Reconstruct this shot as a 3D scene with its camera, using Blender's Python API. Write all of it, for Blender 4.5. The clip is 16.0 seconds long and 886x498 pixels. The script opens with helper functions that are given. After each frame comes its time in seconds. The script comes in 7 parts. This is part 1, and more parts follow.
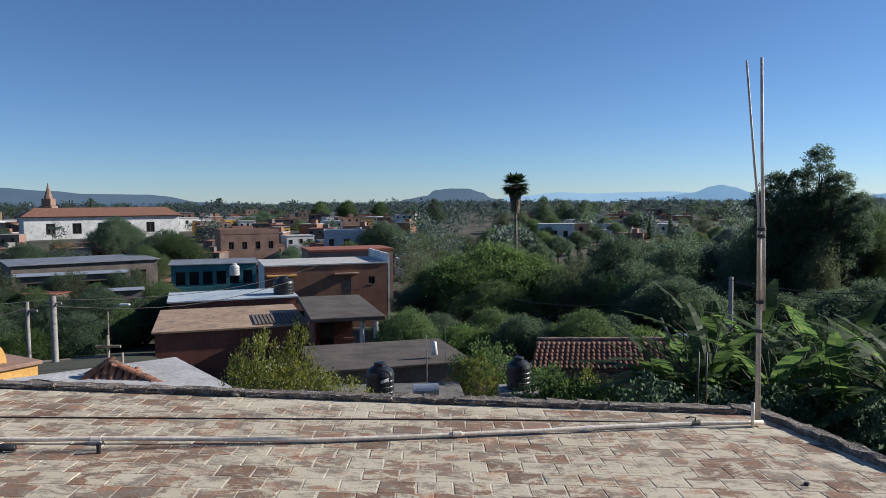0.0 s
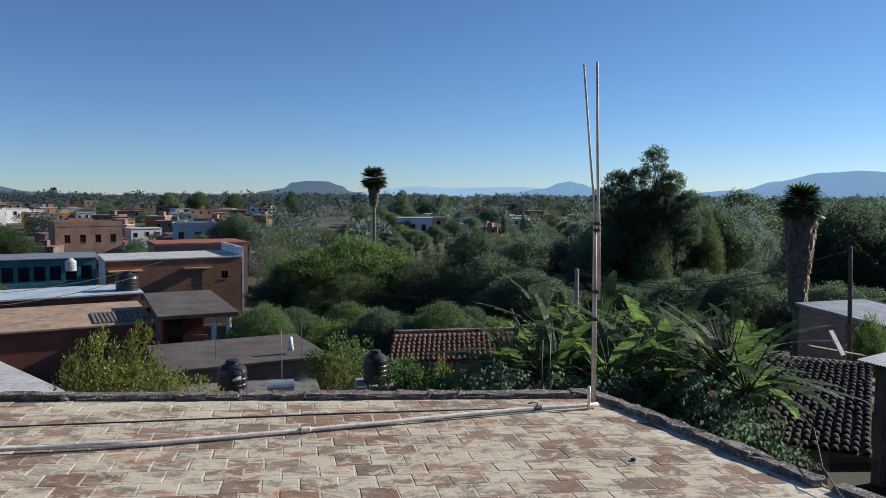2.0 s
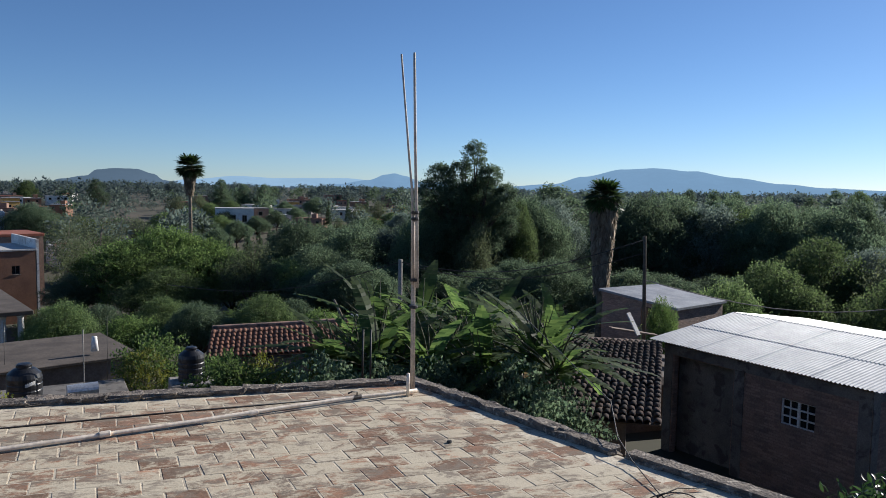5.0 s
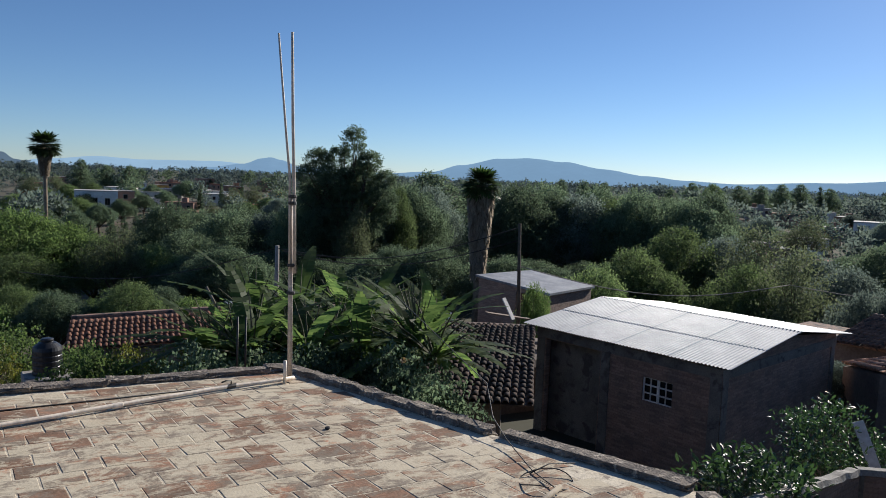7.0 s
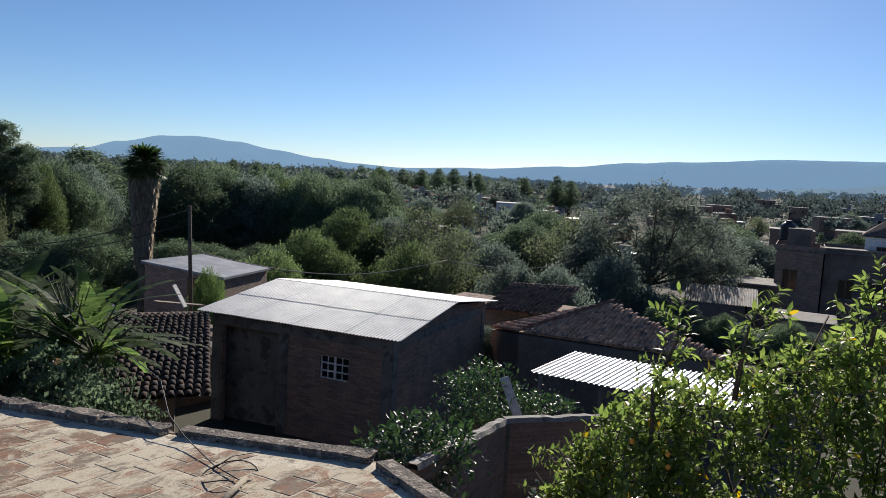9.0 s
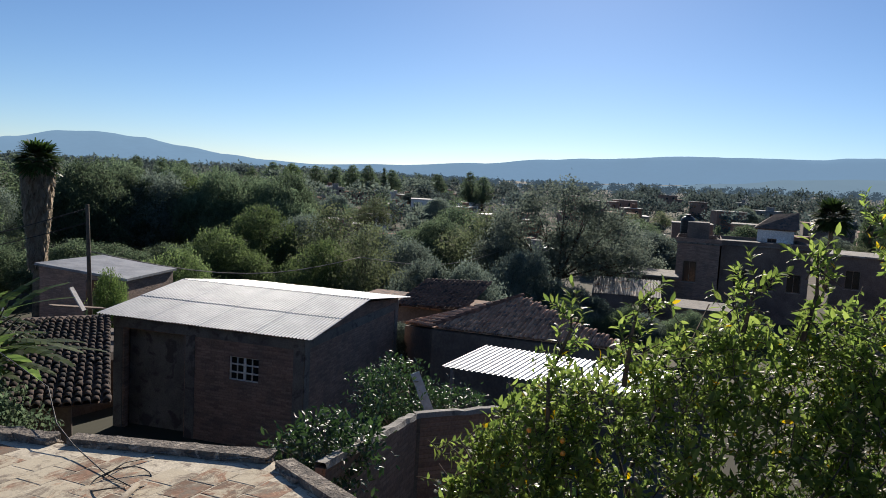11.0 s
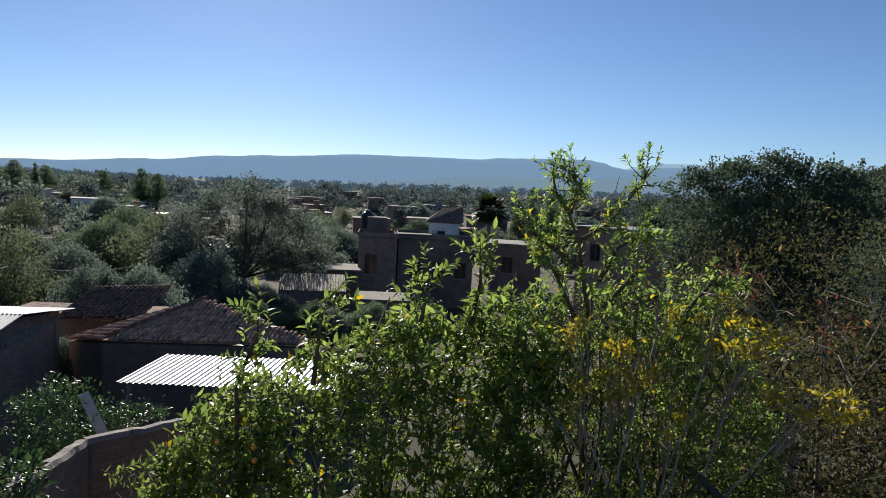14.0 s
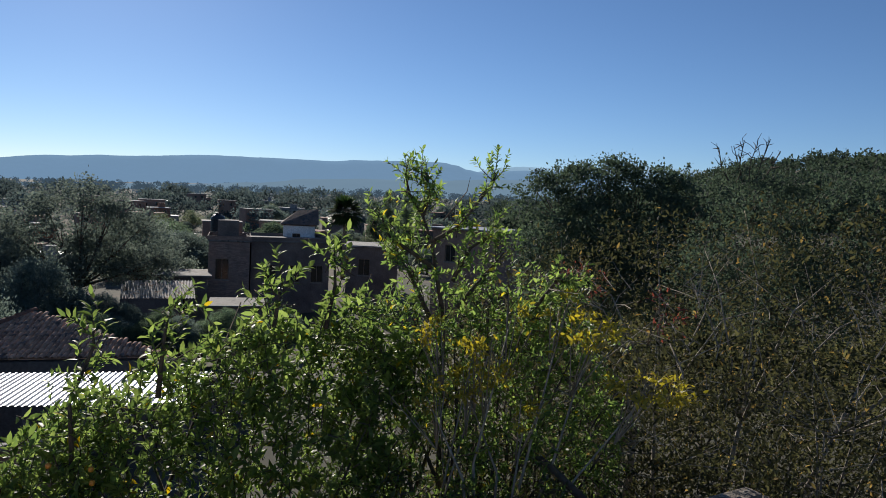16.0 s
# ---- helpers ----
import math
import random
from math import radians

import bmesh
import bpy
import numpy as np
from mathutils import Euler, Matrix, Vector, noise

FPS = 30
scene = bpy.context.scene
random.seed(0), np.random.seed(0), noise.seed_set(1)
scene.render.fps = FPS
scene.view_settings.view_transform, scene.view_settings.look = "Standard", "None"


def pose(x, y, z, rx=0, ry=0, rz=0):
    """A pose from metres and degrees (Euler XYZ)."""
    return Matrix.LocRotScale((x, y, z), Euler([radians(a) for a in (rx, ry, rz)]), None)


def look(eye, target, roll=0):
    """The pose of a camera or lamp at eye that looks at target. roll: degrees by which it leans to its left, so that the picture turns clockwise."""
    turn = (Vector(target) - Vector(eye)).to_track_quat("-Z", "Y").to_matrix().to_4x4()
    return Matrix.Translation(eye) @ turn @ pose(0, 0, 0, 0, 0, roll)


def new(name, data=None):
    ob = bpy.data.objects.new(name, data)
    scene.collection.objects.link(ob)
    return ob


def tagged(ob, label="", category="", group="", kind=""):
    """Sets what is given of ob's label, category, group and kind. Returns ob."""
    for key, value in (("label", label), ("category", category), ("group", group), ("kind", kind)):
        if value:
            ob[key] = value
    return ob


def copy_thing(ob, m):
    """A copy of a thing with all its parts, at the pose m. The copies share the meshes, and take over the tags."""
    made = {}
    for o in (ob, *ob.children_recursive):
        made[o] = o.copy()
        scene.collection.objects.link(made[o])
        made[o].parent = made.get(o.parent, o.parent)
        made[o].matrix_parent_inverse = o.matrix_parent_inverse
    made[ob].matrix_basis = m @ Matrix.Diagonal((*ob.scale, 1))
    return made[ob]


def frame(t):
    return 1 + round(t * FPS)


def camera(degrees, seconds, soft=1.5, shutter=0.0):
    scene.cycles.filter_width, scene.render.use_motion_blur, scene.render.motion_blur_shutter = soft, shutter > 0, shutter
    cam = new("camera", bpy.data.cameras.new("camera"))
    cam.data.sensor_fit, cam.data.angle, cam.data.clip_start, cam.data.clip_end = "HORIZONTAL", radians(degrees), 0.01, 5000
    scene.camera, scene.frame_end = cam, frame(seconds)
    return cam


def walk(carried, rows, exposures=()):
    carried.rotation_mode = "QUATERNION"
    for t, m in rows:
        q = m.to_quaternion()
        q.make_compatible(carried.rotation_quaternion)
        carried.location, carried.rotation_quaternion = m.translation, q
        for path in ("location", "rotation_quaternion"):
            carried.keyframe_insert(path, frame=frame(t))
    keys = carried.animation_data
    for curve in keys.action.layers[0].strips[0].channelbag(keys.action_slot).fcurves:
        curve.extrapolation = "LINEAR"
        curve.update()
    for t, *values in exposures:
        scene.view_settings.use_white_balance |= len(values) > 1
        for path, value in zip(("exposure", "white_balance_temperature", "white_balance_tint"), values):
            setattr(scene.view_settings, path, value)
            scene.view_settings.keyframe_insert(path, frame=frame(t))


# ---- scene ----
cam = camera(62.55, 16.0, 0.9)

PATH = [
    (0.0, pose(-0.000, 0.000, 1.700, 86.339, 0.369, -0.024)),
    (0.5, pose(0.016, -0.021, 1.702, 86.204, 0.259, -2.602)),
    (1.0, pose(0.035, -0.024, 1.702, 86.074, -0.030, -5.696)),
    (1.5, pose(0.059, -0.020, 1.703, 85.941, -0.241, -8.827)),
    (2.0, pose(0.077, -0.017, 1.697, 85.827, -0.332, -11.037)),
    (2.5, pose(0.087, -0.020, 1.694, 85.720, -0.458, -12.986)),
    (3.0, pose(0.108, -0.015, 1.690, 85.569, -0.741, -17.411)),
    (3.5, pose(0.123, -0.006, 1.686, 85.509, -0.993, -20.728)),
    (4.0, pose(0.130, 0.004, 1.685, 85.471, -1.139, -22.549)),
    (6.5, pose(0.158, 0.002, 1.654, 84.742, -1.490, -29.765)),
    (7.0, pose(0.145, 0.008, 1.659, 84.533, -2.139, -34.104)),
    (7.5, pose(0.146, 0.042, 1.675, 84.496, -2.728, -42.350)),
    (8.0, pose(0.139, 0.054, 1.691, 84.388, -3.205, -49.540)),
    (8.5, pose(0.137, 0.049, 1.693, 84.315, -3.282, -54.782)),
    (9.0, pose(0.136, 0.046, 1.686, 84.246, -3.251, -59.298)),
    (9.5, pose(0.137, 0.044, 1.681, 84.280, -3.162, -62.630)),
    (12.0, pose(0.161, -0.147, 1.718, 84.522, -3.335, -71.877)),
    (12.5, pose(0.187, -0.116, 1.722, 84.784, -3.363, -77.942)),
    (13.0, pose(0.200, -0.087, 1.718, 84.990, -3.206, -82.608)),
    (13.5, pose(0.204, -0.079, 1.718, 85.167, -3.127, -86.139)),
    (14.0, pose(0.192, -0.077, 1.719, 85.425, -3.007, -90.503)),
    (14.5, pose(0.185, -0.082, 1.717, 85.733, -2.915, -94.051)),
    (15.0, pose(0.194, -0.086, 1.715, 85.908, -2.739, -95.946)),
    (15.5, pose(0.197, -0.090, 1.716, 86.029, -2.756, -98.505)),
    (16.0, pose(0.203, -0.097, 1.716, 86.164, -2.917, -101.753)),
]
walk(cam, PATH, [(0.0, 0.52, 5600, 9.5), (3.5, 0.48, 5600, 10), (7.0, 0.44, 5800, 10), (9.0, 0.48, 5950, 11), (12.5, 0.46, 6100, 11), (15.0, 0.37, 6050, 11), (16.0, 0.28, 5850, 10)])

# ---- light ----
SUN_AZ, SUN_EL = 76.0, 24.5
world = bpy.data.worlds.new("sky")
scene.world = world
world.use_nodes = True
wn = world.node_tree
sky = wn.nodes.new("ShaderNodeTexSky")
sky.sky_type, sky.sun_disc = "NISHITA", False
sky.sun_elevation, sky.sun_rotation = radians(SUN_EL), radians(SUN_AZ)
sky.altitude, sky.air_density, sky.dust_density, sky.ozone_density = 2400, 1.0, 0.6, 4.0
wn.links.new(sky.outputs[0], wn.nodes["Background"].inputs[0])
wn.nodes["Background"].inputs[1].default_value = 0.065
sun = new("sun", bpy.data.lights.new("sun", "SUN"))
sun.data.energy, sun.data.angle, sun.data.color = 5.0, radians(0.53), (1.0, 0.87, 0.70)
sun.matrix_world = look((0, 0, 0), (-math.sin(radians(SUN_AZ)), -math.cos(radians(SUN_AZ)), -math.tan(radians(SUN_EL))))


# ---- materials ----
def mat(name, a, b, scale=3.0, rough=0.8, bump=0.15, fine=40.0, c=None, cmix=0.5, metal=0.0, per_object=0.0, detail=6.0, grain=0.22, gloss=0.5):
    """A worn surface: colours a and b in broad patches, a third in stains, fine grain and relief."""
    m = bpy.data.materials.new(name)
    m.use_nodes = True
    nt = m.node_tree
    N, L = nt.nodes, nt.links
    p = N["Principled BSDF"]
    geo = N.new("ShaderNodeNewGeometry")
    n1 = N.new("ShaderNodeTexNoise")
    n1.inputs["Scale"].default_value, n1.inputs["Detail"].default_value, n1.inputs["Roughness"].default_value = scale, detail, 0.62
    n2 = N.new("ShaderNodeTexNoise")
    n2.inputs["Scale"].default_value, n2.inputs["Detail"].default_value = fine, 3.0
    for n in (n1, n2):
        L.new(geo.outputs["Position"], n.inputs["Vector"])
    r = N.new("ShaderNodeValToRGB")
    r.color_ramp.elements[0].position, r.color_ramp.elements[1].position = 0.38, 0.62
    r.color_ramp.elements[0].color, r.color_ramp.elements[1].color = (*a, 1), (*b, 1)
    L.new(n1.outputs[0], r.inputs[0])
    col = r.outputs[0]
    if c:
        n3 = N.new("ShaderNodeTexNoise")
        n3.inputs["Scale"].default_value, n3.inputs["Detail"].default_value, n3.inputs["Distortion"].default_value = scale * 2.3, 7.0, 0.6
        L.new(geo.outputs["Position"], n3.inputs["Vector"])
        r3 = N.new("ShaderNodeValToRGB")
        r3.color_ramp.elements[0].position, r3.color_ramp.elements[1].position = 0.62 - 0.25 * cmix, 0.70 - 0.22 * cmix
        L.new(n3.outputs[0], r3.inputs[0])
        mx = N.new("ShaderNodeMixRGB")
        mx.inputs[2].default_value = (*c, 1)
        L.new(r3.outputs[0], mx.inputs[0])
        L.new(col, mx.inputs[1])
        col = mx.outputs[0]
    hs = N.new("ShaderNodeHueSaturation")
    mr = N.new("ShaderNodeMapRange")
    mr.inputs["From Min"].default_value, mr.inputs["From Max"].default_value = 0.28, 0.72
    mr.inputs["To Min"].default_value, mr.inputs["To Max"].default_value = 1 - grain, 1 + grain
    L.new(n2.outputs[0], mr.inputs["Value"])
    if per_object:
        oi = N.new("ShaderNodeObjectInfo")
        mo = N.new("ShaderNodeMapRange")
        mo.inputs["To Min"].default_value, mo.inputs["To Max"].default_value = 1 - per_object, 1 + per_object
        L.new(oi.outputs["Random"], mo.inputs["Value"])
        mu = N.new("ShaderNodeMath")
        mu.operation = "MULTIPLY"
        L.new(mr.outputs[0], mu.inputs[0])
        L.new(mo.outputs[0], mu.inputs[1])
        L.new(mu.outputs[0], hs.inputs["Value"])
    else:
        L.new(mr.outputs[0], hs.inputs["Value"])
    L.new(col, hs.inputs["Color"])
    L.new(hs.outputs[0], p.inputs["Base Color"])
    p.inputs["Roughness"].default_value, p.inputs["Metallic"].default_value, p.inputs["Specular IOR Level"].default_value = rough, metal, gloss
    if bump:
        bp = N.new("ShaderNodeBump")
        bp.inputs["Strength"].default_value, bp.inputs["Distance"].default_value = bump, 0.02
        L.new(n2.outputs[0], bp.inputs["Height"])
        L.new(bp.outputs[0], p.inputs["Normal"])
    return m


def leaf_mat(name, dark, light, trans=0.35, rough=0.5, accent=None, share=0.0):
    """Leaves: each one its own shade between two greens, some in an accent colour; light comes through."""
    m = bpy.data.materials.new(name)
    m.use_nodes = True
    nt = m.node_tree
    N, L = nt.nodes, nt.links
    p = N["Principled BSDF"]
    geo = N.new("ShaderNodeNewGeometry")
    r = N.new("ShaderNodeValToRGB")
    e = r.color_ramp.elements
    e[0].color, e[1].color = (*dark, 1), (*light, 1)
    if accent:
        e[1].position = 1 - share
        k = e.new(min(0.999, 1 - share + 0.01))
        k.color = (*accent, 1)
    L.new(geo.outputs["Random Per Island"], r.inputs[0])
    oi = N.new("ShaderNodeObjectInfo")
    mo = N.new("ShaderNodeMapRange")
    mo.inputs["To Min"].default_value, mo.inputs["To Max"].default_value = 0.7, 1.3
    L.new(oi.outputs["Random"], mo.inputs["Value"])
    hs = N.new("ShaderNodeHueSaturation")
    L.new(mo.outputs[0], hs.inputs["Value"])
    L.new(r.outputs[0], hs.inputs["Color"])
    L.new(hs.outputs[0], p.inputs["Base Color"])
    p.inputs["Roughness"].default_value = rough
    p.inputs["Specular IOR Level"].default_value = 0.5 if rough < 0.55 else 0.2
    t = N.new("ShaderNodeBsdfTranslucent")
    hs2 = N.new("ShaderNodeHueSaturation")
    hs2.inputs["Value"].default_value, hs2.inputs["Saturation"].default_value = 2.4, 1.1
    L.new(hs.outputs[0], hs2.inputs["Color"])
    L.new(hs2.outputs[0], t.inputs[0])
    mx = N.new("ShaderNodeMixShader")
    mx.inputs[0].default_value = trans
    L.new(p.outputs[0], mx.inputs[1])
    L.new(t.outputs[0], mx.inputs[2])
    L.new(mx.outputs[0], N["Material Output"].inputs[0])
    return m


def brick_mat(name, a, b, mortar, w=0.26, h=0.075):
    """Brickwork too far off to pick apart: courses on upright walls, with recessed joints."""
    m = mat(name, a, b, 1.5, 0.9, 0.0, 25)
    N, L = m.node_tree.nodes, m.node_tree.links
    p = N["Principled BSDF"]
    old = p.inputs["Base Color"].links[0].from_socket
    geo = N.new("ShaderNodeNewGeometry")
    sep = N.new("ShaderNodeSeparateXYZ")
    L.new(geo.outputs["Position"], sep.inputs[0])
    add = N.new("ShaderNodeMath")
    L.new(sep.outputs[0], add.inputs[0])
    L.new(sep.outputs[1], add.inputs[1])
    com = N.new("ShaderNodeCombineXYZ")
    L.new(add.outputs[0], com.inputs[0])
    L.new(sep.outputs[2], com.inputs[1])
    br = N.new("ShaderNodeTexBrick")
    for k, v in (("Scale", 1.0), ("Mortar Size", 0.011), ("Brick Width", w), ("Row Height", h), ("Mortar Smooth", 0.3)):
        br.inputs[k].default_value = v
    br.inputs["Color1"].default_value, br.inputs["Color2"].default_value, br.inputs["Mortar"].default_value = (1, 1, 1, 1), (0.62, 0.6, 0.6, 1), (*mortar, 1)
    L.new(com.outputs[0], br.inputs[0])
    mx = N.new("ShaderNodeMixRGB")
    mx.blend_type = "MULTIPLY"
    mx.inputs[0].default_value = 1
    L.new(old, mx.inputs[1])
    L.new(br.outputs[0], mx.inputs[2])
    L.new(mx.outputs[0], p.inputs["Base Color"])
    bp = N.new("ShaderNodeBump")
    bp.inputs["Strength"].default_value, bp.inputs["Distance"].default_value = 0.6, 0.015
    inv = N.new("ShaderNodeMath")
    inv.operation = "SUBTRACT"
    inv.inputs[0].default_value = 1
    L.new(br.outputs["Fac"], inv.inputs[1])
    L.new(inv.outputs[0], bp.inputs["Height"])
    L.new(bp.outputs[0], p.inputs["Normal"])
    return m


def paving_mat(name, a=(0.23, 0.15, 0.10), b=(0.36, 0.205, 0.13)):
    """Old paving bricks: brick reds and browns, each its own, under worn smears of lime wash and grey grime."""
    m = mat(name, a, b, 5.0, 0.92, 0.16, 48, grain=0.24, gloss=0.3)
    N, L = m.node_tree.nodes, m.node_tree.links
    p = N["Principled BSDF"]
    col = p.inputs["Base Color"].links[0].from_socket
    geo = N.new("ShaderNodeNewGeometry")
    oi = N.new("ShaderNodeObjectInfo")
    ad = N.new("ShaderNodeMath")
    L.new(oi.outputs["Random"], ad.inputs[0])
    L.new(geo.outputs["Random Per Island"], ad.inputs[1])
    fr = N.new("ShaderNodeMath")
    fr.operation = "FRACT"
    L.new(ad.outputs[0], fr.inputs[0])
    each = N.new("ShaderNodeValToRGB")
    e = each.color_ramp.elements
    e[0].color, e[1].color = (0.62, 0.61, 0.60, 1), (1.32, 1.0, 0.85, 1)
    for pos, c in ((0.35, (0.95, 0.95, 0.95, 1)), (0.7, (1.1, 1.0, 0.92, 1)), (0.86, (1.35, 1.02, 0.85, 1))):
        e.new(pos).color = c
    L.new(fr.outputs[0], each.inputs[0])
    mul = N.new("ShaderNodeMixRGB")
    mul.blend_type = "MULTIPLY"
    mul.inputs[0].default_value = 1
    L.new(col, mul.inputs[1])
    L.new(each.outputs[0], mul.inputs[2])
    col = mul.outputs[0]
    mp = N.new("ShaderNodeMapping")
    mp.inputs["Scale"].default_value = (0.85, 1.35, 1.0)
    L.new(geo.outputs["Position"], mp.inputs["Vector"])
    for scale, lo, hi, tint, rough in ((4.6, 0.44, 0.55, (0.20, 0.165, 0.125), 0.68), (4.0, 0.485, 0.54, (0.51, 0.445, 0.325), 0.78), (1.0, 0.50, 0.57, (0.53, 0.465, 0.345), 0.82), (2.6, 0.54, 0.62, (0.22, 0.18, 0.14), 0.8)):
        n = N.new("ShaderNodeTexNoise")
        n.inputs["Scale"].default_value, n.inputs["Detail"].default_value, n.inputs["Roughness"].default_value, n.inputs["Distortion"].default_value = scale, 9.0, rough, 0.5
        mv = N.new("ShaderNodeVectorMath")
        mv.inputs[1].default_value = (scale * 7.1, scale * 3.3, 0)
        L.new(mp.outputs[0], mv.inputs[0])
        L.new(mv.outputs[0], n.inputs["Vector"])
        own = N.new("ShaderNodeMath")
        own.operation = "MULTIPLY_ADD"
        own.inputs[1].default_value = 0.10
        L.new(fr.outputs[0], own.inputs[0])
        L.new(n.outputs[0], own.inputs[2])
        r = N.new("ShaderNodeMapRange")
        r.inputs["From Min"].default_value, r.inputs["From Max"].default_value = lo + 0.05, hi + 0.05
        r.inputs["To Max"].default_value = 0.92
        L.new(own.outputs[0], r.inputs["Value"])
        mx = N.new("ShaderNodeMixRGB")
        mx.inputs[2].default_value = (*tint, 1)
        L.new(r.outputs[0], mx.inputs[0])
        L.new(col, mx.inputs[1])
        col = mx.outputs[0]
    L.new(col, p.inputs["Base Color"])
    return m


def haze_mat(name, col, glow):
    """Far backdrop: haze is put in as blue emission over a near-black base."""
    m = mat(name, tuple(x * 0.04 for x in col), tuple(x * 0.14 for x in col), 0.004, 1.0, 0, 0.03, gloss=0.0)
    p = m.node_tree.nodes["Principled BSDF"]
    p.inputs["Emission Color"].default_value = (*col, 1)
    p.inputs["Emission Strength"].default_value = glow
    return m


M_TILE = paving_mat("roof_brick")
M_MORTAR = mat("lime_mortar", (0.44, 0.385, 0.29), (0.58, 0.515, 0.40), 6, 0.95, 0.15, 60, c=(0.24, 0.2, 0.16), cmix=0.25)
M_KERB = mat("parapet_render", (0.085, 0.072, 0.062), (0.21, 0.175, 0.14), 8, 0.95, 0.9, 55, c=(0.36, 0.31, 0.25), cmix=0.25)
M_PVC = mat("white_pipe", (0.68, 0.58, 0.46), (0.80, 0.71, 0.58), 6, 0.5, 0.05, 30)
M_POLE = mat("old_pole", (0.40, 0.34, 0.28), (0.55, 0.48, 0.40), 6, 0.6, 0.2, 50)
M_BLACK = mat("black_plastic", (0.012, 0.013, 0.016), (0.02, 0.021, 0.025), 3, 0.4, 0.05, 30)
M_WIRE = mat("dark_cable", (0.02, 0.018, 0.016), (0.04, 0.035, 0.03), 8, 0.6, 0.0, 30)
M_CONC = mat("concrete", (0.20, 0.19, 0.17), (0.32, 0.30, 0.27), 1.2, 0.9, 0.3, 30, c=(0.12, 0.11, 0.10), cmix=0.25)
M_SLAB = mat("grey_roof_slab", (0.062, 0.050, 0.041), (0.11, 0.090, 0.073), 0.7, 0.95, 0.2, 12)
M_TANROOF = mat("tan_roof_coat", (0.30, 0.20, 0.13), (0.42, 0.29, 0.19), 0.6, 0.95, 0.2, 12, c=(0.20, 0.15, 0.11), cmix=0.3)
M_WHITEROOF = mat("white_roof_coat", (0.38, 0.37, 0.35), (0.52, 0.51, 0.49), 0.8, 0.85, 0.1, 12, c=(0.36, 0.35, 0.33), cmix=0.2)
M_BLUEROOF = mat("pale_blue_roof_coat", (0.34, 0.40, 0.45), (0.46, 0.51, 0.54), 0.6, 0.85, 0.1, 12)
M_RUSTWALL = mat("red_brown_wall", (0.15, 0.06, 0.04), (0.22, 0.085, 0.055), 0.6, 0.9, 0.15, 14)
M_BROWNWALL = mat("brown_wall", (0.19, 0.10, 0.065), (0.26, 0.14, 0.085), 0.5, 0.9, 0.15, 14)
M_WHITE = mat("white_wall", (0.58, 0.57, 0.54), (0.74, 0.73, 0.70), 0.5, 0.85, 0.1, 10, c=(0.45, 0.42, 0.38), cmix=0.15)
M_YELLOW = mat("yellow_wall", (0.50, 0.27, 0.06), (0.62, 0.36, 0.10), 0.7, 0.85, 0.1, 12)
M_ORANGE = mat("orange_brick_wall", (0.22, 0.135, 0.10), (0.31, 0.20, 0.145), 0.4, 0.9, 0.1, 8)
M_TEAL = mat("teal_wall", (0.04, 0.15, 0.165), (0.07, 0.22, 0.235), 0.5, 0.8, 0.1, 10)
M_DARKWALL = mat("dark_weathered_wall", (0.11, 0.09, 0.078), (0.19, 0.155, 0.13), 0.6, 0.95, 0.2, 12)
M_METAL = mat("galvanised_sheet", (0.33, 0.345, 0.365), (0.42, 0.435, 0.45), 1.2, 0.5, 0.02, 14, metal=0.35, gloss=0.4, grain=0.1)
M_OLDMETAL = mat("old_sheet", (0.17, 0.18, 0.20), (0.28, 0.29, 0.31), 0.8, 0.6, 0.1, 12, metal=0.3)
M_RUSTSHEET = mat("rusted_sheet", (0.22, 0.19, 0.17), (0.36, 0.33, 0.30), 0.8, 0.7, 0.1, 12, c=(0.20, 0.10, 0.06), cmix=0.35)
M_CLAY = mat("clay_tile", (0.20, 0.095, 0.06), (0.32, 0.15, 0.09), 2.0, 0.9, 0.2, 30, c=(0.11, 0.08, 0.065), cmix=0.3, per_object=0.25)
M_CLAYOLD = mat("blackened_clay_tile", (0.085, 0.060, 0.046), (0.16, 0.105, 0.078), 1.5, 0.95, 0.2, 25, c=(0.05, 0.047, 0.045), cmix=0.4, per_object=0.3)
# Clay colour raised so the shaded hip roof looks sunlit.
M_CLAYPINK = mat("clay_tile_sunlit_tint", (0.42, 0.235, 0.15), (0.54, 0.33, 0.21), 1.5, 0.9, 0.2, 25, c=(0.16, 0.12, 0.10), cmix=0.3, per_object=0.3)
M_CLAYDARK = mat("old_clay_tile", (0.19, 0.125, 0.095), (0.31, 0.19, 0.135), 1.5, 0.95, 0.2, 25, c=(0.07, 0.06, 0.055), cmix=0.4, per_object=0.3)
M_DIMCONC = mat("stained_concrete", (0.13, 0.12, 0.108), (0.20, 0.185, 0.165), 1.2, 0.9, 0.3, 30, c=(0.09, 0.082, 0.075), cmix=0.3)
M_BRICK = brick_mat("brick_wall", (0.26, 0.195, 0.16), (0.36, 0.25, 0.195), (0.75, 0.72, 0.68))
# Serves as window glass and as the darkness inside open holes.
M_GLASS = mat("window_and_shade_dark", (0.012, 0.014, 0.016), (0.02, 0.022, 0.025), 2, 0.12, 0, 10)
M_IRON = mat("white_iron", (0.6, 0.6, 0.58), (0.75, 0.75, 0.72), 4, 0.5, 0.05, 30)
M_WOOD = mat("weathered_wood", (0.13, 0.095, 0.07), (0.24, 0.18, 0.13), 5, 0.85, 0.3, 40)
M_BARK = mat("bark", (0.05, 0.04, 0.03), (0.11, 0.085, 0.06), 4, 0.95, 0.6, 20)
M_PALEBARK = mat("pale_twig", (0.20, 0.17, 0.13), (0.30, 0.26, 0.20), 4, 0.9, 0.3, 20)
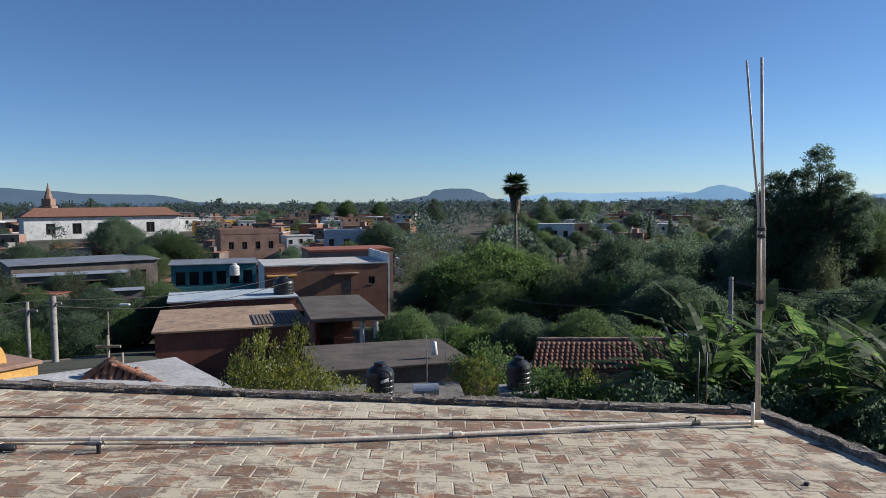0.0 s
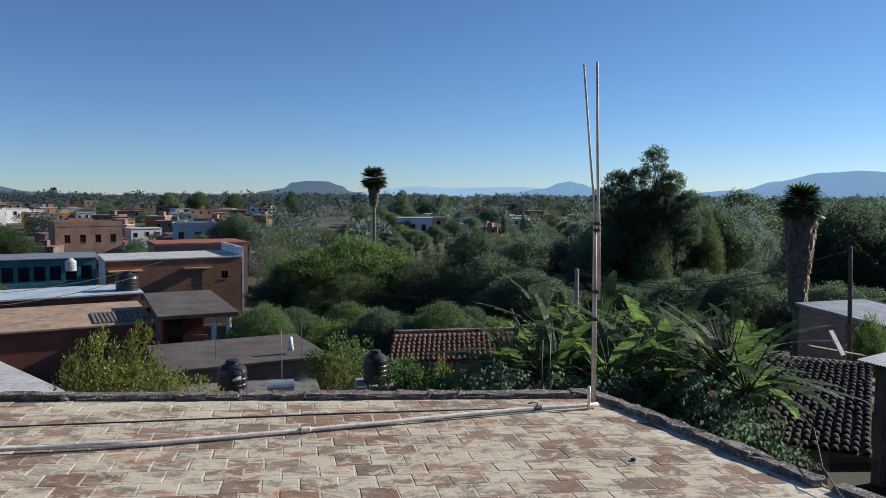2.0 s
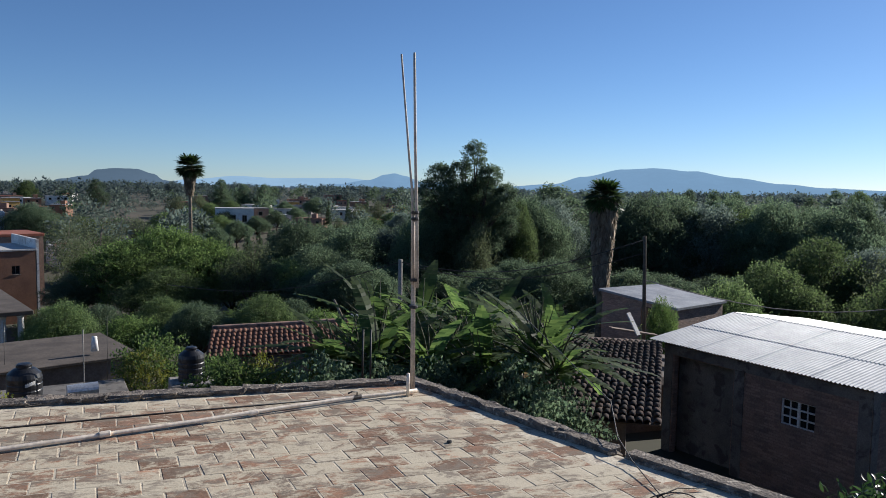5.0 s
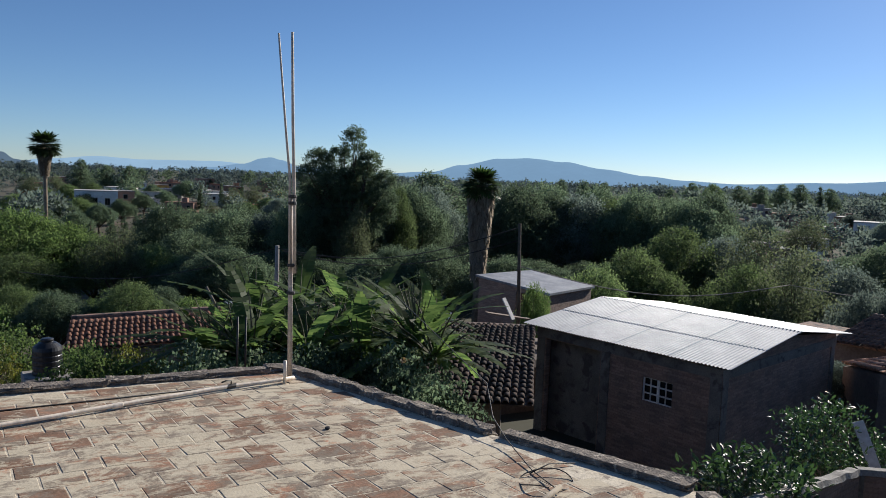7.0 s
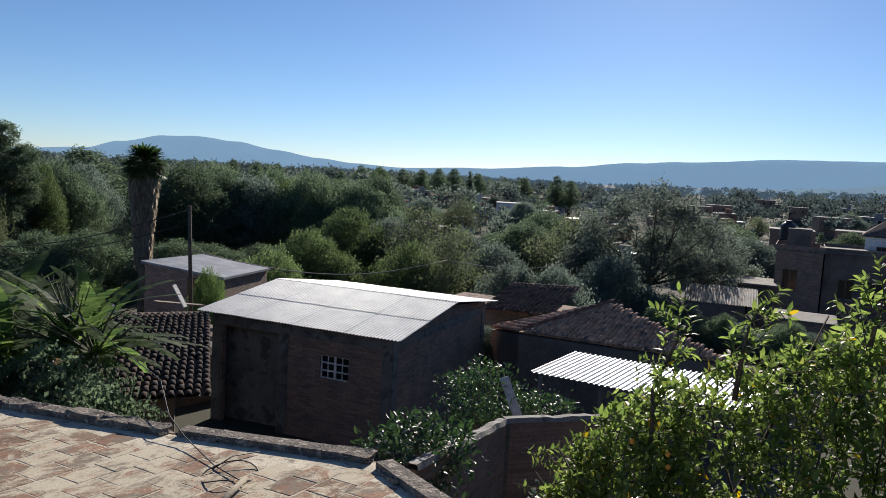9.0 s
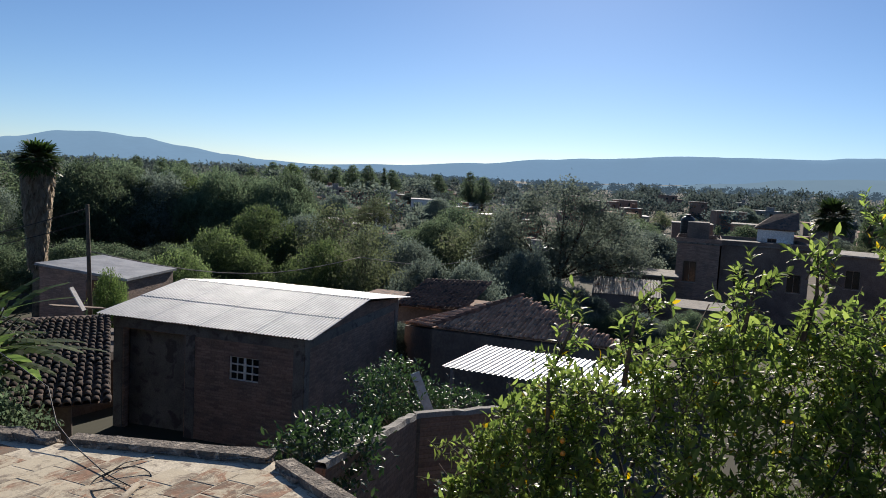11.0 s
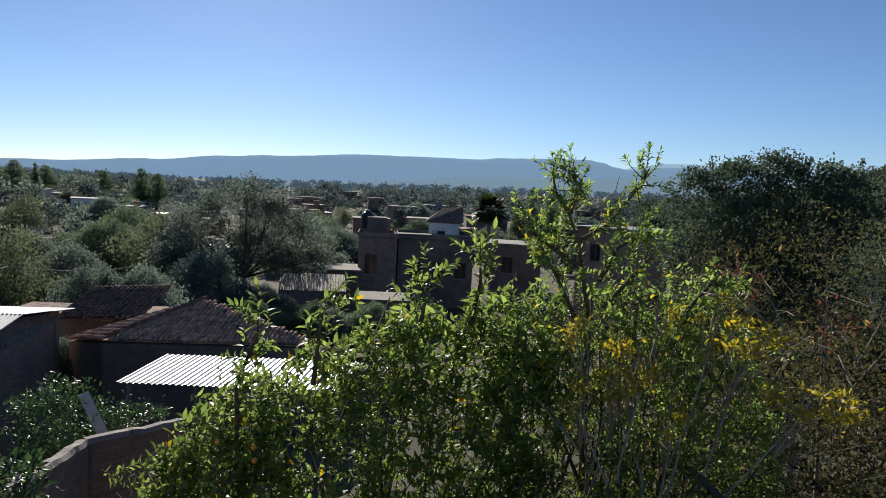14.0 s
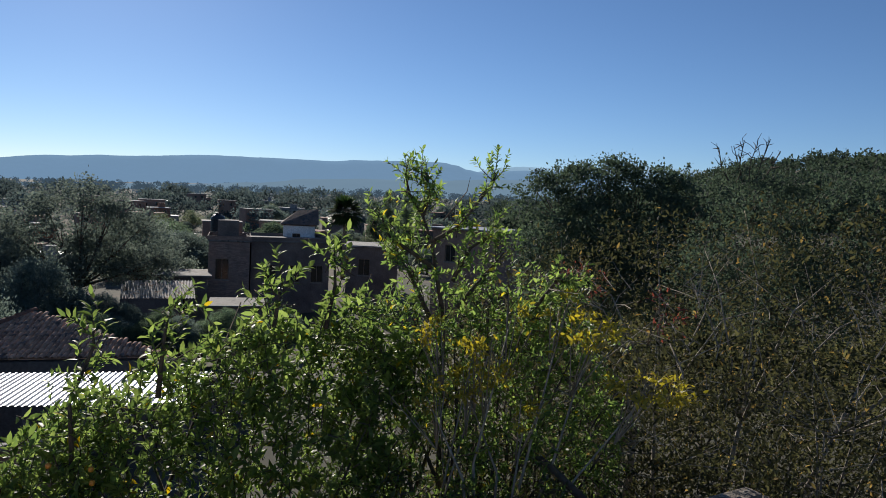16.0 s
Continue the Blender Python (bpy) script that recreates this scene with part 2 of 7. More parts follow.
M_SKIRT = mat("palm_thatch", (0.13, 0.105, 0.075), (0.25, 0.20, 0.14), 2, 0.95, 0.8, 9)
M_GROUND = mat("dry_ground", (0.042, 0.044, 0.026), (0.076, 0.068, 0.044), 0.03, 1.0, 0.2, 0.6, c=(0.10, 0.08, 0.055), cmix=0.15)
M_STREET = mat("dusty_street", (0.15, 0.12, 0.095), (0.24, 0.20, 0.16), 0.4, 1.0, 0.2, 6)
M_SOLAR = mat("steel_drum", (0.5, 0.52, 0.55), (0.62, 0.64, 0.67), 3, 0.35, 0.02, 20, metal=0.6)
M_PLUM = mat("deep_red_coat", (0.22, 0.07, 0.04), (0.30, 0.10, 0.06), 0.7, 0.9, 0.1, 10)

M_LEAF = leaf_mat("broad_green", (0.050, 0.074, 0.034), (0.105, 0.140, 0.060), 0.48, 0.7)
M_LEAF_LIGHT = leaf_mat("fresh_green", (0.050, 0.080, 0.028), (0.105, 0.146, 0.052), 0.46, 0.7)
M_LEAF_DARK = leaf_mat("deep_green", (0.050, 0.074, 0.048), (0.098, 0.128, 0.078), 0.48, 0.8)
# Leaf colour paled to imitate haze and glare towards the sun.
M_LEAF_HAZE = leaf_mat("pale_leaf_haze_tint", (0.085, 0.106, 0.090), (0.138, 0.162, 0.130), 0.42, 0.9)
# Greyed and lifted leaf colour imitates air haze over mid-distance trees.
M_LEAF_BLUE = leaf_mat("leaf_haze_blue_grey", (0.072, 0.095, 0.084), (0.118, 0.144, 0.118), 0.44, 0.95)
# Distance haze is mixed into this leaf colour as blue.
M_LEAF_FAR = leaf_mat("far_leaf_haze_tint", (0.064, 0.086, 0.084), (0.098, 0.124, 0.116), 0.3, 0.95)
# Far trees glow faintly blue; the haze before them is emission.
M_FAR_WOODS = haze_mat("far_woods_haze_glow", (0.050, 0.074, 0.094), 0.80)
M_LEAF_GREY = leaf_mat("grey_green", (0.058, 0.072, 0.042), (0.11, 0.13, 0.07), 0.4, 0.65)
M_LEAF_HILL = leaf_mat("dark_hillside_leaf", (0.030, 0.045, 0.032), (0.064, 0.085, 0.052), 0.36, 0.8)
M_LEAF_DRY = leaf_mat("dry_thicket", (0.024, 0.028, 0.014), (0.085, 0.082, 0.036), 0.38, 0.75, accent=(0.24, 0.17, 0.06), share=0.04)
M_LEAF_FINE = leaf_mat("fine_green_leaf", (0.075, 0.120, 0.034), (0.180, 0.235, 0.066), 0.60, 0.5, accent=(0.36, 0.29, 0.04), share=0.03)
M_LEAF_LEMON = leaf_mat("citrus_leaf", (0.080, 0.120, 0.034), (0.190, 0.242, 0.070), 0.64, 0.45, accent=(0.34, 0.24, 0.03), share=0.02)
M_LEAF_GLOSS = leaf_mat("glossy_leaf", (0.018, 0.038, 0.014), (0.045, 0.080, 0.030), 0.25, 0.4)
M_LEAF_YELLOW = leaf_mat("yellowing_leaf", (0.070, 0.090, 0.02), (0.15, 0.145, 0.032), 0.4)
M_LEAF_GOLD = leaf_mat("gold_leaf", (0.20, 0.18, 0.03), (0.36, 0.30, 0.045), 0.5)
M_BANANA = leaf_mat("banana_leaf", (0.034, 0.060, 0.022), (0.100, 0.140, 0.048), 0.52, 0.6)
M_BANANA_DRY = leaf_mat("dry_banana_leaf", (0.10, 0.08, 0.045), (0.17, 0.13, 0.075), 0.3, 0.8)
M_THATCH = leaf_mat("dead_frond", (0.14, 0.122, 0.096), (0.25, 0.218, 0.175), 0.42, 0.8)
M_PALM = leaf_mat("palm_frond", (0.018, 0.036, 0.012), (0.05, 0.08, 0.022), 0.25)


# ---- building helpers ----
EYE = Vector((0.1, 0.0, 1.7))


def at(az, el, r):
    """A place by compass bearing, elevation and ground distance from the look-out."""
    a = radians(az)
    return Vector((EYE.x + r * math.sin(a), EYE.y + r * math.cos(a), EYE.z + r * math.tan(radians(el))))


def mesh_of(name, verts, faces, m, smooth=False):
    me = bpy.data.meshes.new(name)
    me.from_pydata([tuple(v) for v in verts], [], [tuple(f) for f in faces])
    me.materials.append(m)
    if smooth:
        me.polygons.foreach_set("use_smooth", [True] * len(me.polygons))
    me.update()
    return me


def part(name, bm, material, parent, label="", smooth=False):
    """Links a bmesh as one mesh object under a thing or a part."""
    me = bpy.data.meshes.new(name)
    bmesh.ops.recalc_face_normals(bm, faces=bm.faces)
    bm.to_mesh(me)
    bm.free()
    me.materials.append(material)
    if smooth:
        me.polygons.foreach_set("use_smooth", [True] * len(me.polygons))
    ob = new(name, me)
    ob.parent = parent
    return tagged(ob, label)


def child(name, me, parent, m=None, label=""):
    ob = new(name, me)
    ob.parent = parent
    if m is not None:
        ob.matrix_basis = m
    return tagged(ob, label)


def box(x0, x1, y0, y1, z0, z1, bevel=0.0):
    bm = bmesh.new()
    bmesh.ops.create_cube(bm, size=1)
    for v in bm.verts:
        v.co = Vector((x0 if v.co.x < 0 else x1, y0 if v.co.y < 0 else y1, z0 if v.co.z < 0 else z1))
    if bevel:
        bmesh.ops.bevel(bm, geom=bm.edges[:], offset=bevel, segments=1, affect="EDGES")
    return bm


def merge(*bms):
    out = bms[0]
    for b in bms[1:]:
        tmp = bpy.data.meshes.new("tmp")
        b.to_mesh(tmp)
        b.free()
        out.from_mesh(tmp)
        bpy.data.meshes.remove(tmp)
    return out


def lathe(profile, n=20):
    """A turned shape from (radius, height) pairs."""
    bm = bmesh.new()
    rings = []
    for r, z in profile:
        rings.append([bm.verts.new((r * math.cos(2 * math.pi * k / n), r * math.sin(2 * math.pi * k / n), z)) for k in range(n)])
    for a, b in zip(rings, rings[1:]):
        for k in range(n):
            bm.faces.new((a[k], a[(k + 1) % n], b[(k + 1) % n], b[k]))
    bm.faces.new(rings[0][::-1])
    bm.faces.new(rings[-1])
    return bm


def tube(pts, radii, n=6):
    """Verts and faces of a tapered tube along pts."""
    pts = [Vector(p) for p in pts]
    V, F = [], []
    for i, p in enumerate(pts):
        d = (pts[min(i + 1, len(pts) - 1)] - pts[max(i - 1, 0)]).normalized()
        s = d.cross(Vector((0.31, 0.17, 1.0)) if abs(d.z) < 0.95 else Vector((1, 0.2, 0))).normalized()
        u = s.cross(d)
        for k in range(n):
            a = 2 * math.pi * k / n
            V.append(p + (s * math.cos(a) + u * math.sin(a)) * radii[i])
    for i in range(len(pts) - 1):
        for k in range(n):
            F.append((i * n + k, i * n + (k + 1) % n, (i + 1) * n + (k + 1) % n, (i + 1) * n + k))
    F.append(tuple(range(n))[::-1])
    F.append(tuple((len(pts) - 1) * n + k for k in range(n)))
    return V, F


def tubes(list_of):
    V, F = [], []
    for pts, radii, n in list_of:
        v, f = tube(pts, radii, n)
        F += [tuple(i + len(V) for i in q) for q in f]
        V += v
    return V, F


def cloud(name, P, fwd, up, S, tv, tf, m):
    """One mesh of many small like shapes: template tv (x across, y along, z up) at places P."""
    P, fwd, up, S, tv = (np.asarray(q, dtype=np.float64) for q in (P, fwd, up, S, tv))
    fwd = fwd / np.linalg.norm(fwd, axis=1, keepdims=True)
    side = np.cross(fwd, up)
    side /= np.linalg.norm(side, axis=1, keepdims=True) + 1e-9
    nor = np.cross(side, fwd)
    V = P[:, None] + S[:, None, None] * (tv[None, :, 0:1] * side[:, None] + tv[None, :, 1:2] * fwd[:, None] + tv[None, :, 2:3] * nor[:, None])
    n, k = len(P), len(tv)
    F = (np.array(tf)[None] + (np.arange(n) * k)[:, None, None]).reshape(-1, len(tf[0]))
    me = bpy.data.meshes.new(name)
    me.vertices.add(n * k)
    me.vertices.foreach_set("co", V.reshape(-1).astype(np.float32))
    me.loops.add(F.size)
    me.loops.foreach_set("vertex_index", F.reshape(-1).astype(np.int32))
    me.polygons.add(len(F))
    me.polygons.foreach_set("loop_start", (np.arange(len(F)) * F.shape[1]).astype(np.int32))
    me.materials.append(m)
    me.update(calc_edges=True)
    me.validate()
    return me


LEAF_V = [(0, 0, 0), (-0.17, 0.3, 0.05), (0, 0.36, 0), (0.17, 0.3, 0.05), (-0.16, 0.65, 0.02), (0, 0.68, -0.04), (0.16, 0.65, 0.02), (0, 1, -0.14)]
LEAF_F = [(0, 2, 1), (0, 3, 2), (1, 2, 4), (2, 5, 4), (2, 3, 6), (2, 6, 5), (4, 5, 7), (5, 6, 7)]
SPRAY_V = np.array([(0, 0, 0), (-0.32, 0.45, 0.08), (0.32, 0.5, 0.02), (0, 1, -0.1)])
SPRAY_F = [(0, 2, 1), (1, 2, 3)]


def rnd_dirs(rng, n, up=0.0):
    d = rng.normal(size=(n, 3))
    d[:, 2] += up
    return d / np.linalg.norm(d, axis=1, keepdims=True)


def crown_points(rng, lobes, n, clump, hollow=0.55):
    """Leaf places in clumps on the outsides of lobes (x, y, z, rx, rz)."""
    lobes = np.array(lobes, dtype=float)
    w = lobes[:, 3] ** 2
    nc = max(8, n // 26)
    li = rng.choice(len(lobes), nc, p=w / w.sum())
    d = rnd_dirs(rng, nc, 0.35)
    rad = hollow + (1.12 - hollow) * rng.random(nc) ** 0.6
    c = lobes[li, :3] + d * rad[:, None] * lobes[li][:, [3, 3, 4]]
    k = rng.integers(0, nc, n)
    return c[k] + rng.normal(size=(n, 3)) * clump * np.array([1, 1, 0.7]), d[k]


def tree_meshes(seed, height, trunk_r, lobes, n, leaf, clump, leaf_m, bark_m=None, shape=(SPRAY_V, SPRAY_F), hollow=0.55, lean=0.0):
    """Meshes of a tapered trunk with limbs to each lobe, and of a crown of many small leaves."""
    rng = np.random.default_rng(seed)
    fork = Vector((lean * 0.3, 0, height * 0.3))
    parts = [([(0, 0, -0.6), (0, 0, height * 0.1), fork], [trunk_r * 1.5, trunk_r, trunk_r * 0.8], 8)]
    for x, y, z, rx, rz in lobes:
        tip = Vector((x, y, z + rz * 0.3))
        mid = fork.lerp(tip, 0.5) + Vector(rng.normal(size=3)) * rx * 0.12
        parts.append(([fork, mid, tip], [trunk_r * 0.6, trunk_r * 0.35, trunk_r * 0.08], 6))
        for _ in range(4):
            e = Vector((x, y, z)) + Vector(rnd_dirs(rng, 1, 0.3)[0] * np.array([rx, rx, rz]) * 0.95)
            parts.append(([mid, mid.lerp(e, 0.55) + Vector(rng.normal(size=3)) * rx * 0.08, e], [trunk_r * 0.25, trunk_r * 0.14, trunk_r * 0.03], 5))
    wood = mesh_of("trunk", *tubes(parts), bark_m or M_BARK, True)
    P, out = crown_points(rng, lobes, n, clump, hollow)
    f = out * 0.6 + rnd_dirs(rng, n) * 0.9
    f[:, 2] -= 0.15
    crown = cloud("crown", P, f, rnd_dirs(rng, n, 1.2), leaf * (0.6 + 0.8 * rng.random(n)), *shape, leaf_m)
    return wood, crown


def plant(name, meshes, p, scale=1.0, turn=0.0, label="", category="tree", group="", zs=1.0):
    root = new(name)
    for nm, me in zip(("trunk", "crown"), meshes):
        child(nm, me, root)
    root.matrix_basis = Matrix.LocRotScale(p, Euler((0, 0, turn)), (scale, scale, scale * zs))
    return tagged(root, label, category, group)


# ---- ground: one sheet to the horizon ----
def smooth01(a, b, x):
    t = min(1, max(0, (x - a) / (b - a)))
    return t * t * (3 - 2 * t)


def base_el(az):
    return 0.0 + 1.0 * smooth01(66, 104, az) - 1.0 * smooth01(180, 240, az)


def ground_z(x, y):
    r = math.hypot(x, y)
    az = math.degrees(math.atan2(x, y)) % 360
    if az > 270:
        az -= 360
    near = -3.6 - 2.6 * smooth01(6, 20, r) - 3.6 * smooth01(22, 50, r) - 3.4 * smooth01(45, 110, r)
    right = smooth01(60, 100, az) * (1 - smooth01(230, 262, az))
    near += right * (1.5 * smooth01(10, 40, r) + 4.5 * smooth01(40, 110, r))
    near += (1 - right) * (6.4 * smooth01(95, 230, r) + 2.6 * smooth01(230, 480, r))
    near += 2.1 * math.exp(-((r - 47) / 11) ** 2) * smooth01(-44, -36, az) * (1 - smooth01(-23, -17, az))
    far = max(0, r - 110) * math.tan(radians(base_el(az)))
    hill = smooth01(107, 131, az) * (1 - smooth01(190, 230, az)) * 28 * smooth01(20, 380, r)
    return near + far + hill + 0.35 * noise.noise(Vector((x * 0.05, y * 0.05, 0))) * smooth01(4, 30, r)


radii = [0.0, 3, 6, 9, 12, 15, 18, 22, 26, 30, 36, 42, 50, 60, 72, 86, 100, 120, 150, 190, 240, 310, 400, 520, 700, 1000, 1500, 2300, 3400, 4700]
SEG = 180
gv, gf = [(0, 0, ground_z(0, 0))], []
for r in radii[1:]:
    for k in range(SEG):
        a = 2 * math.pi * k / SEG
        x, y = r * math.sin(a), r * math.cos(a)
        gv.append((x, y, ground_z(x, y)))
for k in range(SEG):
    gf.append((0, 1 + (k + 1) % SEG, 1 + k))
for i in range(len(radii) - 2):
    for k in range(SEG):
        a, b = 1 + i * SEG + k, 1 + i * SEG + (k + 1) % SEG
        gf.append((a, b, b + SEG, a + SEG))
tagged(new("ground", mesh_of("ground", gv, gf, M_GROUND, True)), "dry olive-brown ground falling into a wide valley", "ground", kind="structure")


def on_ground(az, r, dz=0.0):
    p = at(az, 0, r)
    return Vector((p.x, p.y, ground_z(p.x, p.y) + dz))


# ---- far hills ----
def ridge(name, crest, r, m, label, depth=500, foot=-1.2, seed=0):
    """A hill range: a crest line given as bearing and elevation, with a slope before and behind it."""
    V, F = [], []
    a0, a1 = crest[0][0], crest[-1][0]
    n = int((a1 - a0) * 5) + 2
    for i in range(n):
        az = a0 + (a1 - a0) * i / (n - 1)
        k = max(j for j in range(len(crest) - 1) if crest[j][0] <= az + 1e-6)
        (p, e0), (q, e1) = crest[k], crest[k + 1]
        t = (az - p) / (q - p)
        el = e0 + (e1 - e0) * t * t * (3 - 2 * t)
        el += 0.03 * noise.noise(Vector((az * 0.9, seed, 0))) + 0.015 * noise.noise(Vector((az * 4, seed, 3)))
        for s in range(7):
            u = s / 5
            rr = r - depth * (1 - u)
            g = foot + (el - foot) * (1 - (1 - min(u, 1)) ** 1.5)
            g += 0.05 * (1 - abs(2 * u - 1)) * noise.noise(Vector((az * 1.3, u * 3, seed + 9))) if 0 < u < 1 else 0
            if s == 6:
                rr, g = r + depth * 0.6, foot
            V.append(at(az, g, rr))
    for i in range(n - 1):
        for s in range(6):
            a = i * 7 + s
            F.append((a, a + 7, a + 8, a + 1))
    return tagged(new(name, mesh_of(name, V, F, m, True)), label, "hills", kind="structure")


# The blue of each range is haze, given by emission.
M_HILL_A = haze_mat("blue_grey_hill_haze_glow", (0.105, 0.145, 0.185), 0.72)
M_HILL_B = haze_mat("pale_blue_hill_haze_glow", (0.27, 0.38, 0.47), 0.85)
M_HILL_C = haze_mat("blue_hill_haze_glow", (0.16, 0.245, 0.33), 0.96)
M_HILL_D = haze_mat("blue_mesa_haze_glow", (0.15, 0.23, 0.315), 0.96)
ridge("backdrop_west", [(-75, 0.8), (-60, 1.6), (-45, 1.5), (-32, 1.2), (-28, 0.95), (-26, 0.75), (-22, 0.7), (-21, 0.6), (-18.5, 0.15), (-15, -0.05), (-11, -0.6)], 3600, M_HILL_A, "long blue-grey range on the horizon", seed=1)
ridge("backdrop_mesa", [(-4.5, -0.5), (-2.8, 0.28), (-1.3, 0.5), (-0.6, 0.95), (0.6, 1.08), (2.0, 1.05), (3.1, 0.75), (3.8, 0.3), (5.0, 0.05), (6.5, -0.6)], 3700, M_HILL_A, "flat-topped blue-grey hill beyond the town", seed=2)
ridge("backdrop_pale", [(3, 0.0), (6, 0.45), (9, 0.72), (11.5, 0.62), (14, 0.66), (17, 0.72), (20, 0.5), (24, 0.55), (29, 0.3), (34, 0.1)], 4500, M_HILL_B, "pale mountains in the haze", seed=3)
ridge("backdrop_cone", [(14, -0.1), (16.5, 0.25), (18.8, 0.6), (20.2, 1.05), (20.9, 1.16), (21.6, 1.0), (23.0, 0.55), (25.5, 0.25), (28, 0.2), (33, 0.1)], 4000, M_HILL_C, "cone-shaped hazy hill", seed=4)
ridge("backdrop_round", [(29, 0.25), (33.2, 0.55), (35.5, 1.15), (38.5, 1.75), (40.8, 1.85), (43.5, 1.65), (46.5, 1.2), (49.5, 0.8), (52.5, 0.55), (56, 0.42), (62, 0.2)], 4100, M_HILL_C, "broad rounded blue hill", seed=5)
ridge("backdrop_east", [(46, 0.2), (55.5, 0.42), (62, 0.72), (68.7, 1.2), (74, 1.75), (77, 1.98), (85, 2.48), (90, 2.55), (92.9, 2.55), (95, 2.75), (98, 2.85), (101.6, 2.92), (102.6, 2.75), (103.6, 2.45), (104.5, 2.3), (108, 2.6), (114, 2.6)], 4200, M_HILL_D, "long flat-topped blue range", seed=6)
# Low glowing ridge stands for the far plain and its haze.
M_HILL_E = haze_mat("green_plain_haze_glow", (0.145, 0.205, 0.25), 0.96)
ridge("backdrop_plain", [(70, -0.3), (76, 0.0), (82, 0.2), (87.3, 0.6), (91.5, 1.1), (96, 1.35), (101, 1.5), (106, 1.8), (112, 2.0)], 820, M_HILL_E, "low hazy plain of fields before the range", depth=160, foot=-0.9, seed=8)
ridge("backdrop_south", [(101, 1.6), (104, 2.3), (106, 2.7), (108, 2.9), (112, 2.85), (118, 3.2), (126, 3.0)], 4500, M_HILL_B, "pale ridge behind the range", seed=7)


# ---- the look-out roof ----
def roof_z(x, y):
    return -0.038 * x - 0.0282 * y


ROOF = [(-9.0, 7.02), (3.00, 6.82), (3.50, 4.26), (4.00, 2.70), (3.52, 1.75), (3.30, -0.6), (3.60, -1.75), (4.20, -3.0), (3.3, -5.0), (-9.0, -5.0)]


def inside(x, y, poly):
    r = False
    for (x0, y0), (x1, y1) in zip(poly, poly[1:] + poly[:1]):
        if (y0 > y) != (y1 > y) and x < (x1 - x0) * (y - y0) / (y1 - y0) + x0:
            r = not r
    return r


bm = bmesh.new()
top = [bm.verts.new((x, y, roof_z(x, y))) for x, y in ROOF]
low = [bm.verts.new((x, y, -0.45)) for x, y in ROOF]
bm.faces.new(top[::-1])
bm.faces.new(low)
for k in range(len(ROOF)):
    bm.faces.new((top[k], top[(k + 1) % len(ROOF)], low[(k + 1) % len(ROOF)], low[k]))
roof_slab = tagged(part("roof", bm, M_MORTAR, None), "flat roof paved with worn whitewashed clay bricks", "roof", kind="structure")
bm = bmesh.new()
inner = [(x * 0.985, y * 0.985) for x, y in ROOF]
a = [bm.verts.new((x, y, -0.45)) for x, y in inner]
b = [bm.verts.new((x, y, -5.5)) for x, y in inner]
for k in range(len(inner)):
    bm.faces.new((a[k], b[k], b[(k + 1) % len(inner)], a[(k + 1) % len(inner)]))
tagged(part("wall_house", bm, M_BROWNWALL, None), "plain rendered walls under the look-out roof", "wall", kind="structure")


def rough_block(seed, lx, ly, lz, jit):
    rng = random.Random(seed)
    b = box(-lx / 2, lx / 2, -ly / 2, ly / 2, 0, lz)
    bmesh.ops.subdivide_edges(b, edges=b.edges[:], cuts=1, use_grid_fill=True)
    bmesh.ops.bevel(b, geom=[e for e in b.edges if e.calc_face_angle(0) > 0.5], offset=0.012, segments=1, affect="EDGES")
    for v in b.verts:
        v.co += Vector((rng.uniform(-jit, jit), rng.uniform(-jit, jit), rng.uniform(-jit, jit)))
    me = bpy.data.meshes.new("kerb_block")
    b.to_mesh(me)
    b.free()
    me.materials.append(M_KERB)
    return me


KERB = [rough_block(k, 0.30, 0.14, 0.09, 0.016) for k in range(7)]
KERB_LOW = [rough_block(20 + k, 0.31, 0.15, 0.048, 0.018) for k in range(5)]


def kerb(name, p, q, meshes, label, lift=0.0):
    rng = random.Random(name)
    p, q = Vector((*p, roof_z(*p))), Vector((*q, roof_z(*q)))
    n = round((q - p).length / 0.29)
    ang = math.atan2(q.y - p.y, q.x - p.x)
    core = box(0, (q - p).length, -0.06, 0.06, -0.05, 0.05)
    root = part(name, core, M_KERB, None)
    root.matrix_basis = Matrix.Translation(p) @ Euler((0, -math.asin((q.z - p.z) / (q - p).length), ang)).to_matrix().to_4x4()
    for k in range(n):
        child("kerb_block", rng.choice(meshes), root, pose((k + 0.5) * (q - p).length / n, rng.uniform(-0.008, 0.008), lift + rng.uniform(-0.012, 0.012) - 0.01, rng.uniform(-2.5, 2.5), rng.uniform(-2, 2), rng.uniform(-2.5, 2.5) + rng.choice((0, 180))))
    return tagged(root, label, "parapet", kind="structure")


kerb("parapet_north", (-8.9, 6.95), (3.00, 6.75), KERB_LOW, "low crumbling kerb of dark mortar along the roof edge", 0.012)
kerb("parapet_east", (2.96, 6.70), (3.52, 4.22), KERB, "low kerb of weathered bricks and mortar", -0.028)
kerb("parapet_east_low", (3.58, 4.12), (3.98, 2.76), KERB_LOW, "lower kerb of weathered bricks and mortar")
kerb("parapet_south_east", (3.93, 2.62), (3.50, 1.78), KERB_LOW, "broken kerb at the end of the roof", -0.02)
kerb("parapet_corner", (4.06, -2.6), (4.22, -3.05), KERB_LOW, "pale stone kerb among the bushes", -0.02)


def rod(name, pts, r, m, label, category, n=8, parent=None):
    ob = new(name, mesh_of(name, *tube(pts, [r] * len(pts) if not isinstance(r, (list, tuple)) else r, n), m, True))
    ob.parent = parent
    return tagged(ob, label, category) if parent is None else ob


def on_roof(x, y, h=0.0):
    return Vector((x, y, roof_z(x, y) + h))


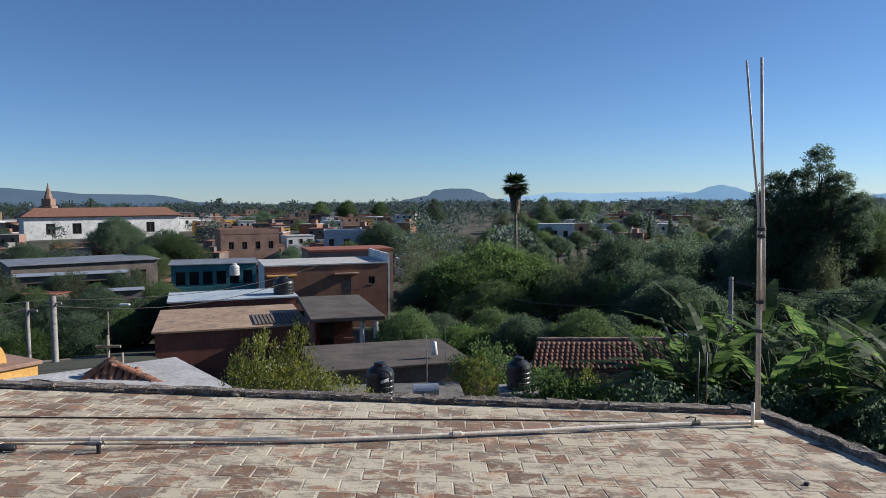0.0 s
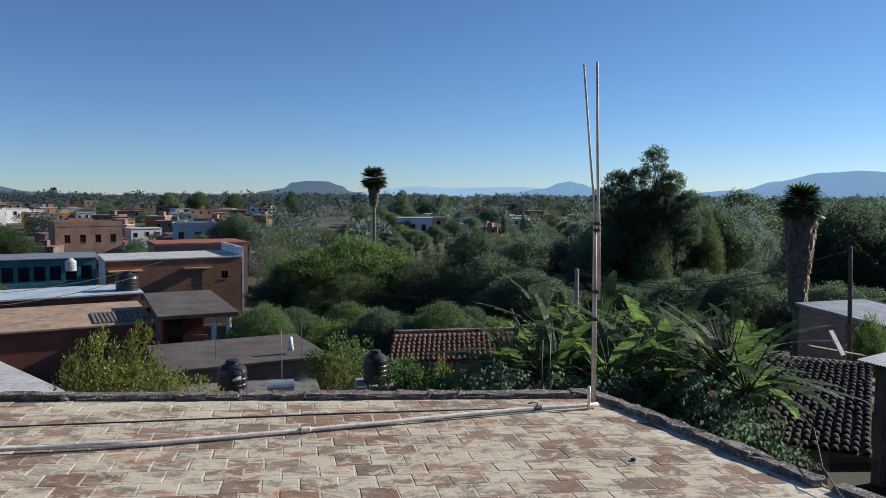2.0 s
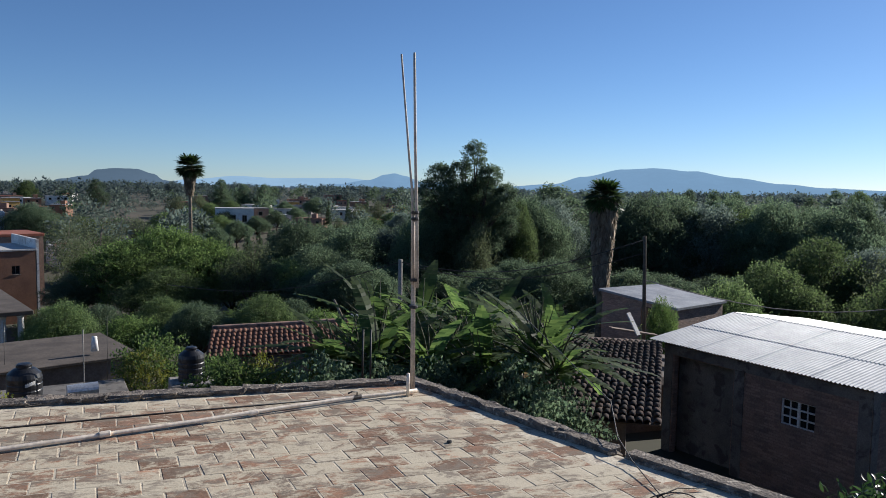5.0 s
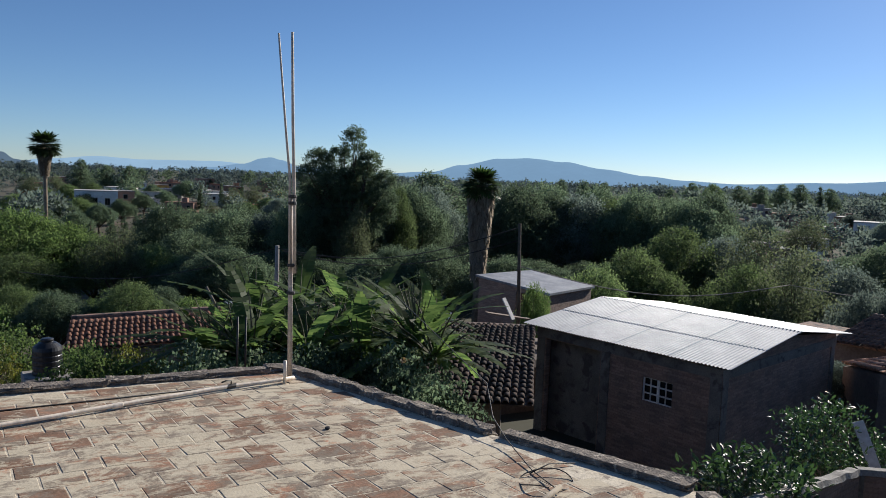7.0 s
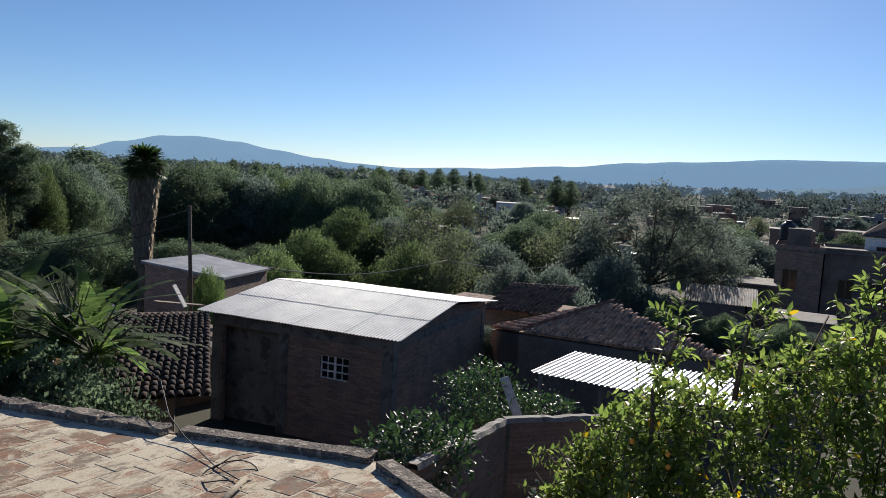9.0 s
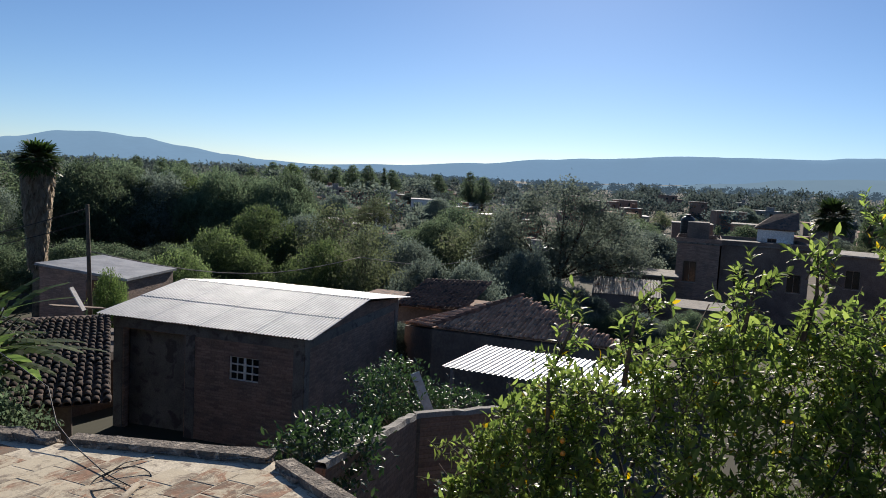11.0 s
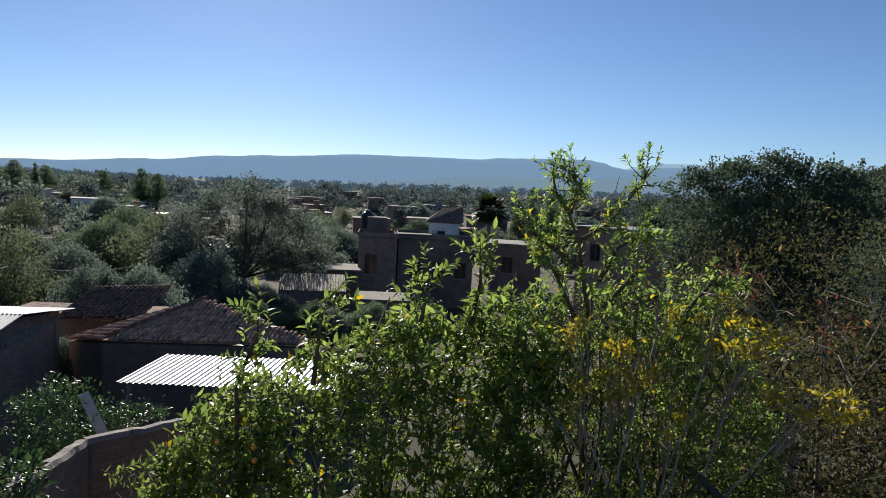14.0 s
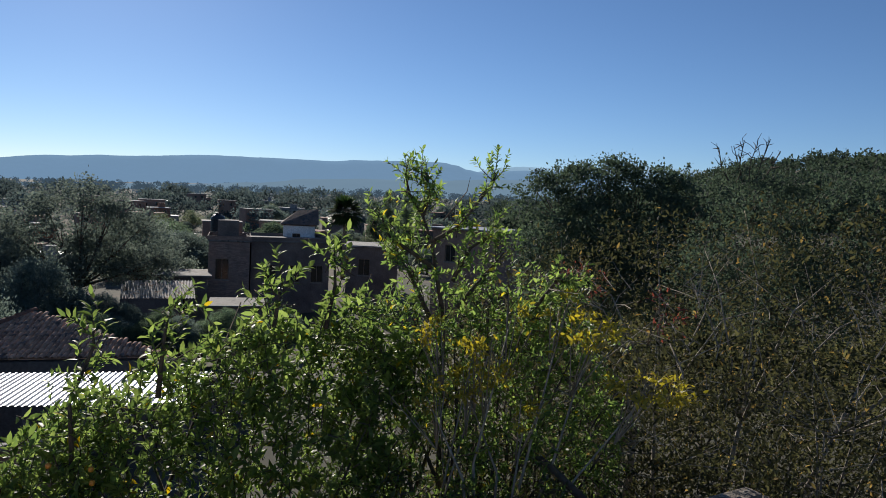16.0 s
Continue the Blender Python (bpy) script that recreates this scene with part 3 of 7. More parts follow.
# the aerial mast: two thin canes tied to a pole
mast = tagged(new("mast"), "tall pale mast of tied poles standing on the roof corner", "mast")
foot = on_roof(2.80, 6.40)
mast.location = foot
rod("pole", [(0, 0, -0.01), (-0.012, 0.0, 1.1), (-0.02, 0.005, 1.75)], [0.024, 0.022, 0.02], M_POLE, "", "", 10, mast)
rod("upper_pole", [(0.012, -0.038, 1.02), (0.0, -0.035, 1.7), (-0.02, -0.02, 2.4), (-0.032, 0.0, 3.22)], [0.017, 0.016, 0.014, 0.012], M_POLE, "", "", 8, mast)
rod("cane", [(-0.035, -0.03, 1.05), (-0.04, -0.02, 1.9), (-0.075, 0.0, 2.3), (-0.15, 0.03, 3.2)], [0.012, 0.012, 0.011, 0.009], M_POLE, "", "", 8, mast)
for z in (0.82, 1.08, 1.66, 1.72):
    t = part("tie", lathe([(0.038, 0), (0.041, 0.012), (0.038, 0.03)], 12), M_WIRE, mast, "dark wire tie")
    t.location = (-0.012, -0.018, z)

pipe = tagged(new("water_pipe"), "pale plastic water pipe lying across the brick roof", "pipe")
run = [on_roof(-5.2, 4.98, 0.035), on_roof(-3.2, 5.17, 0.035), on_roof(-2.6, 5.24, 0.04), on_roof(-1.0, 5.40, 0.03), on_roof(0.76, 5.83, 0.035), on_roof(2.17, 6.19, 0.04), on_roof(2.80, 6.30, 0.04)]
fine = [run[k].lerp(run[k + 1], j / 4) + Vector((0, 0, 0.004 * math.sin(3 * k + j))) for k in range(len(run) - 1) for j in range(4)] + [run[-1]]
rod("tube", fine, 0.017, M_PVC, "", "", 10, pipe)
rod("riser", [on_roof(2.69, 6.25, -0.005), on_roof(2.69, 6.25, 0.22)], 0.0155, M_PVC, "", "", 10, pipe)
for x, y in ((-2.55, 5.245), (0.1, 5.66), (1.2, 5.945)):
    c = part("coupling", lathe([(0.019, -0.04), (0.023, -0.035), (0.023, 0.035), (0.019, 0.04)], 12), M_PVC, pipe)
    c.matrix_basis = Matrix.Translation(on_roof(x, y, 0.036)) @ Euler((0, radians(90), radians(12))).to_matrix().to_4x4()
block = part("support", box(-0.05, 0.05, -0.04, 0.04, 0, 0.03, 0.006), M_CONC, pipe)
block.location = on_roof(-2.55, 5.24)
tap = tagged(new("tap"), "dark brass tap wired to the water pipe", "tap")
tap.location = on_roof(2.17, 6.19, 0.04)
part("valve", lathe([(0.012, -0.05), (0.02, -0.045), (0.022, 0.0), (0.02, 0.045), (0.012, 0.05)], 10), M_WIRE, tap).rotation_euler = (0, radians(90), radians(15))
rod("handle", [(0, 0, 0.015), (0, 0, 0.05), (-0.05, -0.01, 0.058), (-0.09, -0.02, 0.05)], 0.007, M_WIRE, "", "", 6, tap)
rod("cable", [on_roof(-6, 5.55, 0.008), on_roof(-3.6, 5.83, 0.008), on_roof(-1.36, 6.04, 0.008), on_roof(0.5, 6.22, 0.008), on_roof(2.18, 6.33, 0.01)], 0.007, M_WIRE, "thin dark cable laid on the roof bricks", "cable", 6)
stub = tagged(part("pipe_stub", lathe([(0.016, -0.01), (0.016, 0.06), (0.02, 0.06), (0.02, 0.075)], 12), M_BLACK, None), "short black pipe stub rising from the roof", "pipe")
stub.location = on_roof(-2.43, 5.03)
hose = rod("hose_end", [on_roof(-3.9, 4.95, 0.03), on_roof(-3.3, 5.0, 0.035), on_roof(-3.0, 5.0, 0.03)], 0.022, M_BLACK, "black hose end lying on the roof", "hose", 10)

wire = tagged(new("wire_coil"), "thin dark wire ending in a loose coil on the roof", "wire")
fall = [at(31.0, -9.5, 9.0), at(38.5, -16.0, 6.2), on_roof(3.56, 4.25, 0.12), on_roof(3.45, 3.95, 0.05), on_roof(3.26, 3.45, 0.015), on_roof(3.16, 3.08, 0.02)]
rod("strand", fall, 0.004, M_WIRE, "", "", 6, wire)
loop = [on_roof(3.16 + 0.20 * math.cos(a) * (1.25 if math.cos(a) > 0 else 0.6), 3.26 + 0.15 * math.sin(a), 0.02 + 0.025 * math.sin(2 * a)) for a in np.linspace(-1.5, 4.3, 22)]
rod("loop", loop, 0.0042, M_WIRE, "", "", 6, wire)
rod("tail", [on_roof(3.2, 3.4, 0.02), on_roof(3.42, 3.46, 0.03), on_roof(3.62, 3.42, 0.015)], 0.0042, M_WIRE, "", "", 6, wire)
stick = tagged(rod("tied_stick", [on_roof(2.75, 2.92, 0.02), on_roof(3.16, 3.08, 0.05)], 0.017, M_PALEBARK, "short pale stick weighing down the wire", "stick"))
pebble = tagged(part("pebble", lathe([(0.012, 0), (0.022, 0.008), (0.016, 0.02)], 8), M_WIRE, None), "small dark stone on the roof", "stone")
pebble.location = on_roof(2.45, 4.82, 0.004)


# ---- buildings ----
def frame_of(A, B):
    """A matrix at A, x towards B, y away from the look-out."""
    d = Vector((B.x - A.x, B.y - A.y, 0))
    return Matrix.Translation(A) @ Matrix.Rotation(math.atan2(d.y, d.x), 4, "Z"), d.length


def front_wall(w, z0, z1, holes, t=0.18):
    """A wall face with openings cut through it and their reveals."""
    us = sorted({0, w, *[h[0] for h in holes], *[h[1] for h in holes]})
    zs = sorted({z0, z1, *[h[2] for h in holes], *[h[3] for h in holes]})
    V, F = [], []

    def quad(*p):
        F.append(tuple(range(len(V), len(V) + 4)))
        V.extend(p)

    for u0, u1 in zip(us, us[1:]):
        for a, b in zip(zs, zs[1:]):
            um, zm = (u0 + u1) / 2, (a + b) / 2
            if not any(h[0] < um < h[1] and h[2] < zm < h[3] for h in holes):
                quad((u0, 0, a), (u1, 0, a), (u1, 0, b), (u0, 0, b))
    for h0, h1, a, b, *_ in holes:
        quad((h0, 0, a), (h0, t, a), (h1, t, a), (h1, 0, a))
        quad((h0, 0, b), (h1, 0, b), (h1, t, b), (h0, t, b))
        quad((h0, 0, a), (h0, 0, b), (h0, t, b), (h0, t, a))
        quad((h1, 0, a), (h1, t, a), (h1, t, b), (h1, 0, b))
    return V, F


def block(name, A, B, depth, z0, z1, wall_m, roof_m, label, holes=(), over=0.12, slab=0.14, parapet=0.0, category="house", group="", frame_m=None, side_m=None):
    """A flat-roofed building. holes: (u0, u1, z0, z1, kind) in metres along the front and in world height."""
    m, w = frame_of(A, B)
    m.translation.z = 0
    root = new(name)
    root.matrix_basis = m
    child("wall", mesh_of("front_wall", *front_wall(w, z0, z1, list(holes)), wall_m), root)
    bm = bmesh.new()
    v = [bm.verts.new(p) for p in ((0, 0, z0), (0, depth, z0), (w, depth, z0), (w, 0, z0), (0, 0, z1), (0, depth, z1), (w, depth, z1), (w, 0, z1))]
    for f in ((0, 1, 5, 4), (1, 2, 6, 5), (2, 3, 7, 6)):
        bm.faces.new([v[i] for i in f])
    part("wall", bm, side_m or wall_m, root)
    part("roof", box(-over, w + over, -over, depth + over, z1, z1 + slab, 0.02), roof_m, root)
    if parapet:
        for x0, x1, y0, y1 in ((-over, w + over, -over, 0.05 - over), (-over, w + over, depth + over - 0.05, depth + over), (-over, 0.05 - over, 0.05 - over, depth + over - 0.05), (w + over - 0.05, w + over, 0.05 - over, depth + over - 0.05)):
            part("parapet", box(x0, x1, y0, y1, z1 + slab, z1 + slab + parapet), wall_m, root)
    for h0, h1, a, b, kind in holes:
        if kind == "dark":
            # A near-black panel closes the hole in place of a shaded interior.
            part("shade_panel", box(h0, h1, 0.16, 0.19, a, b), M_GLASS, root)
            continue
        win = part("door" if kind == "door" else "window", box(h0, h1, 0.14, 0.17, a, b), M_WOOD if kind == "door" else M_GLASS, root)
        fr = frame_m or M_WOOD
        t = 0.05
        bm = merge(box(h0, h0 + t, 0.09, 0.138, a, b), box(h1 - t, h1, 0.09, 0.138, a, b), box(h0 + t, h1 - t, 0.09, 0.138, b - t, b), box(h0 + t, h1 - t, 0.09, 0.138, a, a + t))
        if kind == "window":
            bm = merge(bm, box((h0 + h1) / 2 - 0.02, (h0 + h1) / 2 + 0.02, 0.095, 0.136, a + t, b - t))
            part("sill", box(h0 - 0.06, h1 + 0.06, -0.05, 0.02, a - 0.06, a - 0.003), M_CONC, root)
        part("frame", bm, fr, win)
    return tagged(root, label, category, group)


TILE_N = 5


def tile_arch(w=0.2, l=0.42):
    """One half-round clay tile, tapering, with its thickness."""
    V, F = [], []
    for y, s, dz in ((0, 1.0, 0.035), (l, 0.84, 0.0)):
        for t in (0.0, 0.014):
            for k in range(TILE_N):
                a = math.pi * k / (TILE_N - 1)
                V.append((-(w / 2 * s - t) * math.cos(a), y, (w * 0.42 * s - t) * math.sin(a) + dz))
    n = TILE_N
    for k in range(n - 1):
        F.append((k, k + 1, 2 * n + k + 1, 2 * n + k))
        F.append((k, n + k, n + k + 1, k + 1))
    return V, F


TV, TF = tile_arch()


def tile_slope(name, origin, ex, ey, w, l, m, label, parent=None, pieces=False, seed=0, cut=None, gap=0.21, step=0.36):
    """A pitched bed of clay tiles: rows of half-round covers on a deck. ey points up the slope."""
    rng = random.Random(seed)
    ex, ey = Vector(ex).normalized(), Vector(ey).normalized()
    ey = (ey - ex * ey.dot(ex)).normalized()
    nz = ex.cross(ey)
    mt = Matrix((ex, ey, nz)).transposed().to_4x4()
    mt.translation = origin
    deck = [(0, 0), (w, 0), (w, l), (0, l)] if cut is None else cut
    bm = bmesh.new()
    t = [bm.verts.new((x, y, 0)) for x, y in deck]
    b = [bm.verts.new((x, y, -0.03)) for x, y in deck]
    bm.faces.new(t)
    bm.faces.new(b[::-1])
    for k in range(len(deck)):
        bm.faces.new((t[k], b[k], b[(k + 1) % len(deck)], t[(k + 1) % len(deck)]))
    slope = part(name, bm, m, parent, "" if parent else label)
    slope.matrix_basis = mt
    fit = Matrix.Diagonal((gap / 0.21, 1, gap / 0.21, 1))
    spots = [(gap * (i + 0.5), step * j) for i in range(int(w / gap) + (cut is None)) for j in range(int(l / step)) if cut is None or inside(gap * (i + 0.5), step * (j + 0.5), cut)]
    if pieces:
        me = mesh_of("tile", TV, TF, m, True)
        for x, y in spots[:320]:
            child("tile", me, slope, pose(x + rng.uniform(-0.012, 0.012), y - 0.04 + rng.uniform(-0.025, 0.025), 0.004, 0, 0, rng.uniform(-3, 3)) @ fit)
    rest = spots[320:] if pieces else spots
    if rest:
        V, F = [], []
        for x, y in rest:
            q = pose(x + rng.uniform(-0.012, 0.012), y - 0.04 + rng.uniform(-0.025, 0.025), 0.004 + rng.uniform(0, 0.012), 0, 0, rng.uniform(-3, 3)) @ fit
            F += [tuple(i + len(V) for i in f) for f in TF]
            V += [q @ Vector(v) for v in TV]
        ob = child("tiles", mesh_of("tiles", V, F, m, True), slope)
        tagged(ob, kind="stuff")
    return slope


def corrugated(w, l, pitch=0.09, amp=0.012, m=None):
    """A wavy metal sheet with thickness, x across the waves."""
    n = math.ceil(w / pitch * 8)
    V, F = [], []
    for t in (0, -0.004):
        for y in (0, l):
            V += [(min(w, pitch * k / 8), y, amp * max(-0.7, min(0.7, 1.6 * math.sin(math.pi * k / 4))) + t) for k in range(n + 1)]
    s = n + 1
    for k in range(n):
        F += [(k, k + 1, s + k + 1, s + k), (2 * s + k, 3 * s + k, 3 * s + k + 1, 2 * s + k + 1), (k, 2 * s + k, 2 * s + k + 1, k + 1), (s + k, s + k + 1, 3 * s + k + 1, 3 * s + k)]
    return mesh_of("sheet", V, F, m or M_METAL)


def basis(o, ex, ey):
    ex, ey = Vector(ex).normalized(), Vector(ey)
    ey = (ey - ex * ey.dot(ex)).normalized()
    m = Matrix((ex, ey, ex.cross(ey))).transposed().to_4x4()
    m.translation = o
    return m


# the brick shed with its bright sheet roof
shed = tagged(new("brick_shed"), "unplastered brick shed with a bright corrugated metal gable roof", "shed")
EAVE, RIDGE = -2.78, -2.42
S0, S1 = Vector((16.32, 10.95, 0)), Vector((15.55, 17.05, 0))
sm, slen = frame_of(S1, S0)
sm.translation.z = 0
shed.matrix_basis = sm
SW = 7.3
zb = -7.2
U = slen
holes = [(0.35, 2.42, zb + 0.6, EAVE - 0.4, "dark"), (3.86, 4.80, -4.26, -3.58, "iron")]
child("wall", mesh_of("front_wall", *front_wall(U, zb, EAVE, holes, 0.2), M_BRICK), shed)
bm = bmesh.new()
for u in (0, U):
    v = [bm.verts.new(p) for p in ((u, 0, zb), (u, SW, zb), (u, SW, EAVE), (u, SW / 2, RIDGE), (u, 0, EAVE))]
    bm.faces.new(v)
v = [bm.verts.new(p) for p in ((0, SW, zb), (U, SW, zb), (U, SW, EAVE), (0, SW, EAVE))]
bm.faces.new(v)
part("wall", bm, M_BRICK, shed)
part("lintel", box(-0.02, U + 0.02, -0.03, 0.0, EAVE - 0.38, EAVE - 0.1, 0.01), M_DIMCONC, shed)
for u in (0.0, 2.46, U - 0.28):
    part("pillar", box(u, u + 0.3, -0.025, 0.0, zb, EAVE - 0.385), M_DIMCONC, shed)
part("gable_beam", box(U, U + 0.03, 0.0, SW, EAVE - 0.38, EAVE - 0.12), M_DIMCONC, shed)
for y in (0.05, SW - 0.35):
    part("pillar", box(U, U + 0.028, y, y + 0.3, zb, EAVE - 0.385), M_DIMCONC, shed)
# Added panel stands for the dim room behind the doorway.
part("room_shade", box(0.2, 2.7, 0.42, 0.47, zb + 0.6, EAVE - 0.3), M_DIMCONC, shed)
win = part("window", box(3.86, 4.80, 0.16, 0.18, -4.26, -3.58), M_GLASS, shed)
for k in range(5):
    x = 3.86 + 0.94 * k / 4
    w = 0.035 if k in (0, 2, 4) else 0.01
    part("bar", box(x - w, x + w, 0.06, 0.1, -4.26, -3.58), M_IRON, win)
for k in range(4):
    z = -4.26 + 0.68 / 3 * k
    w = 0.03 if k in (0, 3) else 0.018
    part("bar", box(3.86, 4.80, 0.055, 0.095, z - w, z + w), M_IRON, win)
half = math.hypot(SW / 2 + 0.35, RIDGE - EAVE)
nsheet = 8
sw = (U + 0.7) / nsheet
long_sheet = corrugated(sw + 0.05, half * 0.53, sw / 8, 0.017)
for side in (0, 1):
    for row in (0, 1):
        for k in range(nsheet):
            x = -0.35 + k * sw
            y0 = -0.35 if side == 0 else SW + 0.35
            d = Vector((0, SW / 2 - y0, RIDGE + 0.12 - (EAVE - 0.02)))
            o = Vector((x, y0, EAVE + 0.02)) + d.normalized() * (row * half * 0.48) + Vector((0, 0, 0.012 * row + 0.006 * (k % 2)))
            mm = basis(o, (1, 0, 0), d)
            child("sheet", long_sheet, shed, mm)
part("ridge_cap", box(-0.35, U + 0.35, SW / 2 - 0.16, SW / 2 + 0.16, RIDGE + 0.115, RIDGE + 0.14), M_METAL, shed)

# clay tiles below the roof, edge set along the camera's sight line to meet the shed
lean = tagged(new("tiled_lean_to"), "old clay tile roof sloping down beside the brick shed", "roof")
e = at(42.1, -17.3, 15.0)
o = e + Vector((-math.cos(radians(41.6)), math.sin(radians(41.6)), -0.02)) * 5.6
lw = (e - o).length
tile_slope("tile_bed", o, e - o, at(42.3, -11.4, 22.6) - e, lw, 8.2, M_CLAYOLD, "", lean, True, 3, None, 0.17, 0.36)
part("supporting_wall", box(0, lw - 0.5, 0.2, 0.4, -3.0, -0.14), M_DARKWALL, lean).matrix_basis = basis(o + Vector((0, 0.3, 0)), e - o, (0, 1, 0))
pl = corrugated(0.3, 1.2, 0.09, 0.012, M_OLDMETAL)
ob = tagged(new("loose_sheet", pl), "loose grey metal sheet lying on the clay tiles", "metal sheet")
ob.matrix_basis = basis(at(39.7, -14.9, 18.4) + Vector((0, 0, 0.12)), (0.6, -0.8, -0.06), (0.8, 0.6, 0.03))

# brick garden wall beyond the roof end
w0, w1, w2 = at(58.0, -22.6, 8.6), at(65.2, -18.7, 11.6), at(74.5, -17.4, 12.6)
gw = tagged(new("garden_wall"), "bare brick garden wall with a pale mortar coping", "wall")
for a, b in ((w0, w1), (w1, w2)):
    mm, ln = frame_of(a, b)
    mm.translation.z = 0
    V = []
    for x, z in ((0, a.z), (ln, b.z)):
        V += [(x, -0.07, -6.5), (x, 0.07, -6.5), (x, 0.07, z), (x, -0.07, z)]
    F = [(0, 1, 2, 3), (4, 7, 6, 5), (0, 3, 7, 4), (1, 5, 6, 2), (3, 2, 6, 7), (0, 4, 5, 1)]
    child("brickwork", mesh_of("brickwork", V, F, M_BRICK), gw, mm)
    n = int(ln / 0.14)
    V, Fs = [], []
    rng = random.Random(5)
    for k in range(n + 1):
        x, z = ln * k / n, a.z + (b.z - a.z) * k / n
        j = rng.uniform(-0.012, 0.02)
        V += [(x, -0.10 + j, z), (x, 0.10 - j, z), (x, 0.07, z + 0.06 + j), (x, -0.06, z + 0.065 + j)]
    for k in range(n):
        q = 4 * k
        Fs += [(q + 3, q + 2, q + 6, q + 7), (q, q + 3, q + 7, q + 4), (q + 1, q + 5, q + 6, q + 2), (q, q + 4, q + 5, q + 1)]
    child("coping", mesh_of("coping", V, Fs, M_CONC), gw, mm)
part("pillar", box(-0.09, 0.09, -0.09, 0.09, -6.5, w1.z - 0.004), M_DIMCONC, gw).matrix_basis = Matrix.Translation((w1.x, w1.y, 0)) @ Matrix.Rotation(0.6, 4, "Z")


# ---- neighbours below ----
# white flat roof and small tiled hip
A, B = at(-33.5, -13.9, 15.6), at(-16.9, -13.9, 16.6)
block("white_roofed_house", A, B, 4.0, -6.4, -2.5, M_CONC, M_WHITEROOF, "low house with a whitewashed flat roof", [(3.0, 4.0, -4.8, -3.6, "window")], 0.1, 0.14)
hip = tagged(new("small_tiled_roof"), "small red clay hip roof with half-round ridge tiles", "roof")
ht = at(-25.2, -11.3, 19.0)
c = [at(-29.4, -14.2, 18.6), at(-20.4, -14.0, 17.4), at(-21.2, -12.9, 20.5), at(-28.8, -12.9, 20.5)]
for k, (p, q) in enumerate(((c[0], c[1]), (c[1], c[2]), (c[3], c[0]))):
    d = (q - p).normalized()
    off = (ht - p).dot(d)
    rise = ht - p - d * off
    w, l = (q - p).length, rise.length
    tile_slope("tile_bed", p, d, rise, w, l, M_CLAY, "", hip, False, 8 + k, [(0, 0), (w, 0), (off, l)], 0.18, 0.3)
for q in (c[0], c[1]):
    d = (ht - q).normalized()
    for k in range(8):
        child("ridge_tile", mesh_of("tile", TV, TF, M_CLAY, True), hip, basis(q.lerp(ht, k / 8.2) + Vector((0, 0, 0.04)), d.cross(Vector((0, 0, 1))), d))
part("core", box(-1.2, 1.2, -0.8, 0.8, -2.5, -0.9), M_CONC, hip).location = ht

# yellow house corner with an arched gable
A, B = at(-37.0, -11.5, 23.0), at(-29.6, -11.2, 24.5)
yel = block("yellow_house", A, B, 5.0, -7.0, -3.0, M_YELLOW, M_ORANGE, "yellow painted house with an arched top", [(1.4, 2.3, -5.4, -4.0, "window")], 0.1, 0.12)
bm = lathe([(0.55, 0), (0.9, 0), (0.9, 0.5), (0.55, 0.5)], 24)
ob = part("arch", bm, M_YELLOW, yel, "round yellow arch")
ob.matrix_basis = pose(1.9, 1.0, -2.9, 90, 0, 0)

# reddish house with tan roof, porch and columns
A, B = at(-21.9, -9.4, 50.0), at(-10.8, -9.3, 50.3)
mw = frame_of(A, B)[1]
mid = block("red_brown_house", A, B, 10.0, -11.0, -6.62, M_RUSTWALL, M_TANROOF, "red-brown single-storey house with a tan flat roof", [(mw - 1.5, mw - 0.6, -8.9, -7.5, "window")], 0.2, 0.14)
A2, B2 = at(-20.8, -7.4, 61.5), at(-11.6, -7.3, 62.0)
block("pale_roofed_house", A2, B2, 6.0, -10.5, -6.15, M_RUSTWALL, M_BLUEROOF, "house with a pale blue coated flat roof", (), 0.2, 0.14)
for k in range(12):
    part("roof_tile_strip", box(mw - 3.4 + 0.26 * k, mw - 3.24 + 0.26 * k, 0.4, 5.0, -6.476, -6.40), M_DARKWALL, mid)
P0, P1 = at(-10.3, -9.0, 45.8), at(-4.8, -8.7, 46.4)
pm, pw = frame_of(P0, P1)
pm.translation.z = 0
porch = tagged(new("porch"), "grey concrete porch roof on white columns with a low balustrade", "porch")
porch.matrix_basis = pm
part("slab", box(-0.2, pw + 0.1, 0, 11.3, -5.75, -5.5, 0.03), M_SLAB, porch)
part("back_wall", box(0.1, pw * 0.62, 2.4, 2.6, -10.5, -5.76), M_RUSTWALL, porch)
part("side_wall", box(0.0, 0.15, 0.3, 7.2, -10.5, -5.76), M_RUSTWALL, porch)
part("low_wall", box(0.2, pw * 0.66, 0.35, 0.5, -10.5, -7.55), M_PLUM, porch)
part("window", box(0.6, 1.5, 2.34, 2.39, -7.6, -6.2), M_GLASS, porch)
for k in range(9):
    x = 0.7 + 0.28 * k
    part("lattice", merge(box(x - 0.14, x - 0.05, 0.3, 0.34, -8.0, -7.6), box(x - 0.04, x + 0.04, 0.3, 0.34, -7.72, -7.56)), M_WHITE, porch)
for x in (pw * 0.70, pw * 0.90):
    part("column", lathe([(0.2, -10.2), (0.2, -8.0), (0.17, -7.95), (0.16, -5.95), (0.22, -5.85), (0.22, -5.752)], 14), M_WHITE, porch, "white column").location = (x, 0.6, 0)
part("stair_rail", box(pw * 0.45, pw * 0.62, 1.2, 1.3, -7.2, -7.0, 0.01), M_RUSTWALL, porch)


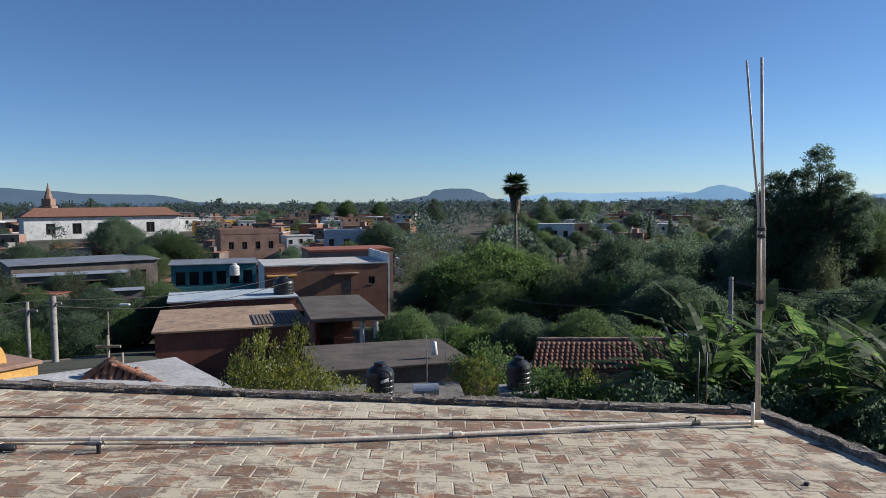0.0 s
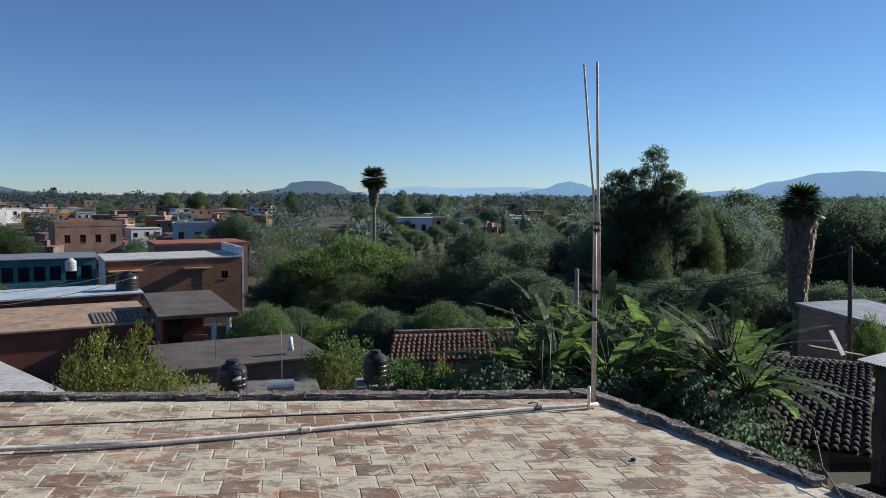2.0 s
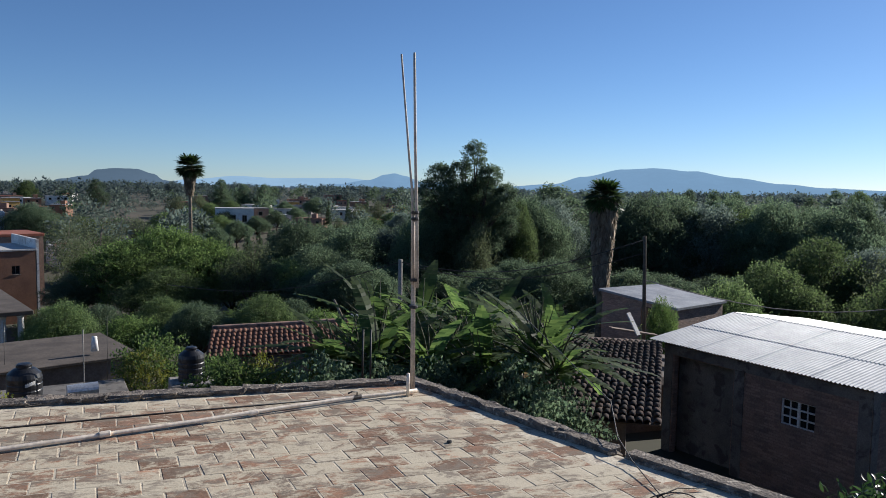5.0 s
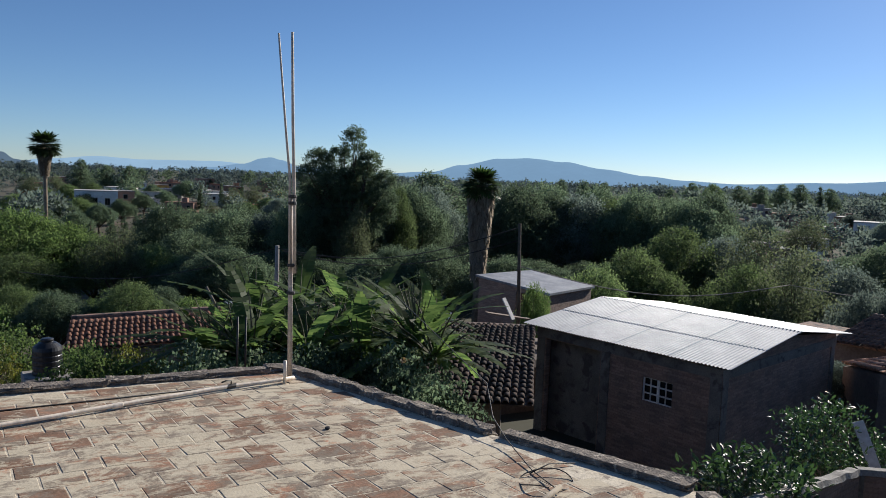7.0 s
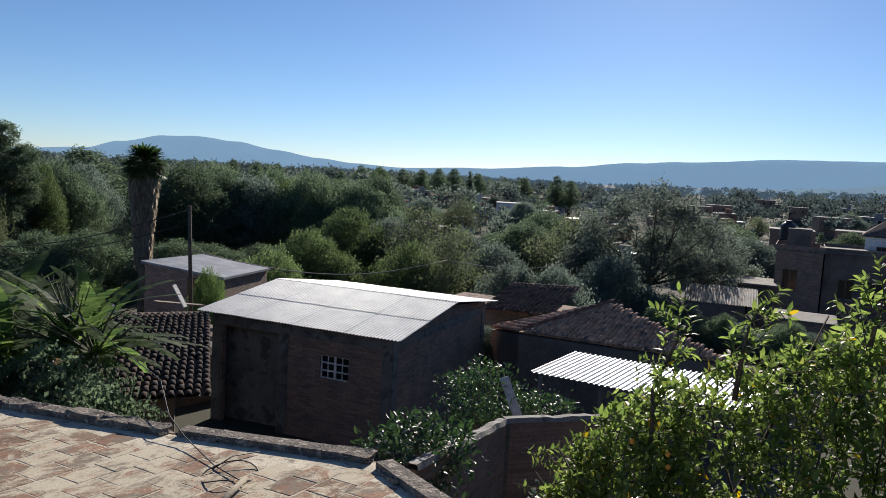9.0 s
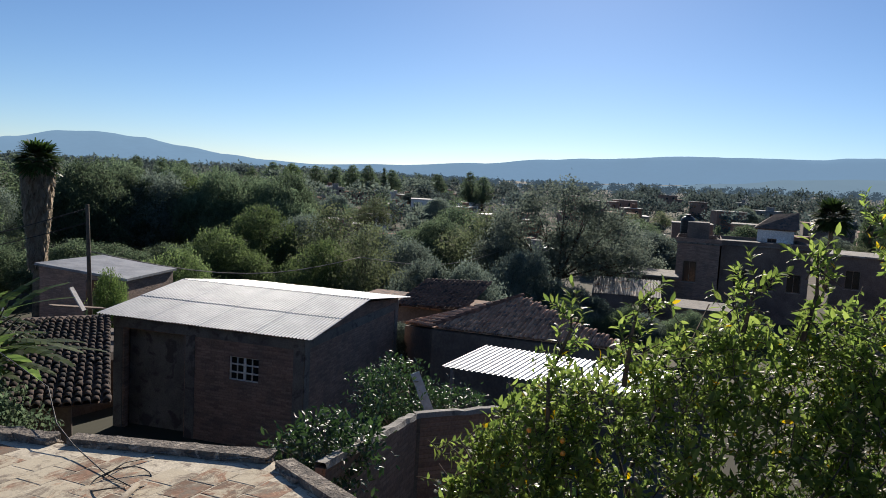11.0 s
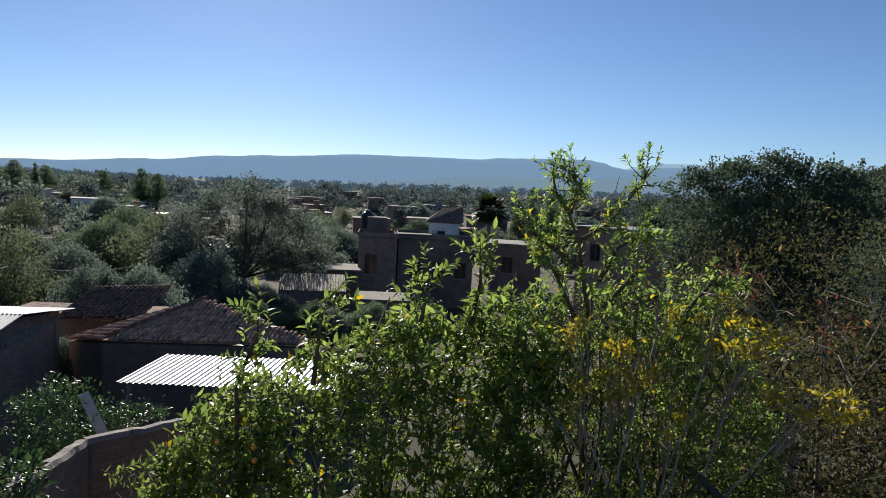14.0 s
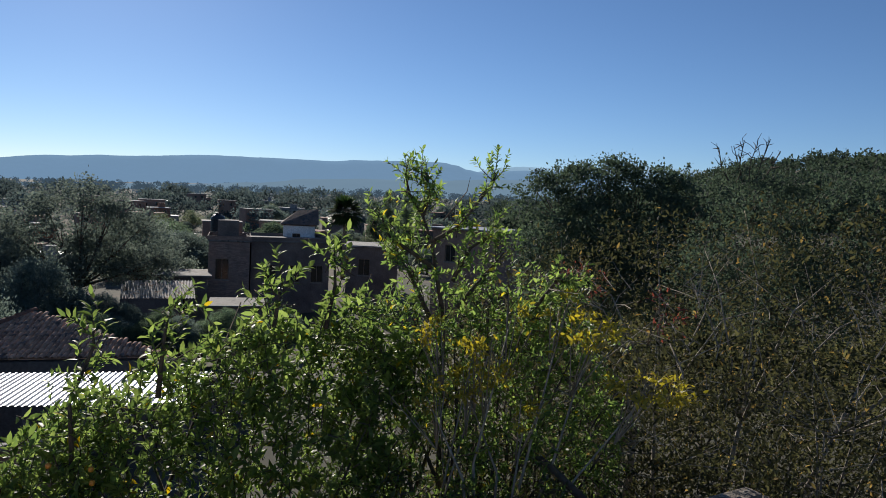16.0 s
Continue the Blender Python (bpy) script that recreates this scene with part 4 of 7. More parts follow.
def water_tank(p, r, h, m, label, logo=False, category="water tank"):
    t = tagged(new("water_tank"), label, category)
    t.location = p
    prof = [(r * 0.96, 0), (r, 0.04)]
    for k in range(4):
        z = h * (0.08 + 0.15 * k)
        prof += [(r, z), (r * 0.97, z + h * 0.02), (r * 0.97, z + h * 0.05), (r, z + h * 0.07)]
    prof += [(r, h * 0.68), (r * 0.93, h * 0.78), (r * 0.62, h * 0.88), (r * 0.42, h * 0.91), (r * 0.4, h * 0.93)]
    part("body", lathe(prof, 28), m, t, smooth=False)
    part("lid", lathe([(r * 0.44, h * 0.925), (r * 0.45, h * 0.97), (r * 0.36, h), (0.02, h * 1.01)], 20), m, t)
    if logo:
        d = Vector((-p.x, -p.y, 0)).normalized()
        a = math.atan2(d.y, d.x)
        for k in range(5):
            b = a + 0.1 + 0.11 * k
            bar = part("label_bar", box(-0.035, 0.035, -0.008, 0.008, -0.045, 0.045), M_IRON, t, "white lettering bar")
            bar.matrix_basis = Matrix.Translation((math.cos(b) * r * 1.0, math.sin(b) * r * 1.0, h * (0.55 + 0.012 * k))) @ Matrix.Rotation(b + math.pi / 2, 4, "Z")
    return t


water_tank(at(-12.5, -7.2, 63.5), 0.86, 1.85, M_BLACK, "black plastic water tank on the tan roof")
water_tank(at(-16.1, -5.4, 70), 0.45, 1.1, M_WHITEROOF, "cream water tank beside the brown house")
# tanks just over the kerb
p = at(-5.3, -15.2, 23.5)
block("brick_outbuilding", at(-9.8, -15.2, 22.5), at(1.6, -15.2, 22.5), 3.2, -8.0, p.z - 0.16, M_BRICK, M_DIMCONC, "low brick outbuilding with a concrete roof", (), 0.05, 0.14, category="outbuilding")
water_tank(p, 0.46, 1.22, M_BLACK, "black plastic water tank with white lettering bars", True)
p = at(5.7, -14.45, 24.0)
pd = tagged(part("tank_plinth", box(-0.65, 0.65, -0.6, 0.6, -3.5, 0, 0.03), M_CONC, None), "rough concrete plinth under a water tank", "plinth")
pd.location = p
water_tank(p + Vector((0, 0, 0.003)), 0.40, 1.06, M_BLACK, "smaller black plastic water tank on a concrete plinth")
sol = tagged(new("solar_heater"), "solar water heater with a steel drum and glass tubes", "solar heater")
sp = at(-1.7, -14.6, 22.8)
sol.location = sp
part("drum", lathe([(0.02, -0.42), (0.2, -0.4), (0.21, 0.4), (0.02, 0.42)], 18), M_SOLAR, sol).rotation_euler = (0, radians(90), radians(8))
for k in range(10):
    rod("glass_tube", [(-0.36 + 0.08 * k, -0.05, -0.12), (-0.36 + 0.08 * k, -0.75, -0.62)], 0.025, M_GLASS, "", "", 8, sol)
for x in (-0.36, 0.36):
    rod("strut", [(x, 0.1, -0.1), (x, 0.2, -0.64)], 0.018, M_IRON, "", "", 6, sol)
rod("thin_pole", [at(-1.6, -15.4, 23.4), at(-1.6, -10.4, 23.4)], 0.018, M_CONC, "thin upright iron pole", "pole", 6)
for az, r in ((-0.1, 30), (-6.5, 33.5), (18.8, 8.6), (19.4, 9.0)):
    rod("rebar", [at(az, -15.5 if r > 20 else -16.2, r), at(az + 0.05, -9.5 if r > 20 else -11.2, r)], 0.012, M_WIRE, "thin rusty reinforcing bar", "rebar", 5)

# low dark house with a brown slab roof
A, B = at(-10.2, -12.9, 32.0), at(1.9, -12.6, 33.5)
block("low_brown_house", A, B, 5.6, -9.0, -5.75, M_DARKWALL, M_SLAB, "low dark house with a brown flat roof", [(1.0, 1.9, -7.6, -6.3, "window")], 0.15, 0.13)
rod("chimney_stub", [at(-0.9, -11.9, 34), at(-0.9, -10.9, 34)], [0.16, 0.1], M_WHITE, "short whitewashed chimney stub", "chimney", 10)

# red tiled roof behind the bananas
tiled = tagged(new("tiled_house"), "house with a red clay tile roof among bananas", "house")
o, q = at(6.7, -13.0, 27.6), at(18.2, -12.6, 27.6)
up = at(12, -10.55, 30.4) - at(12, -12.8, 27.6)
tile_slope("tile_roof", o, q - o, up, (q - o).length, up.length, M_CLAY, "", tiled, False, 12, None, 0.2)
mm, ln = frame_of(o, q)
mm.translation.z = 0
wl = part("wall", box(0.2, ln - 0.2, 0.3, 3.0, -9.0, o.z - 0.1), M_DARKWALL, tiled)
wl.matrix_basis = mm
rg = part("ridge", box(0, ln, -0.09, 0.09, -0.05, 0.07, 0.03), M_CLAYDARK, tiled)
rg.matrix_basis = basis(o + up + Vector((0, 0, 0.03)), q - o, up)
A, B = at(17.9, -11, 25), at(20.2, -11, 25)
block("white_hut", A, B, 1.6, -7.5, -3.0, M_WHITE, M_OLDMETAL, "small whitewashed hut with a sheet roof", [(0.3, 0.8, -4.8, -3.7, "dark")], 0.15, 0.05, category="hut")
A, B = at(16.0, -10, 34), at(30.0, -10, 36)
block("clay_walled_house", A, B, 3, -9.5, -5.2, M_ORANGE, M_CLAYDARK, "earth-coloured house behind the banana plants", [(2, 3, -7, -5.4, "window")], 0.2, 0.2)
rod("leaning_plank", [at(18.6, -13.2, 17), at(16.4, -8.8, 17.4)], [0.05, 0.03], M_PALEBARK, "pale dead banana stalk leaning among leaves", "stalk", 6)

# brown two-storey house
A, B = at(-13.9, -4.7, 76), at(-4.5, -4.8, 78)
bw = frame_of(A, B)[1]
br = block("brown_house", A, B, 8.5, -12.0, -4.75, M_BROWNWALL, M_WHITEROOF, "two-storey brown house with a pale flat roof and balcony", [(bw - 5.0, bw - 3.9, -8.2, -6.0, "door"), (bw - 2.0, bw - 1.3, -6.9, -6.1, "window"), (1.6, 2.4, -7.2, -6.2, "window"), (3.3, 4.3, -11.6, -9.4, "dark")], 0.1, 0.16, side_m=M_WHITE)
part("awning", box(bw - 5.7, bw - 3.1, -0.7, -0.01, -5.75, -5.6, 0.02), M_ORANGE, br, "small clay-coloured awning")
part("awning", box(0.2, 3.2, -0.8, -0.01, -5.75, -5.6, 0.02), M_YELLOW, br, "small ochre awning")
part("balcony", box(bw - 5.5, bw - 3.2, -0.8, -0.01, -8.35, -8.2), M_CONC, br)
for k in range(12):
    part("rail_bar", box(bw - 5.5 + 0.2 * k, bw - 5.47 + 0.2 * k, -0.8, -0.77, -8.2, -7.35), M_WIRE, br)
part("rail", box(bw - 5.52, bw - 3.2, -0.81, -0.765, -7.349, -7.30), M_WIRE, br)
part("side_parapet", box(bw + 0.1, bw + 0.3, 0, 9.5, -12.0, -3.7), M_WHITE, br, "pale end wall")
block("red_roofed_house", at(-10.5, -4.2, 90), at(-4.0, -4.0, 92), 7, -12, -4.3, M_ORANGE, M_PLUM, "house with a deep red coated roof", (), 0.1, 0.3)

# teal building with arches, metal sheds
A, B = at(-20.6, -4.3, 92), at(-14.5, -4.3, 92)
tw = frame_of(A, B)[1]
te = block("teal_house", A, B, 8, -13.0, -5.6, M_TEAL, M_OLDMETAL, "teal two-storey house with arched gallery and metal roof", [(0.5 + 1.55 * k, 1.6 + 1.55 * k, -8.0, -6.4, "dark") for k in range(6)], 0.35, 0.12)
part("gallery_rail", box(0.1, tw - 0.1, -0.35, -0.2, -8.9, -8.2), M_TEAL, te)
for k in range(6):
    part("column", box(1.75 + 1.55 * k, 1.95 + 1.55 * k, -0.3, -0.1, -13, -8.9), M_WHITE, te)
A, B = at(-30.6, -5.0, 84), at(-23.6, -5.0, 84)
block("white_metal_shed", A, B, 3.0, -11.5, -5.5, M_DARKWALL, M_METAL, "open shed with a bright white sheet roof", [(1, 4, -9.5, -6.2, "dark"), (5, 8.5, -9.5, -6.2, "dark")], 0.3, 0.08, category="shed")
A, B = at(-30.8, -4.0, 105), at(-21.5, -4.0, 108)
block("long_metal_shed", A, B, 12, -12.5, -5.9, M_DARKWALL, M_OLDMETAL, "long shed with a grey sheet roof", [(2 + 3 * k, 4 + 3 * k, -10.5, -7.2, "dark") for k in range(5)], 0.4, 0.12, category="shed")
block("small_metal_shed", at(-25.0, -6.0, 70), at(-22.6, -6.1, 70), 2.0, -11, -5.9, M_DARKWALL, M_METAL, "small shed with a white sheet roof", (), 0.2, 0.06, category="shed")
block("rust_roofed_shed", at(-30.2, -6.0, 78), at(-28.2, -6.3, 76), 2.0, -11, -6.6, M_DARKWALL, M_PLUM, "small shed with a rusty roof", (), 0.2, 0.06, category="shed")

# white hall with tiled roof, and the church tower
A, B = at(-29.9, -1.0, 215), at(-19.9, -1.0, 222)
hw = frame_of(A, B)[1]
hall = block("white_hall", A, B, 12, -12, -1.6, M_WHITE, M_CLAY, "long white hall with a red tiled roof", [(5 + 6.2 * k, 7.2 + 6.2 * k, -6.0, -3.2, "window") for k in range(5)], 0.6, 0.2)
V = [(-0.8, -0.9, -1.38), (hw + 0.8, -0.9, -1.38), (hw - 2, 6, 0.9), (3, 6, 0.9), (hw + 0.8, 12.9, -1.38), (-0.8, 12.9, -1.38)]
child("hip_roof", mesh_of("hip_roof", V, [(0, 1, 2, 3), (4, 5, 3, 2), (1, 4, 2), (5, 0, 3)], M_CLAY), hall)
tower = tagged(new("church_tower"), "pink stone church tower tapering to a spire", "tower")
tp = at(-28.35, -0.9, 330)
tower.location = (tp.x, tp.y, 0)
part("shaft", merge(box(-3.2, 3.2, -3.2, 3.2, -14, -3.0, 0.2), box(-2.5, 2.5, -2.5, 2.5, -3.0, 1.2, 0.2), box(-1.9, 1.9, -1.9, 1.9, 1.2, 4.2, 0.2)), M_ORANGE, tower)
part("spire", lathe([(1.7, 4.2), (1.2, 6.0), (0.5, 8.5), (0.05, 10.5)], 8), M_ORANGE, tower)
# Dark blocks on the shaft stand for shaded belfry openings.
for s in (-1, 1):
    part("shade_panel", box(s * 1.1 - 0.5, s * 1.1 + 0.5, -2.56, -2.45, -2.2, 0.2), M_GLASS, tower)
part("bell_gable", box(-0.4, 0.4, -0.2, 0.2, 0, 4.0, 0.1), M_WHITE, tower).location = (-7.5, 0, -2)

# grey sheet roof house beyond the bananas
A, B = at(37.0, -7.5, 41.0), at(43.0, -8.7, 37.5)
mm, ln = frame_of(A, B)
gh = tagged(new("grey_roofed_house"), "brick house with a grey sheet roof among trees", "house")
c = [at(37.0, -7.4, 41), at(42.9, -8.6, 37.5), at(46.3, -7.8, 43), at(41.3, -6.85, 46.5)]
bm = bmesh.new()
tv = [bm.verts.new(v) for v in c]
bv = [bm.verts.new(v - Vector((0, 0, 0.12))) for v in c]
bm.faces.new(tv)
bm.faces.new(bv[::-1])
for k in range(4):
    bm.faces.new((tv[k], bv[k], bv[(k + 1) % 4], tv[(k + 1) % 4]))
part("roof", bm, M_OLDMETAL, gh)
bm = bmesh.new()
cen = sum(c, Vector()) / 4
tv = [bm.verts.new(cen + (v - cen) * 0.94 - Vector((0, 0, 0.13))) for v in c]
bv = [bm.verts.new((v.co.x, v.co.y, -9)) for v in tv]
for k in range(4):
    bm.faces.new((tv[k], bv[k], bv[(k + 1) % 4], tv[(k + 1) % 4]))
part("wall", bm, M_BRICK, gh)
part("window", box(0, 1.0, -0.05, 0.0, 0, 1.1), M_GLASS, gh).matrix_basis = Matrix.Translation(at(40.3, -10.2, 38.0)) @ Matrix.Rotation(math.atan2(B.y - A.y, B.x - A.x), 4, "Z")
rod("street_post", [at(40.6, -13.0, 31), at(40.3, -3.3, 31)], [0.09, 0.065], M_BARK, "dark wooden power post", "post", 10)
rod("street_post", [at(21.5, -12, 38), at(21.5, -5.6, 38)], [0.13, 0.11], M_CONC, "grey concrete power post", "post", 10)
clut = at(39.3, -11.9, 27)
junk = tagged(new("timber_pile"), "pile of old boards and bent sheets behind the tiled roof", "pile")
rng = random.Random(4)
for k in range(14):
    bx = part("board", box(-1.2, 1.2, -0.12, 0.12, 0, 0.05), rng.choice((M_WOOD, M_OLDMETAL, M_WOOD, M_RUSTSHEET)), junk)
    bx.matrix_basis = pose(clut.x + rng.uniform(-1.8, 1.8), clut.y + rng.uniform(-1.5, 1.5), clut.z - 0.5 + 0.06 * k, rng.uniform(-14, 14), rng.uniform(-12, 12), rng.uniform(0, 180))
part("heap_base", box(-2.6, 2.6, -2.2, 2.2, -4.0, -0.55, 0.2), M_DARKWALL, junk).location = clut
st = part("white_board", box(-0.12, 0.12, -0.45, 0.45, 0, 0.04), M_WHITEROOF, junk, "pale painted board")
st.matrix_basis = basis(at(39.7, -10.0, 27.5), (0.8, 0.3, 0), (-0.4, 0.3, 0.7))

# tiled hip roof and corrugated roofs to the east
hh = tagged(new("old_tiled_house"), "old house with a brown clay tile hip roof", "house")
ra = at(72.9, -9.0, 27.0)
c0, c1, c2 = at(63.8, -11.6, 27.0), at(66.0, -11.8, 24.6), at(82.0, -12.4, 22.5)
for p, q, sd in ((c1, c2, 31), (c0, c1, 32)):
    d = (q - p).normalized()
    off = (ra - p).dot(d)
    rise = ra - p - d * off
    w, l = (q - p).length, rise.length
    top = [(off, l)]
    tile_slope("tile_bed", p, d, rise, w, l, M_CLAYPINK, "", hh, sd == 31, sd, [(0, 0), (w, 0)] + top, 0.155, 0.3)
for k in range(12):
    d = (ra - c1).normalized()
    child("ridge_tile", mesh_of("tile", TV, TF, M_CLAY, True), hh, basis(c1 + d * (0.1 + (ra - c1).length * k / 12.3) + Vector((0, 0, 0.05)), d.cross(Vector((0, 0, 1))), d))
back = c2 + (ra - c1) * 1.6
back.z = c2.z - 3.0
under = [p - Vector((0, 0, 0.1)) for p in (c0, c1, c2, back)]
bm = bmesh.new()
tv = [bm.verts.new(p) for p in under]
bv = [bm.verts.new((p.x, p.y, -7.5)) for p in under]
pk = bm.verts.new(ra - Vector((0, 0, 0.12)))
for k in range(4):
    bm.faces.new((tv[k], bv[k], bv[(k + 1) % 4], tv[(k + 1) % 4]))
    bm.faces.new((tv[k], tv[(k + 1) % 4], pk))
part("wall", bm, M_DARKWALL, hh)
block("long_tiled_house", at(59.5, -9.6, 33), at(68.5, -9.9, 31), 3, -8, -4.1, M_DARKWALL, M_CLAYDARK, "low house with a dark tiled roof behind the shed", (), 0.2, 0.1)
o, q = at(62.8, -9.9, 31.5), at(72, -9.6, 32)
tile_slope("tile_roof", o - Vector((0, 0, 0.2)), at(70.5, -9.9, 30) - o, at(64.0, -8.0, 35) - o, 3.2, 4.0, M_CLAYDARK, "", hh, False, 40)

sr = tagged(new("sheet_roof"), "bright corrugated metal roof over a patio", "roof")
o, e1 = at(67.0, -14.75, 17.2), at(78.6, -15.6, 15.9)
ex = e1 - o
ey = at(69.8, -12.9, 19.6) - o
ln = ex.length * 1.45
mesh = corrugated(0.86, ey.length, 0.14, 0.02)
for k in range(int(ln / 0.82)):
    mm = basis(o + ex.normalized() * 0.82 * k + Vector((0, 0, 0.004 * (k % 2))), ex, ey)
    child("sheet", mesh, sr, mm)
for k in range(4):
    p = o + ex.normalized() * (0.3 + k * 1.5) + Vector((0, 0, -0.05))
    rod("roof_post", [p, Vector((p.x, p.y, -6.8))], 0.05, M_DARKWALL, "", "", 6, sr)
hb = at(75.5, -16.2, 15.6)
rod("blue_hose", [hb + Vector((-0.8, 0.3, 0.0)), hb + Vector((0.2, 0, -0.12)), hb + Vector((1.2, -0.2, 0.05))], 0.06, M_TEAL, "", "", 8, sr)
pb = tagged(part("leaning_board", box(-0.09, 0.09, -0.42, 0.42, -0.015, 0.015, 0.004), M_BLUEROOF, None), "pale blue painted board leaning behind the wall", "board")
pb.matrix_basis = basis((at(64.7, -17.8, 13.6) + at(66.6, -16.0, 13.9)) / 2, (0.6, -0.6, 0.3), at(66.6, -15.6, 13.9) - at(64.6, -18.2, 13.6))

A, B = at(78.2, -8.2, 52), at(82.5, -8.2, 52)
cr = tagged(new("corrugated_shed"), "low shed with a rusty corrugated roof", "shed")
ex, ey = B - A, at(78.3, -6.9, 55) - A
mesh = corrugated(0.8, ey.length, 0.2, 0.03, M_RUSTSHEET)
for k in range(int(ex.length / 0.78) + 1):
    child("sheet", mesh, cr, basis(A + ex.normalized() * 0.78 * k, ex, ey))
mm, ln = frame_of(A, B)
mm.translation.z = 0
part("wall", box(0, ln, 0.1, 2.8, -11, A.z - 0.05), M_DARKWALL, cr).matrix_basis = mm
block("terrace_house", at(80.6, -6.2, 56), at(84.2, -6.4, 56), 4, -10, -4.8, M_DARKWALL, M_DIMCONC, "dark house with a grey flat roof", [(1, 2, -8, -6.2, "window")], 0.3, 0.14)
t = block("brick_tower_house", at(84.2, -4, 58), at(87.2, -4, 58), 5, -11, -2.3, M_BRICK, M_DIMCONC, "tall brick house with a stair tower", [(0.5, 1.5, -5.2, -3.6, "window")], 0.1, 0.14, 0.3)
tb = block("long_brick_house", at(87.3, -4, 60), at(93.2, -4, 61), 6, -11, -2.35, M_DARKWALL, M_DIMCONC, "long dark brick house with a flat roof", [(1 + 1.9 * k, 2 + 1.9 * k, -5.6, -4.2, "window") for k in range(3)], 0.15, 0.14, 0.25)
part("stair_tower", box(0.6, 2.2, 1.0, 3.2, -2.1, -0.7, 0.03), M_DARKWALL, t)
water_tank(at(84.8, -3.15, 61), 0.55, 1.45, M_BLACK, "black water tank on the brick stair tower")
hs = block("gabled_house", at(89.6, -3.0, 66), at(92.0, -3.0, 66), 4, -9, -1.2, M_WHITE, M_CLAYDARK, "whitish house with a dark pitched roof", [(0.8, 1.5, -2.8, -1.9, "window")], 0.15, 0.1)
gw_ = frame_of(at(89.6, -3.0, 66), at(92.0, -3.0, 66))[1]
child("pitched_roof", mesh_of("pitched_roof", [(-0.3, -0.3, -1.09), (gw_ + 0.3, -0.3, -1.09), (gw_ + 0.3, 4.3, -1.09), (-0.3, 4.3, -1.09), (gw_ + 0.3, 2, 0.3), (1.2, 2, 0.1)], [(0, 1, 4, 5), (2, 3, 5, 4), (1, 2, 4), (3, 0, 5)], M_CLAYOLD), hs)
block("flat_house", at(94.5, -3.6, 62), at(98.5, -3.4, 62), 5, -9, -2.6, M_DARKWALL, M_CONC, "dark low house behind the citrus tree", [(1, 2, -5, -3.6, "window")], 0.2, 0.14)
block("flat_house", at(101.2, -1.9, 52), at(106.0, -1.7, 50), 5, -8, -0.3, M_ORANGE, M_OLDMETAL, "brick house with a sheet roof behind bushes", [(1, 1.8, -2.6, -1.4, "window")], 0.3, 0.1)
block("rough_shed", at(84.6, -7.9, 44), at(88.2, -7.6, 44), 3, -9, -5.1, M_BRICK, M_DIMCONC, "rough dark brick shed with a concrete roof", (), 0.25, 0.08, category="shed")

# posts, lamps and wires over the street
def post(p, h, r, m, label, arm=False):
    t = tagged(new("street_post"), label, "post")
    t.location = p
    rod("shaft", [(0, 0, -4), (0, 0, h)], [r * 1.25, r], m, "", "", 10, t)
    if arm:
        rod("arm", [(0, 0, h - 0.1), (0.5, 0, h + 0.25), (0.9, 0, h + 0.3)], 0.03, M_CONC, "", "", 6, t)
        part("lamp_head", box(0.7, 1.3, -0.1, 0.1, h + 0.24, h + 0.36, 0.03), M_IRON, t, "white lamp head")
    else:
        part("crossarm", box(-0.5, 0.5, -0.05, 0.05, h - 0.5, h - 0.4), m, t)
    return t


def top_post(az, el, r, drop, rad, m, label, arm=False):
    p = at(az, el, r)
    return post(Vector((p.x, p.y, p.z - drop)), drop, rad, m, label, arm)


top_post(-28.4, -6.3, 50, 5.5, 0.17, M_CONC, "stout grey concrete power post")
top_post(-30.0, -6.6, 42, 5.0, 0.09, M_CONC, "thin grey wooden power post")
top_post(-25.0, -7.5, 46, 4.0, 0.05, M_DARKWALL, "dark street lamp post", True)
top_post(-25.1, -9.3, 32, 3.0, 0.06, M_PALEBARK, "pale upright timber post")
top_post(-24.2, -10.6, 28, 2.5, 0.05, M_PALEBARK, "short pale timber post")
for k, (a, b) in enumerate(((at(-28.4, -6.5, 50), at(-60, -3, 40)), (at(-28.4, -6.6, 50), at(-10, -4.9, 76)), (at(-30, -6.8, 42), at(-12, -6.0, 55)), (at(-28.4, -6.8, 50), at(-25, -7.7, 46)), (at(-30, -7.0, 42), at(-60, -8, 30)), (at(21.5, -5.8, 38), at(4, -7.4, 46)), (at(21.5, -5.8, 38), at(40.3, -3.6, 31)), (at(40.3, -6.6, 31), at(60, -6.6, 40)), (at(60, -6.6, 40), at(72, -5.0, 55)), (at(40.3, -4.6, 31), at(22, -6.0, 38)))):
    pts = [a.lerp(b, j / 10) - Vector((0, 0, 0.9 * math.sin(math.pi * j / 10))) for j in range(11)]
    rod("power_line", pts, 0.022, M_WIRE if k not in (7, 8) else M_CONC, "thin power line sagging between posts", "cable", 5)
# street strip
V = []
for az, r in ((-31, 57), (-24, 59), (-19.5, 58), (-36, 44), (-29, 40), (-22, 39)):
    V.append(on_ground(az, r, 0.12))
tagged(new("street", mesh_of("street", V, [(0, 3, 4, 1), (1, 4, 5, 2)], M_STREET)), "dusty village street", "road", kind="structure")

